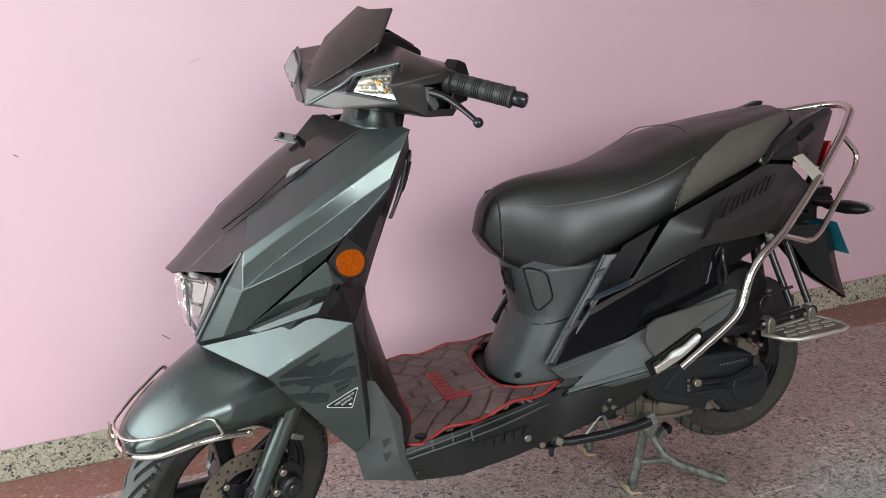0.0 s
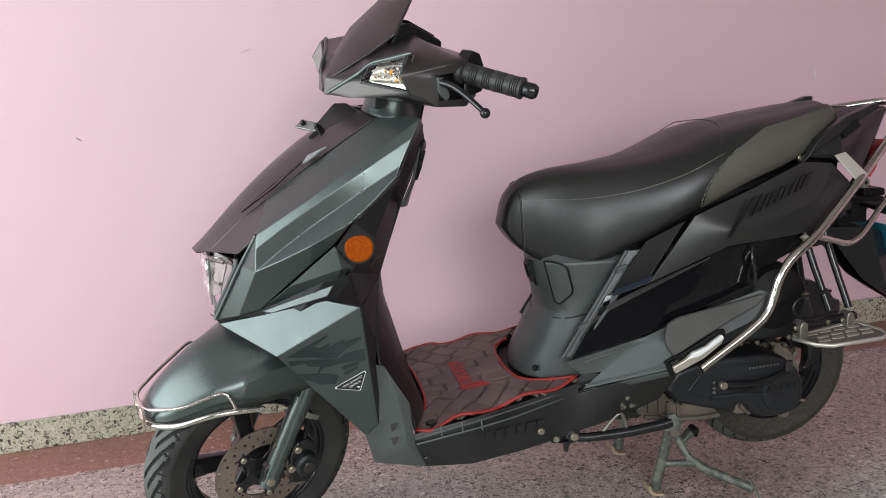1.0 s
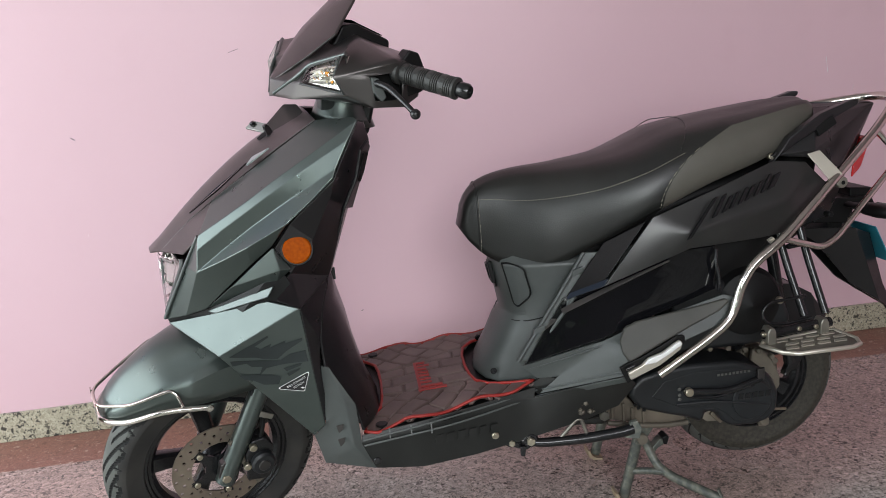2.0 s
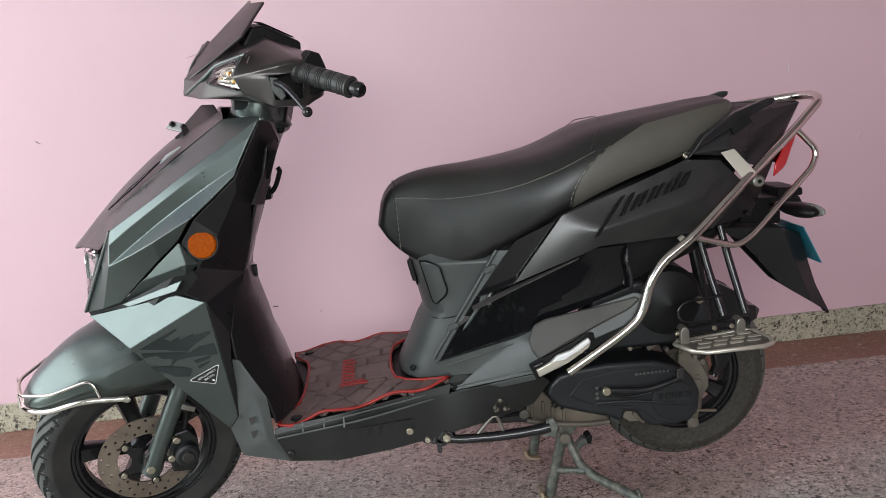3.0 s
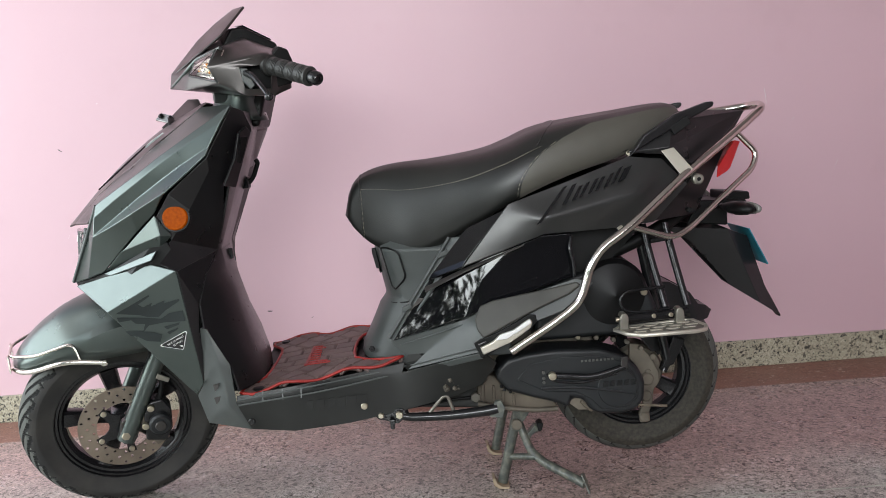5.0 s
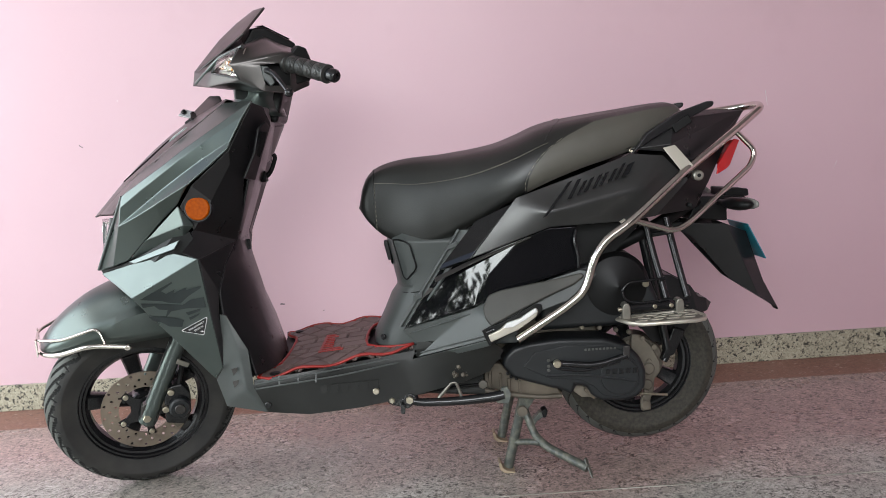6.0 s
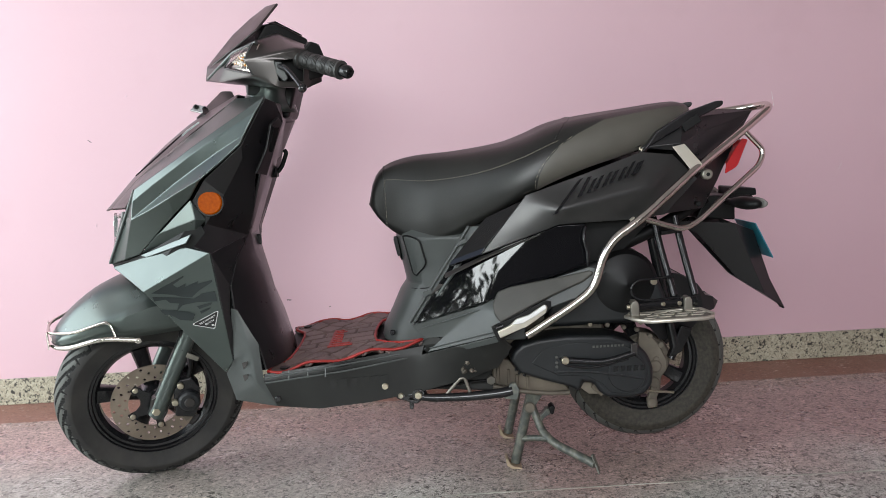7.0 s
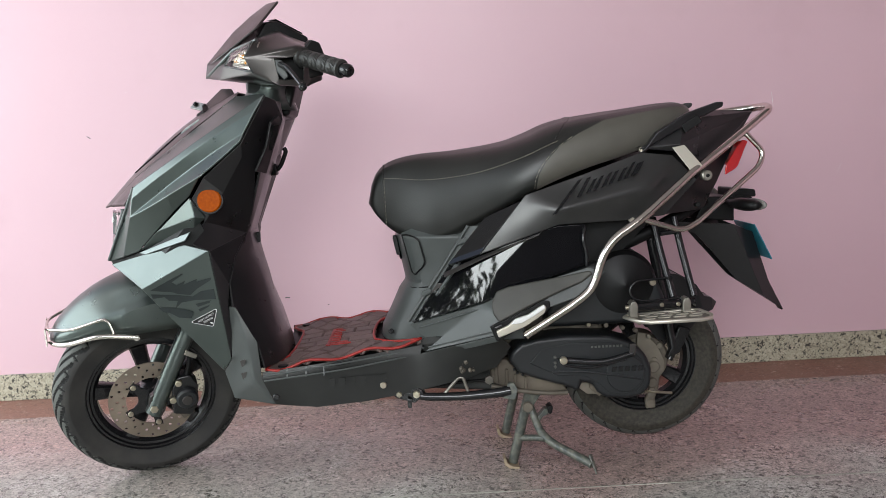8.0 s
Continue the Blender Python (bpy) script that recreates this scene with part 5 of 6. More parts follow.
for line in ([(0.712, -0.1905, 0.344), (0.800, -0.2330, 0.372), (0.868, -0.2690, 0.394)], [(0.690, -0.1880, 0.392), (0.760, -0.2040, 0.412), (0.838, -0.2240, 0.438)]):
    for side in (-1, 1):
        tube("cover_crease", [lr(q, side) for q in line], 0.0018, GREY, scooter, radius=0.03, n=6)
panel("cover_filler", [(0.684, -0.182, 0.348), (0.716, -0.187, 0.374), (0.765, -0.198, 0.360), (0.720, -0.183, 0.318)], [(0, 1, 2, 3)], SKIRT_BLACK, scooter, bevel=0.0)
panel("cover_edge", [(0.706, -0.190, 0.331), (0.872, -0.270, 0.381), (0.878, -0.262, 0.366), (0.712, -0.186, 0.318)], [(0, 1, 2, 3)], GREY, scooter, thick=0.003, bevel=0.002)

UPPER = [(0.846, -0.234, 0.570), (0.957, -0.226, 0.702), (1.100, -0.212, 0.744), (1.236, -0.190, 0.786), (1.312, -0.182, 0.776), (1.368, -0.190, 0.716), (1.285, -0.204, 0.636), (1.200, -0.216, 0.630), (1.030, -0.238, 0.630), (1.025, -0.252, 0.664), (1.255, -0.222, 0.706)]
side_cover = panel("upper_side_cover", UPPER, [(0, 1, 9, 8), (1, 2, 10, 9), (2, 3, 4, 10), (9, 10, 6, 7, 8), (10, 4, 5, 6)], TAIL_PAINT, scooter, "dark grey upper side cover with raised emblem", thick=0.005, soft=0.55)
panel("seat_gap", [(0.86, -0.165, 0.655), (0.957, -0.205, 0.712), (1.10, -0.190, 0.757), (1.236, -0.172, 0.800), (1.30, -0.15, 0.83), (1.24, -0.14, 0.83), (0.95, -0.16, 0.74)], [(0, 1, 6), (1, 2, 6), (2, 3, 5, 6), (3, 4, 5)], BLACK, scooter)
# emblem: plain slanted raised shapes
e0, e1 = Vector((1.030, -0.2545, 0.672)), Vector((1.250, -0.2175, 0.748))
ex = (e1 - e0).normalized()
ez = Vector((0.16, 0.10, 1)).normalized()
en = ex.cross(ez).normalized()
en = -en if en.y > 0 else en


def emblem_piece(u, v, w, h, lean=0.5):
    pts = [(u, v), (u + w, v), (u + w + h * lean, v + h), (u + h * lean, v + h)]
    return [e0 + ex * a + ez * b + en * 0.001 for a, b in pts]


emblem = root("emblem")
emblem.parent = side_cover
for u, v, w, h, lean in ((-0.016, -0.012, 0.010, 0.058, 1.0), (0.044, 0.006, 0.010, 0.036, 0.6), (0.068, 0.006, 0.008, 0.026, 0.6), (0.086, 0.006, 0.008, 0.026, 0.6), (0.108, 0.005, 0.008, 0.026, 0.6), (0.126, 0.005, 0.008, 0.024, 0.6), (0.148, 0.004, 0.008, 0.024, 0.6), (0.166, 0.003, 0.007, 0.030, 0.6), (0.184, 0.002, 0.016, 0.024, 0.6)):
    part("emblem_stroke", slab(emblem_piece(u, v, w, h, lean), en, 0.005), SATIN, emblem)

# tail section, grab rails, rear lamp
TAIL = [(1.236, -0.180, 0.795), (1.345, -0.160, 0.858), (1.552, -0.058, 0.872), (1.405, -0.160, 0.752), (1.316, -0.178, 0.784), (1.37, -0.11, 0.880), (1.545, -0.052, 0.876), (1.330, -0.190, 0.800)]
panel("tail_cover", TAIL, [(0, 1, 7), (0, 7, 4), (1, 2, 7), (7, 2, 3, 4), (1, 5, 6, 2)], CHEEK_BLACK, scooter, "black tail cover", bevel=0.004)
part("tail_top", cage([(1.36, -0.11, 0.880), (1.545, -0.058, 0.876), (1.545, -0.022, 0.876), (1.36, 0.03, 0.880)], [(0, 1, 2, 3)], (0, 0, 1)), BLACK, scooter, solid=0.008, bevel=0.003)
panel("tail_under", [(1.368, -0.188, 0.714), (1.405, -0.158, 0.752), (1.548, -0.060, 0.868), (1.498, -0.085, 0.800), (1.440, -0.112, 0.700), (1.400, -0.130, 0.640), (1.290, -0.190, 0.636)], [(0, 1, 2, 3, 4, 5, 6)], CHEEK_BLACK, scooter, "black rear lower tail panel", bevel=0.004)
disc_part("seat_lock", (1.392, -0.172, 0.724), (0, -1, 0), 0.0125, 0.022, ALLOY, scooter, "round key lock", bevel=0.003, n=24)
disc_part("keyhole", (1.392, -0.1945, 0.724), (0, -1, 0), 0.0045, 0.001, BLACK, scooter, n=12)
disc_part("tail_screw", (1.372, -0.166, 0.655), (0, -1, 0), 0.006, 0.02, BLACK, scooter, n=12)
for side in (-1, 1):
    grab = [lr((x, -0.190 + 0.10 * (x - 1.234), z), side) for x, z in ((1.234, 0.780), (1.275, 0.831), (1.349, 0.873), (1.423, 0.895), (1.441, 0.895), (1.439, 0.884), (1.362, 0.850), (1.302, 0.821), (1.261, 0.799))]
    part("grab_handle", slab(grab, (0, -side, 0), 0.024), CHEEK_BLACK, scooter, "black pillion grab handle", bevel=0.005)
    part("grab_mount", slab([lr(p, side) for p in ((1.335, -0.150, 0.845), (1.375, -0.150, 0.868), (1.385, -0.150, 0.850), (1.345, -0.150, 0.825))], (0, side, 0), 0.03), BLACK, scooter, bevel=0.002)
panel("rear_lamp", [(1.515, -0.089, 0.803), (1.531, -0.079, 0.799), (1.500, -0.094, 0.738), (1.492, -0.099, 0.732), (1.459, -0.124, 0.720), (1.463, -0.122, 0.744), (1.491, -0.104, 0.779), (1.540, -0.030, 0.797), (1.508, -0.030, 0.735)], [(0, 1, 2, 6), (6, 2, 3, 4, 5), (1, 7, 8, 2)], TAIL_RED, scooter, "red rear lamp lens", out=(1, -1, 0), bevel=0.003)

# rear fender, plate, indicators
FENDER = [(1.345, -0.075, 0.605), (1.405, -0.070, 0.568), (1.506, -0.055, 0.450), (1.640, -0.032, 0.358), (1.594, -0.050, 0.440), (1.548, -0.062, 0.570), (1.490, -0.096, 0.594), (1.575, -0.068, 0.402)]
panel("rear_fender", FENDER, [(0, 1, 6), (1, 2, 7, 6), (2, 3, 7), (6, 7, 4, 5), (7, 3, 4)], CHEEK_BLACK, scooter, "black plastic rear fender", bevel=0.004)
part("fender_back", cage([(1.548, -0.062, 0.570), (1.594, -0.050, 0.440), (1.640, -0.032, 0.358), (1.640, -0.006, 0.358), (1.594, 0.005, 0.440), (1.548, 0.020, 0.570)], [(0, 1, 4, 5), (1, 2, 3, 4)], (1, 0, 0)), BLACK, scooter, solid=0.004)
part("number_plate", slab([(1.541, -0.092, 0.590), (1.585, -0.092, 0.500), (1.585, 0.050, 0.500), (1.541, 0.050, 0.590)], (0.9, 0, 0.44), 0.003), TEAL, scooter, "teal backed rear number plate", bevel=0.001)
part("plate_bracket", slab([(1.43, -0.07, 0.665), (1.545, -0.07, 0.660), (1.555, -0.07, 0.640), (1.50, -0.07, 0.632), (1.50, -0.07, 0.600), (1.40, -0.07, 0.610)], (0, 1, 0), 0.14), BLACK, scooter, bevel=0.004)
part("plate_lamp", slab([(1.50, -0.055, 0.682), (1.56, -0.055, 0.676), (1.562, -0.055, 0.658), (1.50, -0.055, 0.655)], (0, 1, 0), 0.11), BLACK, scooter, bevel=0.004)
for side in (-1, 1):
    shell = [(-0.085, 0.45), (-0.112, 0.50), (-0.128, 0.74), (-0.150, 0.96), (-0.185, 1.05), (-0.212, 0.88), (-0.226, 0.62), (-0.233, 0.28)]
    turns = [k * math.pi / 8 for k in range(16)]
    body = [[lr((1.478 - 0.12 * (y + 0.105) + 0.022 * f * math.cos(a), y, 0.650 + 0.015 * f * math.sin(a)), side) for a in turns] for y, f in shell]
    stalk = part("rear_indicator", loft_bm(body), BLACK, scooter, "black rear indicator with clear lens", smooth=True)
    sharp_caps(stalk, 60)
    glass = [[lr((1.497 - 0.12 * (y + 0.105) + (0.013 if math.cos(a) > 0 else 0.004) * f * math.cos(a), y, 0.650 + 0.0135 * f * math.sin(a)), side) for a in turns] for y, f in shell[3:]]
    part("lens", loft_bm(glass), MILKY, stalk, "clear lens", smooth=True)

# -- seat --
SEAT_TOP = ((0.578, 0.700), (0.590, 0.745), (0.608, 0.774), (0.640, 0.794), (0.70, 0.807), (0.797, 0.813), (0.914, 0.828), (0.975, 0.847), (1.022, 0.866), (1.072, 0.878), (1.237, 0.896), (1.340, 0.905), (1.375, 0.899), (1.396, 0.872))
SEAT_LOW = ((0.578, 0.690), (0.600, 0.656), (0.640, 0.618), (0.70, 0.592), (0.76, 0.594), (0.856, 0.640), (0.991, 0.710), (1.10, 0.751), (1.239, 0.790), (1.34, 0.832), (1.396, 0.862))
SEAT_W = ((0.578, 0.022), (0.590, 0.038), (0.610, 0.046), (0.64, 0.053), (0.70, 0.072), (0.78, 0.107), (0.88, 0.152), (0.98, 0.177), (1.10, 0.166), (1.237, 0.137), (1.34, 0.096), (1.38, 0.068), (1.396, 0.035))
SEAT_SEAM = ((0.578, 0.698), (0.60, 0.735), (0.62, 0.750), (0.73, 0.744), (0.85, 0.757), (0.95, 0.786), (1.04, 0.822), (1.12, 0.845), (1.24, 0.868), (1.35, 0.882), (1.396, 0.868))


def seat_ring(x):
    t, b, w, s = curve(SEAT_TOP, x), curve(SEAT_LOW, x), curve(SEAT_W, x), curve(SEAT_SEAM, x)
    s = min(s, t - 0.006)
    full = 0.020 * math.exp(-(((x - 0.735) / 0.085) ** 2))
    half = [(0.0, t), (0.22, t - 0.002), (0.44, t - 0.006 - 0.06 * (t - s)), (0.64, t - 0.28 * (t - s)), (0.80, t - 0.62 * (t - s)), (0.90, s), (0.95, s - 0.16 * (s - b)), (0.985, s - 0.38 * (s - b)), (1.0, s - 0.62 * (s - b)), (0.985, s - 0.84 * (s - b)), (0.92, b + 0.002), (0.80, b)]
    wide = [w * a + full * min(1.0, max(0.0, (k - 4) / 4)) for k, (a, z) in enumerate(half)]
    return [(x, middle(z) - y, z) for y, (a, z) in zip(wide, half)] + [(x, middle(z) + y, z) for y, (a, z) in list(zip(wide, half))[:0:-1]]


def slant(x, col):
    """Stations shear forward up the side, so that the pillion panel's front edge is a clean slanting curve."""
    return min(1.396, x + 0.17 * (min(5, max(0, 9 - col)) / 5) ** 2.2 * math.exp(-(((x - 1.0) / 0.25) ** 2)))


def slanted_ring(x):
    n = 23
    return [seat_ring(slant(x, k if k < 12 else n - k))[k] for k in range(n)]


def seat_meshes():
    """The seat as one smooth form, parted into cover and paler pillion side panels."""
    steps = [0.578 + 0.818 * (i / 90) for i in range(91)]
    rings = [slanted_ring(x) for x in steps]
    n = len(rings[0])
    verts = [p for ring in rings for p in ring]
    main, side = [], []
    for i in range(len(rings) - 1):
        for k in range(n):
            quad = (i * n + k, i * n + (k + 1) % n, (i + 1) * n + (k + 1) % n, (i + 1) * n + k)
            x = steps[i]
            col = k if k < 12 else n - 1 - k
            edge = 0.985
            side.append(quad) if (4 <= col <= 9 and edge < x < 1.384) else main.append(quad)
    main += [tuple(range(n))[::-1], tuple((len(rings) - 1) * n + k for k in range(n))]
    out = []
    for faces in (main, side):
        bm = bmesh.new()
        used = {}
        for f in faces:
            vs = []
            for i in f:
                if i not in used:
                    used[i] = bm.verts.new(verts[i])
                vs.append(used[i])
            bm.faces.new(vs)
        bmesh.ops.recalc_face_normals(bm, faces=bm.faces)
        out.append(bm)
    return out


main_bm, side_bm = seat_meshes()
if sum(f.normal.y * f.calc_center_median().y for f in side_bm.faces) < 0:
    bmesh.ops.reverse_faces(side_bm, faces=side_bm.faces)
if sum(f.normal.z for f in main_bm.faces if f.calc_center_median().z > 0.8) < 0:
    bmesh.ops.reverse_faces(main_bm, faces=main_bm.faces)
seat = part("seat", main_bm, VINYL, scooter, "black vinyl dual seat with pale stitching", smooth=True)
part("pillion_side_panel", side_bm, VINYL_GREY, seat, "grey vinyl side panels of the pillion seat", smooth=True)


def seat_point(x, a, side, lift=0.001):
    """A point on the seat skin, a along the half section in index units."""
    ring = seat_ring(x)
    k = int(a)
    p, q = Vector(ring[k]), Vector(ring[k + 1])
    r = p.lerp(q, a - k)
    out = Vector((0, r.y, 0.03 + max(0, r.z - 0.80))).normalized() * lift
    r = r + out
    return lr(r, side)


stitch = bmesh.new()
for side in (-1, 1):
    for k in range(62):
        x = 0.622 + k * 0.0068
        tube_bm([seat_point(x, 5.0, side), seat_point(x + 0.0022, 5.0, side, 0.0016), seat_point(x + 0.0045, 5.0, side)], 0.0007, 5, 0.001, bm=stitch)
    for k in range(14):
        a = 5.2 + k * 0.42
        if a < 10.5:
            tube_bm([seat_point(0.622, a, side), seat_point(0.622, a + 0.24, side)], 0.0007, 5, 0.001, bm=stitch)
    for k in range(10):
        a = 5.2 + k * 0.45
        if a + 0.25 < 10:
            tube_bm([seat_point(slant(0.982, a), a, side), seat_point(slant(0.982, a + 0.25), a + 0.25, side)], 0.0007, 5, 0.001, bm=stitch)
tagged(part("stitching", stitch, THREAD, seat, "pale seat stitching"), kind="stuff")
for side in (-1, 1):
    part("seat_piping", tube_bm([seat_point(0.620, 0.5 + 0.6 * k, side, 0.0005) for k in range(17)], 0.0022, 6, 0.003), VINYL, seat, smooth=True)
arc = [seat_point(1.035 + 0.055 * math.sin(math.pi * (0.5 + 0.5 * k / 8)) ** 1, 4.6 * k / 8, -1, 0.0006) for k in range(9)]
arc2 = [across(p) for p in arc]
part("seat_welt", tube_bm(arc[::-1] + arc2[1:], 0.0011, 6, 0.006), VINYL, seat, smooth=True)
disc_part("seat_bolt", (1.243, -0.160, 0.792), (0, -1, 0), 0.007, 0.012, BOLT, scooter, n=12)

# -- polished tubes round the tail --
main_tube = [(0.938, -0.284, 0.383), (1.050, -0.283, 0.449), (1.098, -0.281, 0.484), (1.122, -0.279, 0.560), (1.150, -0.277, 0.596), (1.217, -0.270, 0.638), (1.348, -0.226, 0.736), (1.497, -0.146, 0.824), (1.582, -0.086, 0.874), (1.594, -0.042, 0.884), (1.580, 0.010, 0.882), (1.40, 0.070, 0.864)]
rack = tube("side_guard_tube", main_tube, 0.0098, STEEL, scooter, "polished steel side guard and rack tube", radius=0.035, n=14)
tube("guard_loop", [(1.222, -0.266, 0.634), (1.312, -0.250, 0.603), (1.350, -0.240, 0.618), (1.528, -0.158, 0.738), (1.542, -0.150, 0.772), (1.494, -0.148, 0.824)], 0.0068, STEEL, rack, radius=0.022, n=12)
part("guard_plate", slab([(1.309, -0.192, 0.793), (1.338, -0.190, 0.798), (1.369, -0.224, 0.749), (1.348, -0.228, 0.728)], (0, -1, 0.3), 0.003), SILVER, rack, "pale steel mounting plate", bevel=0.0008)
part("guard_clamp", slab([(1.188, -0.262, 0.634), (1.198, -0.262, 0.640), (1.214, -0.258, 0.624), (1.203, -0.258, 0.618)], (0, 1, 0), 0.01), SILVER, rack)
tube("right_guard_tube", [across(p) for p in main_tube[:8]] + [(1.36, 0.075, 0.86)], 0.0098, STEEL, scooter, "polished steel side guard tube", radius=0.03, n=12)
STEP_SHAPE = ((0.871, 0.398), (0.900, 0.410), (0.916, 0.424), (0.946, 0.432), (0.973, 0.449), (0.983, 0.454), (0.989, 0.447), (0.984, 0.434), (0.965, 0.421), (0.939, 0.405), (0.906, 0.392), (0.877, 0.381))
step = part("folding_step", slab([(x, -0.280, z) for x, z in STEP_SHAPE], (0, -1, 0), 0.010), SILVER, scooter, "pale aluminium folded step", bevel=0.003)
# white strip along the upper edge of the step
part("step_edge", slab([(x, -0.286, z) for x, z in ((0.905, 0.412), (0.916, 0.424), (0.946, 0.432), (0.973, 0.449), (0.983, 0.454), (0.986, 0.446), (0.960, 0.430), (0.930, 0.414))], (0, -1, 0), 0.008), WHITE_INK, step, "bright white edge", bevel=0.002)
BACK_SHAPE = ((0.858, 0.406), (0.875, 0.414), (0.908, 0.425), (0.955, 0.447), (0.981, 0.461), (0.998, 0.459), (0.999, 0.444), (0.980, 0.425), (0.893, 0.380), (0.873, 0.370))
part("step_backing", slab([(x, -0.270, z) for x, z in BACK_SHAPE], (0, -1, 0), 0.008), BLACK, step, bevel=0.002)
tube("step_pin", [(0.868, -0.284, 0.404), (0.886, -0.284, 0.410)], 0.004, SATIN, step)

# pillion foot plate with struts
tube("strut", [(1.274, -0.14, 0.625), (1.282, -0.160, 0.560), (1.302, -0.205, 0.440)], 0.0085, SATIN, scooter, "black tubular strut", radius=0.05)
tube("strut", [(1.326, -0.14, 0.625), (1.334, -0.160, 0.560), (1.352, -0.205, 0.440)], 0.0085, SATIN, scooter, "black tubular strut", radius=0.05)
tube("strut_brace", [(1.286, -0.162, 0.588), (1.330, -0.160, 0.592)], 0.006, SATIN, scooter)
tube("step_wire", [(1.300, -0.210, 0.488), (1.210, -0.222, 0.486), (1.192, -0.225, 0.468), (1.200, -0.228, 0.444), (1.236, -0.230, 0.436), (1.310, -0.222, 0.440)], 0.0035, SATIN, scooter, radius=0.018)
foot = part("foot_plate", bmesh.new(), ALLOY, scooter, "cast aluminium pillion foot plate with slots")
plate_out = [(1.172, -0.262), (1.180, -0.252), (1.335, -0.232), (1.352, -0.240), (1.362, -0.300), (1.352, -0.328), (1.330, -0.338), (1.215, -0.332), (1.190, -0.316)]
bm = slab([(x, y, 0.404 + 0.018 * (x - 1.17)) for x, y in plate_out], (0, 0, 1), 0.006)
bm.to_mesh(foot.data)
bm.free()
foot.data.materials.clear()
foot.data.materials.append(ALLOY)
part("plate_rim", tube_bm([Vector((x, y, 0.409 + 0.018 * (x - 1.17))) for x, y in plate_out], 0.0048, 8, closed=True), SILVER, foot, smooth=True)
for r in range(3):
    for k in range(4):
        x, y = 1.205 + 0.036 * k + 0.012 * (r % 2), -0.262 - 0.022 * r - 0.004 * (k == 0)
        z = 0.4105 + 0.018 * (x - 1.17)
        part("tread_rib", slab([(x, y, z), (x + 0.024, y, z + 0.0004), (x + 0.028, y + 0.005, z + 0.0004), (x + 0.026, y + 0.010, z + 0.0004), (x + 0.002, y + 0.010, z), (x - 0.002, y + 0.005, z)], (0, 0, 1), 0.0020), SILVER, foot)
tube("hinge_rod", [(1.182, -0.252, 0.428), (1.345, -0.232, 0.430)], 0.0105, SATIN, scooter, "black hinge rod of the foot plate")
for x, y in ((1.190, -0.262), (1.318, -0.246)):
    part("hinge_ear", slab([(x - 0.007, y - 0.008, 0.408), (x + 0.013, y - 0.008, 0.408), (x + 0.013, y - 0.008, 0.436), (x + 0.008, y - 0.008, 0.446), (x - 0.002, y - 0.008, 0.446), (x - 0.007, y - 0.008, 0.436)], (0, 1, 0), 0.03), ALLOY, foot, bevel=0.003)
    disc_part("hinge_bolt", (x - 0.006, y + 0.006, 0.430), (-1, 0, 0), 0.006, 0.008, BOLT, foot, n=12)
for x in (1.262, 1.30):
    disc_part("rod_bolt", (x, -0.252, 0.432), (0, -1, 0), 0.005, 0.006, BOLT, scooter, n=12)

# -- engine and rear wheel --
REAR = Vector((1.268, 0, 0.246))
rear_wheel = part("rear_wheel", rim_bm(REAR, 0.140, 0.036, LEAN), SATIN, scooter, "black cast rear wheel", smooth=True)
sharp_caps(rear_wheel, 30)
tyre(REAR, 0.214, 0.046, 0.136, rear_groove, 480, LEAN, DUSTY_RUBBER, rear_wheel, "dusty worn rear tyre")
for k in range(5):
    ob = part("spoke", spoke_bm(REAR, radians(40 + 72 * k), 0.04, 0.112, 0.015, 0.020, 0.02, LEAN), SATIN, rear_wheel, smooth=True)
    sharp_caps(ob, 40)
part("drum", revolve_bm([(0.0001, -0.045), (0.062, -0.045), (0.068, -0.035), (0.068, 0.03), (0.0001, 0.03)], 40, REAR, closed=False), DIRTY_ALLOY, rear_wheel, smooth=False)
panel("skirt_tail", [(0.735, -0.184, 0.266), (0.797, -0.186, 0.268), (0.868, -0.186, 0.287), (0.907, -0.186, 0.318), (0.872, -0.188, 0.352), (0.735, -0.184, 0.320)], [(0, 1, 2, 3, 4, 5)], SKIRT_BLACK, scooter, "dusty black tail of the floorboard skirt", bevel=0.003)
ARM = [(1.244, 0.330), (1.268, 0.326), (1.296, 0.292), (1.314, 0.252), (1.314, 0.227), (1.299, 0.208), (1.295, 0.175), (1.286, 0.153), (1.288, 0.128), (1.263, 0.126), (1.260, 0.150), (1.272, 0.177), (1.262, 0.207), (1.252, 0.250), (1.240, 0.290)]
arm = part("brake_arm", slab([(x, -0.074, z) for x, z in ARM], (0, -1, 0), 0.014), DIRTY_ALLOY, scooter, "dirty cast brake plate and arm", bevel=0.004)
for x, z, r in ((1.283, 0.238, 0.016), (1.279, 0.196, 0.014), (1.273, 0.142, 0.013)):
    disc_part("arm_boss", (x, -0.086, z), (0, -1, 0), r, 0.008, DIRTY_ALLOY, arm, bevel=0.003)
tube("arm_link", [(1.352, -0.082, 0.300), (1.330, -0.090, 0.268), (1.322, -0.092, 0.255)], 0.009, SATIN, scooter)
for x, z in ((1.300, 0.292), (1.286, 0.255), (1.278, 0.178)):
    disc_part("arm_bolt", (x, -0.082, z), (0, -1, 0), 0.008, 0.008, DIRTY_ALLOY, scooter, n=10)
tube("brake_rod", [(1.22, -0.088, 0.180), (1.275, -0.088, 0.172), (1.33, -0.086, 0.165)], 0.0035, BOLT, scooter)
spring = [Vector((1.215 + 0.05 * k / 60, -0.088 + 0.008 * math.cos(k * 0.9), 0.181 + 0.008 * math.sin(k * 0.9) - 0.008 * k / 60)) for k in range(61)]
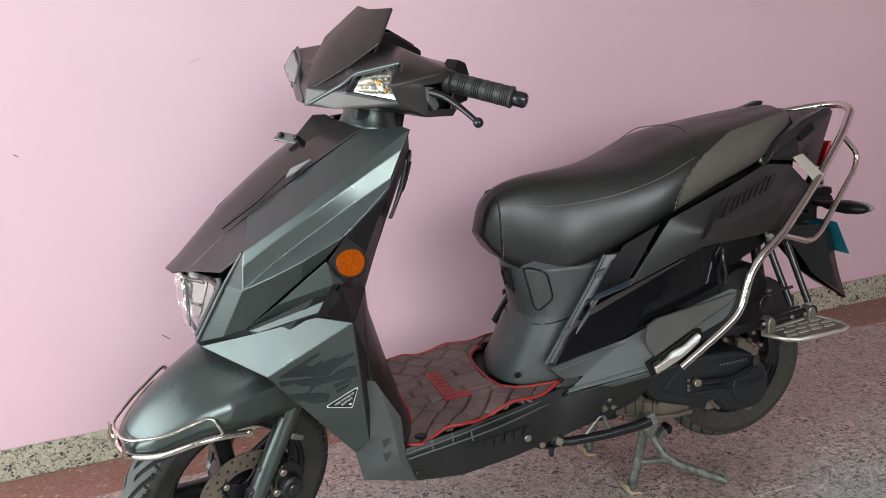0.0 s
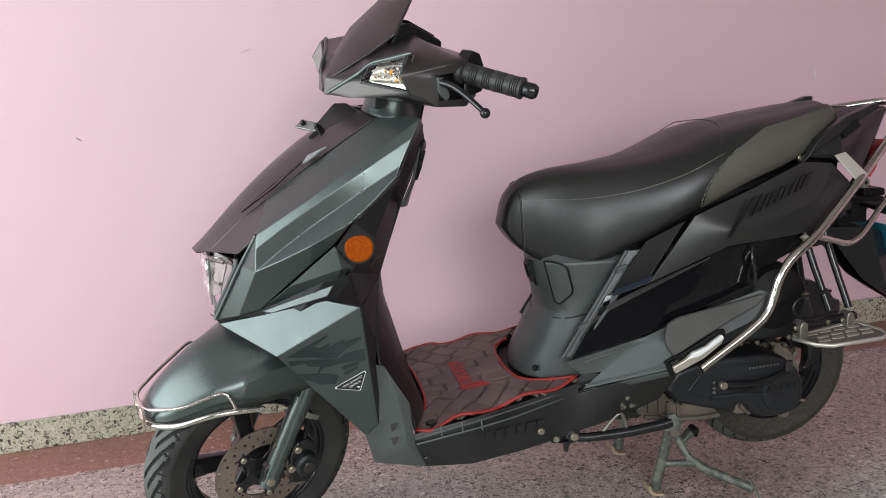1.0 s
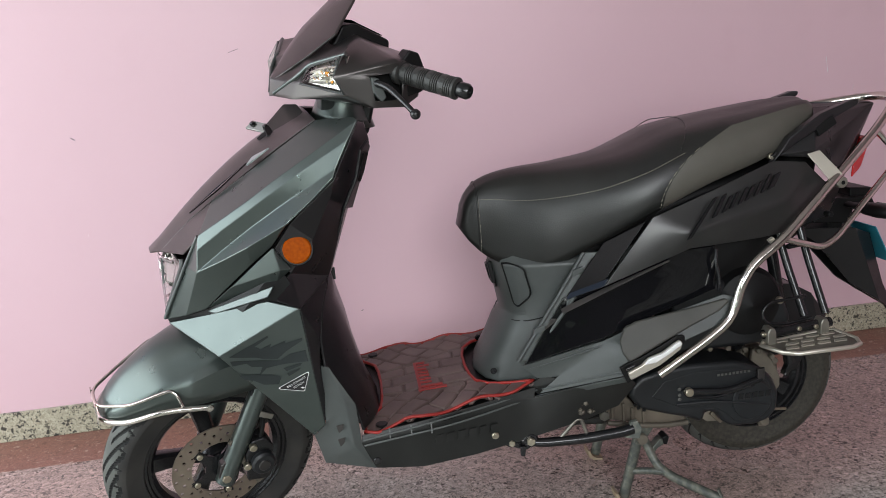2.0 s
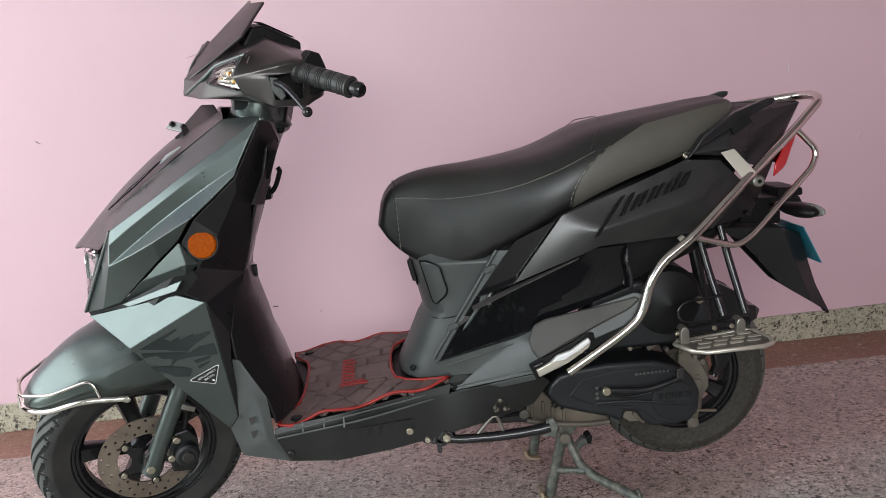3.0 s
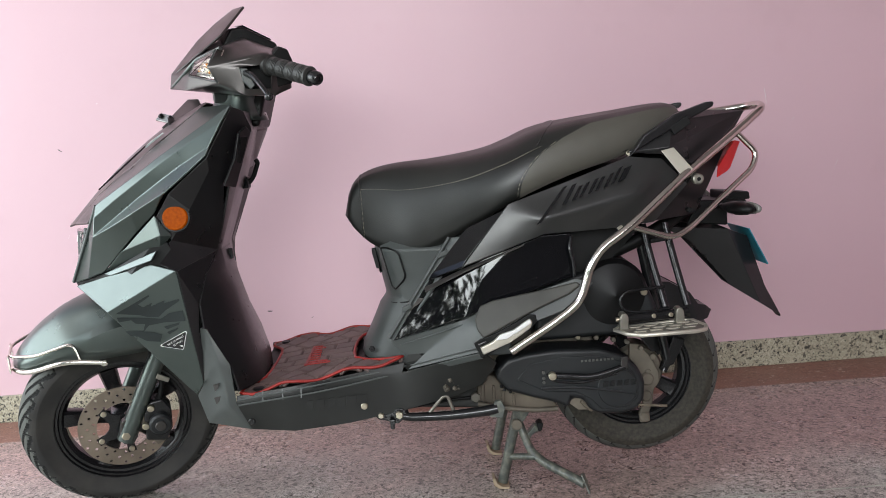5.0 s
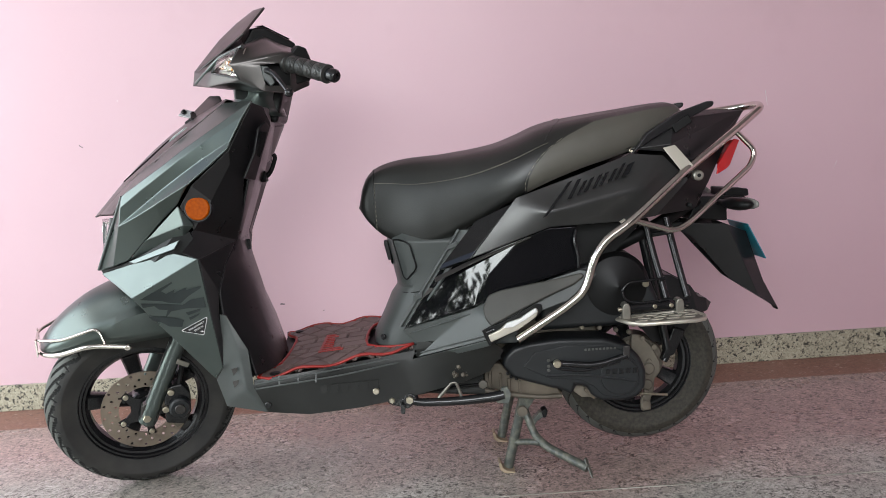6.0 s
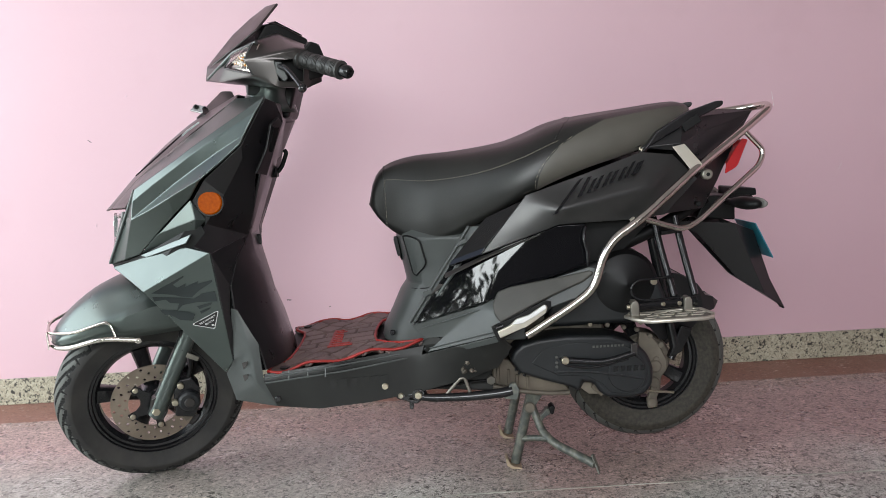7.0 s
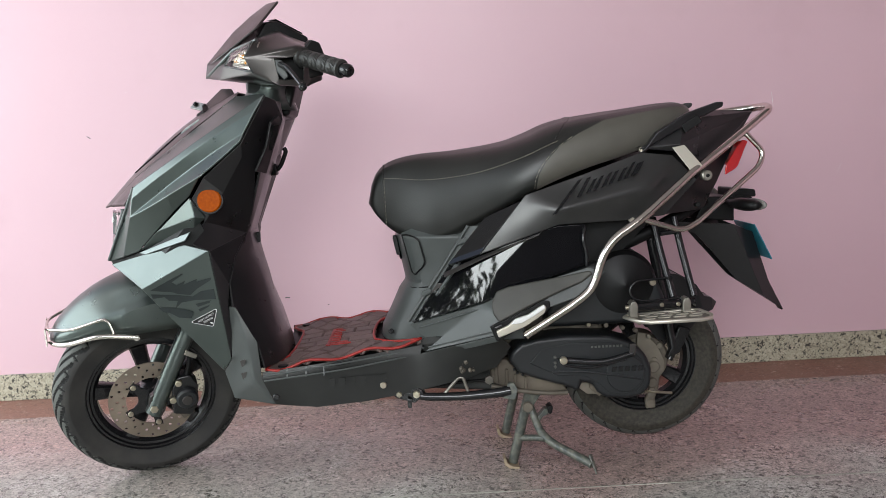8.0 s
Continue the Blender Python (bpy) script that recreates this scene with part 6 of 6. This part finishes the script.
part("return_spring", tube_bm(spring, 0.0014, 5, 0.001), BOLT, scooter, smooth=True)
COVER = [(0.905, 0.300), (0.912, 0.322), (0.935, 0.340), (0.975, 0.350), (1.041, 0.355), (1.150, 0.350), (1.204, 0.332), (1.238, 0.300), (1.253, 0.262), (1.249, 0.220), (1.228, 0.197), (1.194, 0.190), (1.139, 0.194),
         (1.119, 0.210), (1.106, 0.232), (1.081, 0.237), (1.076, 0.222), (1.067, 0.211), (1.057, 0.221), (1.037, 0.230), (0.983, 0.247), (0.929, 0.266)]
engine = part("drive_cover", slab([(x, -0.095, z) for x, z in COVER], (0, -1, 0), 0.098), ENGINE, scooter, "black ribbed drive cover of the engine", bevel=0.012, seg=3)
FACE = [(0.955, 0.292), (0.985, 0.326), (1.060, 0.338), (1.150, 0.334), (1.196, 0.318), (1.226, 0.290), (1.238, 0.258), (1.232, 0.226), (1.214, 0.208), (1.180, 0.202), (1.146, 0.208), (1.124, 0.232), (1.090, 0.252), (1.020, 0.258)]
part("cover_face", slab([(x, -0.190, z) for x, z in FACE], (0, -1, 0), 0.0046), ENGINE, engine, bevel=0.0030, seg=3)
disc_part("clutch_dome", (1.186, -0.196, 0.256), (0, -1, 0), 0.046, 0.004, ENGINE, engine, bevel=0.003, n=40)
tube("cover_crease", [(1.010, -0.197, 0.268), (1.090, -0.1995, 0.266), (1.170, -0.201, 0.252), (1.226, -0.199, 0.240)], 0.003, ENGINE, engine, radius=0.03, n=6)
tube("kick_recess", [(1.024, -0.1985, 0.302), (1.036, -0.1985, 0.284), (1.095, -0.1985, 0.274), (1.135, -0.1985, 0.279), (1.190, -0.1985, 0.292)], 0.0032, SATIN, engine, radius=0.02, n=6)
tube("kick_boss", [(1.032, -0.200, 0.298), (1.120, -0.203, 0.288), (1.150, -0.203, 0.292), (1.205, -0.200, 0.306)], 0.0078, SATIN, engine, radius=0.03, n=8)
disc_part("kick_bolt", (1.036, -0.200, 0.298), (0, -1, 0), 0.0095, 0.012, BOLT, engine, n=14)
part("kick_pad", slab([(1.194, -0.199, 0.302), (1.210, -0.199, 0.302), (1.212, -0.199, 0.332), (1.196, -0.199, 0.330)], (0, -1, 0), 0.008), DARK_PAINT, engine, bevel=0.002)
for k in range(9):
    part("cover_mark", slab([(1.104 + 0.0088 * k, -0.1995, 0.3235), (1.109 + 0.0088 * k, -0.1995, 0.3235), (1.109 + 0.0088 * k, -0.1995, 0.3285), (1.104 + 0.0088 * k, -0.1995, 0.3285)], (0, -1, 0), 0.0012), DUSTY, engine)
for k in range(5):
    part("cover_mark", slab([(1.152 + 0.016 * k, -0.1995, 0.262), (1.163 + 0.016 * k, -0.1995, 0.262), (1.165 + 0.016 * k, -0.1995, 0.275), (1.154 + 0.016 * k, -0.1995, 0.275)], (0, -1, 0), 0.0018), SATIN, engine)
for z in (0.282, 0.292, 0.306):
    disc_part("cover_stud", (1.016, -0.200, z), (0, -1, 0), 0.004, 0.004, DUSTY, engine, n=8)
for x, z in ((1.107, 0.372), (1.150, 0.368), (1.190, 0.360), (1.222, 0.352), (1.232, 0.370), (1.254, 0.335)):
    disc_part("case_bolt", (x, -0.150, z), (0, -1, 0), 0.0058, 0.012, BOLT if x in (1.107, 1.232) else DIRTY_ALLOY, engine, n=10)
part("crankcase", slab([(0.84, -0.10, 0.262), (0.90, -0.10, 0.235), (1.00, -0.10, 0.222), (1.10, -0.10, 0.235), (1.16, -0.10, 0.30), (1.15, -0.10, 0.385), (0.92, -0.10, 0.395), (0.84, -0.10, 0.36)], (0, 1, 0), 0.20), DIRTY_ALLOY, scooter, "dirty cast aluminium crankcase", bevel=0.01)
part("engine_underside", slab([(0.600, -0.120, 0.300), (0.600, -0.120, 0.235), (0.735, -0.120, 0.217), (0.868, -0.120, 0.205), (0.905, -0.120, 0.224), (0.900, -0.120, 0.300)], (0, 1, 0), 0.22), SKIRT_BLACK, scooter, "dirty dark underside of the engine", bevel=0.008)
part("cylinder_head", slab([(0.70, -0.075, 0.27), (0.84, -0.085, 0.255), (0.86, -0.085, 0.35), (0.71, -0.075, 0.345)], (0, 1, 0), 0.15), DIRTY_ALLOY, scooter, bevel=0.006)
for k in range(5):
    part("case_fin", box_bm(0.850 + 0.02 * k, 0.857 + 0.02 * k, -0.115, -0.09, 0.245, 0.29), DIRTY_ALLOY, scooter)
flange = part("case_flange", slab([(x, -0.158, z) for x, z in ((0.862, 0.270), (0.884, 0.300), (0.905, 0.294), (0.929, 0.264), (0.985, 0.246), (1.040, 0.228), (1.052, 0.208), (0.985, 0.205), (0.905, 0.224), (0.864, 0.236))], (0, 1, 0), 0.06), CASTING, scooter, "oil-stained bare casting under the drive cover", bevel=0.005)
for x0, x1, z0, z1 in ((0.872, 0.880, 0.236, 0.284), (0.898, 0.905, 0.226, 0.272), (0.918, 0.926, 0.222, 0.258), (0.944, 0.951, 0.216, 0.250)):
    part("flange_rib", box_bm(x0, x1, -0.164, -0.156, z0, z1), CASTING, flange, bevel=0.002)
tube("drain_pipe", [(0.862, -0.165, 0.232), (0.930, -0.168, 0.217), (1.00, -0.166, 0.206), (1.050, -0.160, 0.204)], 0.006, DIRTY_ALLOY, flange, radius=0.02, n=8)
disc_part("drain_bolt", (0.858, -0.150, 0.246), (0, -1, 0), 0.012, 0.012, ALLOY, flange, n=6)
for x, z in ((0.925, 0.270), (0.938, 0.264), (0.918, 0.278)):
    disc_part("flange_bolt", (x, -0.190, z), (0, -1, 0), 0.004, 0.004, BLACK, engine, n=8)
part("case_window", slab([(1.112, -0.163, 0.226), (1.124, -0.163, 0.208), (1.136, -0.163, 0.196), (1.128, -0.163, 0.190), (1.104, -0.163, 0.214)], (0, 1, 0), 0.03), CASTING, scooter, bevel=0.002)
part("case_gasket", slab([(1.06, -0.155, 0.228), (1.10, -0.155, 0.226), (1.13, -0.155, 0.21), (1.16, -0.155, 0.205), (1.16, -0.155, 0.192), (1.10, -0.155, 0.195)], (0, 1, 0), 0.03), DIRTY_ALLOY, scooter, bevel=0.002)
filter_box = part("air_filter_box", revolve_bm([(0.0001, -0.185), (0.055, -0.172), (0.072, -0.166), (0.082, -0.150), (0.084, -0.05), (0.0001, -0.05)], 40, (1.195, 0, 0.470), closed=False), BLACK, scooter, "black rounded air filter box", smooth=True)
sharp_caps(filter_box, 30)
part("filter_body", slab([(1.00, -0.165, 0.37), (1.26, -0.165, 0.37), (1.30, -0.165, 0.42), (1.27, -0.165, 0.50), (1.13, -0.165, 0.53), (1.02, -0.165, 0.50)], (0, 1, 0), 0.10), ENGINE, scooter, "black air filter body", bevel=0.015, seg=3)
disc_part("filter_bolt", (1.262, -0.166, 0.472), (0, -1, 0), 0.008, 0.014, BOLT, scooter, n=10)
HUG = [(1.200, -0.078, 0.470), (1.250, -0.080, 0.369), (1.296, -0.075, 0.480), (1.353, -0.072, 0.471), (1.403, -0.066, 0.441), (1.424, -0.062, 0.410), (1.446, -0.052, 0.403), (1.467, -0.030, 0.386), (1.450, -0.050, 0.369), (1.421, -0.066, 0.365), (1.387, -0.076, 0.331), (1.350, -0.082, 0.304), (1.299, -0.084, 0.304)]
panel("hugger", HUG, [(0, 1, 2), (1, 12, 11, 10, 9, 4, 3, 2), (4, 9, 8, 6, 5), (6, 8, 7)], CHEEK_BLACK, scooter, "black rear wheel hugger", bevel=0.004)
ridge = [(1.20, 0.470, 0.078), (1.296, 0.480, 0.075), (1.353, 0.471, 0.072), (1.403, 0.441, 0.066), (1.424, 0.410, 0.062), (1.446, 0.403, 0.052), (1.467, 0.386, 0.030)]
part("hugger_top", cage([(x, -w, z) for x, z, w in ridge] + [(x, w - 0.03, z) for x, z, w in ridge], [(k, k + 1, k + 8, k + 7) for k in range(6)], (0, 0, 1)), CHEEK_BLACK, scooter, solid=0.004, bevel=0.003)
tube("shock_absorber", [(1.33, -0.10, 0.29), (1.30, -0.105, 0.45), (1.27, -0.105, 0.62)], 0.013, SATIN, scooter, "black rear shock absorber")
part("shock_lower", slab([(1.310, -0.09, 0.262), (1.345, -0.09, 0.275), (1.375, -0.09, 0.335), (1.345, -0.09, 0.345)], (0, -1, 0), 0.02), SATIN, scooter, bevel=0.004)
tube("breather_hose", [(1.092, -0.226, 0.618), (1.085, -0.236, 0.595), (1.094, -0.236, 0.560), (1.094, -0.232, 0.530)], 0.0042, SATIN, scooter, "thin glossy black breather hose", radius=0.02)
tube("swing_frame", [(0.90, -0.12, 0.46), (1.10, -0.125, 0.52), (1.30, -0.12, 0.60), (1.42, -0.08, 0.66)], 0.016, BLACK, scooter, "black frame tube", radius=0.05)
tube("swing_frame", [(0.90, 0.12, 0.46), (1.10, 0.125, 0.52), (1.30, 0.12, 0.60), (1.42, 0.08, 0.66)], 0.016, BLACK, scooter, "black frame tube", radius=0.05)
part("inner_shield", slab([(1.02, -0.150, 0.66), (1.02, -0.150, 0.50), (1.19, -0.150, 0.545), (1.262, -0.150, 0.618), (1.285, -0.150, 0.66)], (0, 1, 0), 0.26), BLACK, scooter, "black inner shield under the tail")
part("luggage_tub", slab([(0.82, -0.14, 0.42), (1.02, -0.14, 0.47), (1.10, -0.14, 0.55), (1.36, -0.14, 0.66), (1.38, -0.13, 0.80), (1.10, -0.14, 0.74), (0.90, -0.14, 0.68), (0.82, -0.14, 0.65)], (0, 1, 0), 0.28), BLACK, scooter, "black under-seat tub", bevel=0.02)

# -- stands --
stand = tube("centre_stand", [(0.965, -0.115, 0.215), (0.945, -0.112, 0.14), (0.912, -0.110, 0.012)], 0.0125, STAND, scooter, "worn painted centre stand", radius=0.02, n=12)
tube("stand_leg", [(0.965, 0.115, 0.215), (0.945, 0.112, 0.14), (0.912, 0.110, 0.012)], 0.0125, STAND, stand, radius=0.02, n=12)
tube("stand_bridge", [(0.958, -0.115, 0.195), (0.958, 0.115, 0.195)], 0.012, STAND, stand)
tube("stand_pedal", [(0.958, -0.116, 0.170), (0.967, -0.122, 0.140), (0.981, -0.145, 0.099), (1.008, -0.170, 0.078), (1.081, -0.230, 0.052), (1.092, -0.240, 0.047)], lambda s: 0.0095 + 0.0015 * s, STAND, stand, radius=0.04, n=12)
tube("stand_brace", [(0.930, -0.113, 0.075), (0.958, -0.135, 0.084), (0.990, -0.158, 0.088)], 0.008, STAND, stand, radius=0.02)
part("pedal_tip", slab([(1.083, -0.236, 0.070), (1.090, -0.226, 0.070), (1.100, -0.240, 0.034), (1.096, -0.256, 0.030)], (0.7, -0.6, 0), 0.005), STAND, stand, bevel=0.001)
part("stand_bracket", slab([(x, -0.128, z) for x, z in ((0.946, 0.209), (0.978, 0.207), (0.988, 0.192), (0.968, 0.164), (0.958, 0.142), (0.938, 0.150), (0.946, 0.180))], (0, 1, 0), 0.010), STAND, stand, bevel=0.002)
disc_part("stand_pivot", (0.953, -0.128, 0.163), (0, -1, 0), 0.013, 0.010, DIRTY_ALLOY, stand, n=16)
part("stop_tab", slab([(0.970, -0.132, 0.130), (0.984, -0.132, 0.144), (0.996, -0.132, 0.157), (1.004, -0.132, 0.154), (1.006, -0.132, 0.142), (0.989, -0.132, 0.133), (0.980, -0.132, 0.117)], (0, 1, 0), 0.024), STAND, stand, bevel=0.003)
part("stop_rubber", slab([(1.000, -0.136, 0.160), (1.010, -0.136, 0.166), (1.017, -0.136, 0.160), (1.012, -0.136, 0.142), (1.004, -0.136, 0.142)], (0, 1, 0), 0.030), BLACK, stand, bevel=0.003)
for side in (-1, 1):
    y = 0.110 * side
    ring = [(0.886, 0.030), (0.889, 0.012), (0.902, 0.002), (0.925, 0.0005), (0.928, 0.004), (0.908, 0.008), (0.897, 0.016), (0.893, 0.030)]
    part("stand_foot", slab([(x, y - 0.020, z) for x, z in ring], (0, 1, 0), 0.040), RUST, stand, "rusty curved stand foot", bevel=0.001)
side_stand = tube("side_stand", [(0.660, -0.190, 0.232), (0.700, -0.196, 0.222), (0.800, -0.205, 0.222), (0.880, -0.208, 0.228), (0.905, -0.208, 0.232)], lambda s: 0.009 + 0.004 * s, SATIN, scooter, "black folded side stand", radius=0.04, n=12)
part("side_stand_foot", slab([(0.885, -0.214, 0.214), (0.915, -0.222, 0.212), (0.922, -0.222, 0.236), (0.914, -0.214, 0.252), (0.900, -0.214, 0.250)], (0, 1, 0), 0.012), STAND, side_stand, bevel=0.002)
part("side_stand_mount", slab([(0.618, -0.176, 0.260), (0.690, -0.176, 0.262), (0.700, -0.176, 0.225), (0.672, -0.176, 0.205), (0.624, -0.176, 0.222)], (0, -1, 0), 0.012), SATIN, side_stand, bevel=0.003)
for x, z, r in ((0.636, 0.234, 0.012), (0.678, 0.232, 0.016)):
    disc_part("mount_collar", (x, -0.188, z), (0, -1, 0), r, 0.012, SATIN, side_stand, n=20)
    disc_part("mount_nut", (x, -0.200, z), (0, -1, 0), r * 0.6, 0.008, BOLT, side_stand, n=6)
part("mount_hook", slab([(0.655, -0.19, 0.222), (0.668, -0.19, 0.220), (0.664, -0.19, 0.196), (0.655, -0.19, 0.198)], (0, -1, 0), 0.01), SATIN, side_stand, bevel=0.002)
tube("stand_spring_wire", [(0.740, -0.196, 0.222), (0.782, -0.200, 0.268), (0.792, -0.200, 0.268), (0.806, -0.200, 0.224)], 0.0042, ALLOY, side_stand, radius=0.01)
tube("cable", [(0.70, -0.17, 0.238), (0.80, -0.15, 0.242), (0.92, -0.13, 0.240)], 0.004, BLACK, scooter)
clump = bmesh.new()
random.seed(12)
for k in range(16):
    at = Vector((0.804 + random.uniform(-0.015, 0.015), -0.2085 + random.uniform(-0.004, 0.002), 0.301 + random.uniform(-0.019, 0.019)))
    bmesh.ops.create_icosphere(clump, subdivisions=1, radius=random.uniform(0.003, 0.0075), matrix=Matrix.Translation(at))
part("dirt_clump", clump, DIRTY_ALLOY, scooter, "dried mud on the skirt")

# ---- the foot mat ----
mat_thing = tagged(root("floor_mat", (0.5, 0, 0.335)), "dark quilted vinyl foot mat with red piping", "floor mat")


def mat_z(x, y):
    wave = (0.006 if y < 0 else 0.009) * math.sin(x * 46 + (0.4 if y < 0 else 1.5)) * min(1.0, abs(y) / 0.21) ** 3
    return 0.3135 + (x - 0.325) * 0.112 + 0.044 * (y + 0.226) + wave


edge = [(0.327, -0.230), (0.352, -0.234), (0.385, -0.222), (0.412, -0.217), (0.446, -0.228), (0.480, -0.220), (0.515, -0.210), (0.55, -0.209), (0.60, -0.206), (0.65, -0.199), (0.695, -0.184), (0.650, -0.158), (0.605, -0.142), (0.580, -0.115), (0.572, -0.07), (0.570, -0.018)]
front = [(0.372, -0.018), (0.370, -0.09), (0.364, -0.132), (0.345, -0.165), (0.330, -0.195)]
outline = edge + [(x, -0.036 - y) for x, y in edge[-2::-1]] + [(x, -0.036 - y) for x, y in front[::-1]] + front[1:]


def inside(x, y, poly):
    hit = False
    for (x1, y1), (x2, y2) in zip(poly, poly[1:] + poly[:1]):
        if (y1 > y) != (y2 > y) and x < (x2 - x1) * (y - y1) / (y2 - y1) + x1:
            hit = not hit
    return hit


def quilt(x, y):
    """Depth of the sewn lines: brick rows in the middle, slanting cells towards the sides."""
    side = abs(y + 0.018) - 0.075 - 0.22 * (x - 0.45)
    if side < 0:
        tall, wide = 0.044, 0.086
        v = (y + 0.05 * (x - 0.45) + 0.003 * math.sin(x * 34 + 1)) / tall
        row = math.floor(v)
        u = x / wide + 0.5 * (row % 2) + 0.12 * math.sin(row * 2.1)
    else:
        tall, wide = 0.046, 0.062
        turn = 0.86 if y < 0 else -0.86
        p, q = x * math.cos(turn) + y * math.sin(turn), y * math.cos(turn) - x * math.sin(turn)
        v = (q + 0.003 * math.sin(p * 40)) / tall
        row = math.floor(v)
        u = p / wide + 0.22 * (row % 2)
    a, b = v - row, u - math.floor(u)
    d = min(min(a, 1 - a) * tall, min(b, 1 - b) * wide, abs(side))
    return -0.0075 * math.exp(-(d / 0.0023) ** 2)


bm = bmesh.new()
STEP = 0.0021
nodes = {}
nx, ny = int(0.375 / STEP), int(0.456 / STEP)
for i in range(nx):
    for j in range(ny):
        x, y = 0.325 + (i + 0.5) * STEP, -0.228 + (j + 0.5) * STEP
        if not inside(x, y, outline):
            continue
        quad = []
        for di, dj in ((0, 0), (1, 0), (1, 1), (0, 1)):
            key = (i + di, j + dj)
            if key not in nodes:
                px, py = 0.325 + key[0] * STEP, -0.228 + key[1] * STEP
                nodes[key] = bm.verts.new((px - 0.5, py, mat_z(px, py) + 0.006 + quilt(px, py) - 0.335))
            quad.append(nodes[key])
        bm.faces.new(quad)
part("mat_sheet", bm, MAT, mat_thing, "dark brown quilted vinyl sheet", smooth=True, solid=0.006)
dense = []
for (x1, y1), (x2, y2) in zip(outline, outline[1:] + outline[:1]):
    n = max(2, int(math.hypot(x2 - x1, y2 - y1) / 0.008))
    dense += [Vector((x1 + (x2 - x1) * k / n - 0.5, y1 + (y2 - y1) * k / n, mat_z(x1 + (x2 - x1) * k / n, y1 + (y2 - y1) * k / n) + 0.005 - 0.335)) for k in range(n)]
part("red_piping", tube_bm(dense, 0.0036, 8, closed=True), RED, mat_thing, "red piped edge", smooth=True)
for y, x, w, h in ((-0.104, 0.452, 0.064, 0.010), (-0.088, 0.456, 0.052, 0.008), (-0.066, 0.460, 0.026, 0.008), (-0.048, 0.458, 0.028, 0.008), (-0.028, 0.458, 0.026, 0.008), (-0.010, 0.456, 0.028, 0.008), (0.008, 0.456, 0.026, 0.008), (0.026, 0.456, 0.034, 0.008), (0.044, 0.455, 0.026, 0.008)):
    part("mat_mark", slab([(px - 0.5, py, mat_z(px, py) + 0.0055 - 0.335) for px, py in ((x, y), (x + w, y - 0.006), (x + w, y - 0.006 + h), (x, y + h))], (0, 0, 1), 0.0025), RED, mat_thing)
part("mat_mark", slab([(px - 0.5, py, mat_z(px, py) + 0.0055 - 0.335) for px, py in ((0.454, -0.106), (0.460, -0.106), (0.460, 0.052), (0.454, 0.052))], (0, 0, 1), 0.0025), RED, mat_thing)
for y in (-0.204, 0.168):
    disc_part("mat_stud", (0.362 - 0.5, y, mat_z(0.362, y) + 0.004 - 0.335), (0, 0, 1), 0.013, 0.005, BLACK, mat_thing, n=20)

# ---- marks on the wall and floor ----
wall = bpy.data.objects["wall_north"]
for x, z, dx, dz, w, pale in ((1.927, 0.952, 0.006, -0.048, 0.0014, 1), (2.172, 0.695, -0.012, -0.026, 0.002, 1), (0.040, 1.124, 0.030, 0.009, 0.001, 0), (-0.447, 0.919, 0.012, -0.008, 0.0022, 0), (-0.150, 0.350, 0.020, -0.016, 0.0022, 0), (0.195, 0.319, 0.016, -0.001, 0.003, 0),
                             (0.344, 0.286, 0.006, 0.002, 0.002, 0), (0.98, 0.985, 0.003, 0.008, 0.001, 1), (-0.45, 0.62, 0.004, 0.010, 0.001, 1), (-0.30, 1.06, 0.003, 0.003, 0.002, 1), (2.02, 0.84, 0.006, 0.014, 0.001, 1), (0.30, 0.62, 0.003, 0.01, 0.001, 1)):
    y = WALL_Y - 0.0005
    part("scuff_mark", slab([(x, y, z), (x + dx, y, z + dz), (x + dx + w * 0.4, y, z + dz + w), (x + w * 0.3, y, z + w * 1.2)], (0, -1, 0), 0.0012), WHITE_INK if pale else DUSTY, wall)
part("divider_strip", box_bm(-2.6, 4.5, -0.262, -0.2595, -0.002, 0.0012), STRIP, bpy.data.objects["floor"])
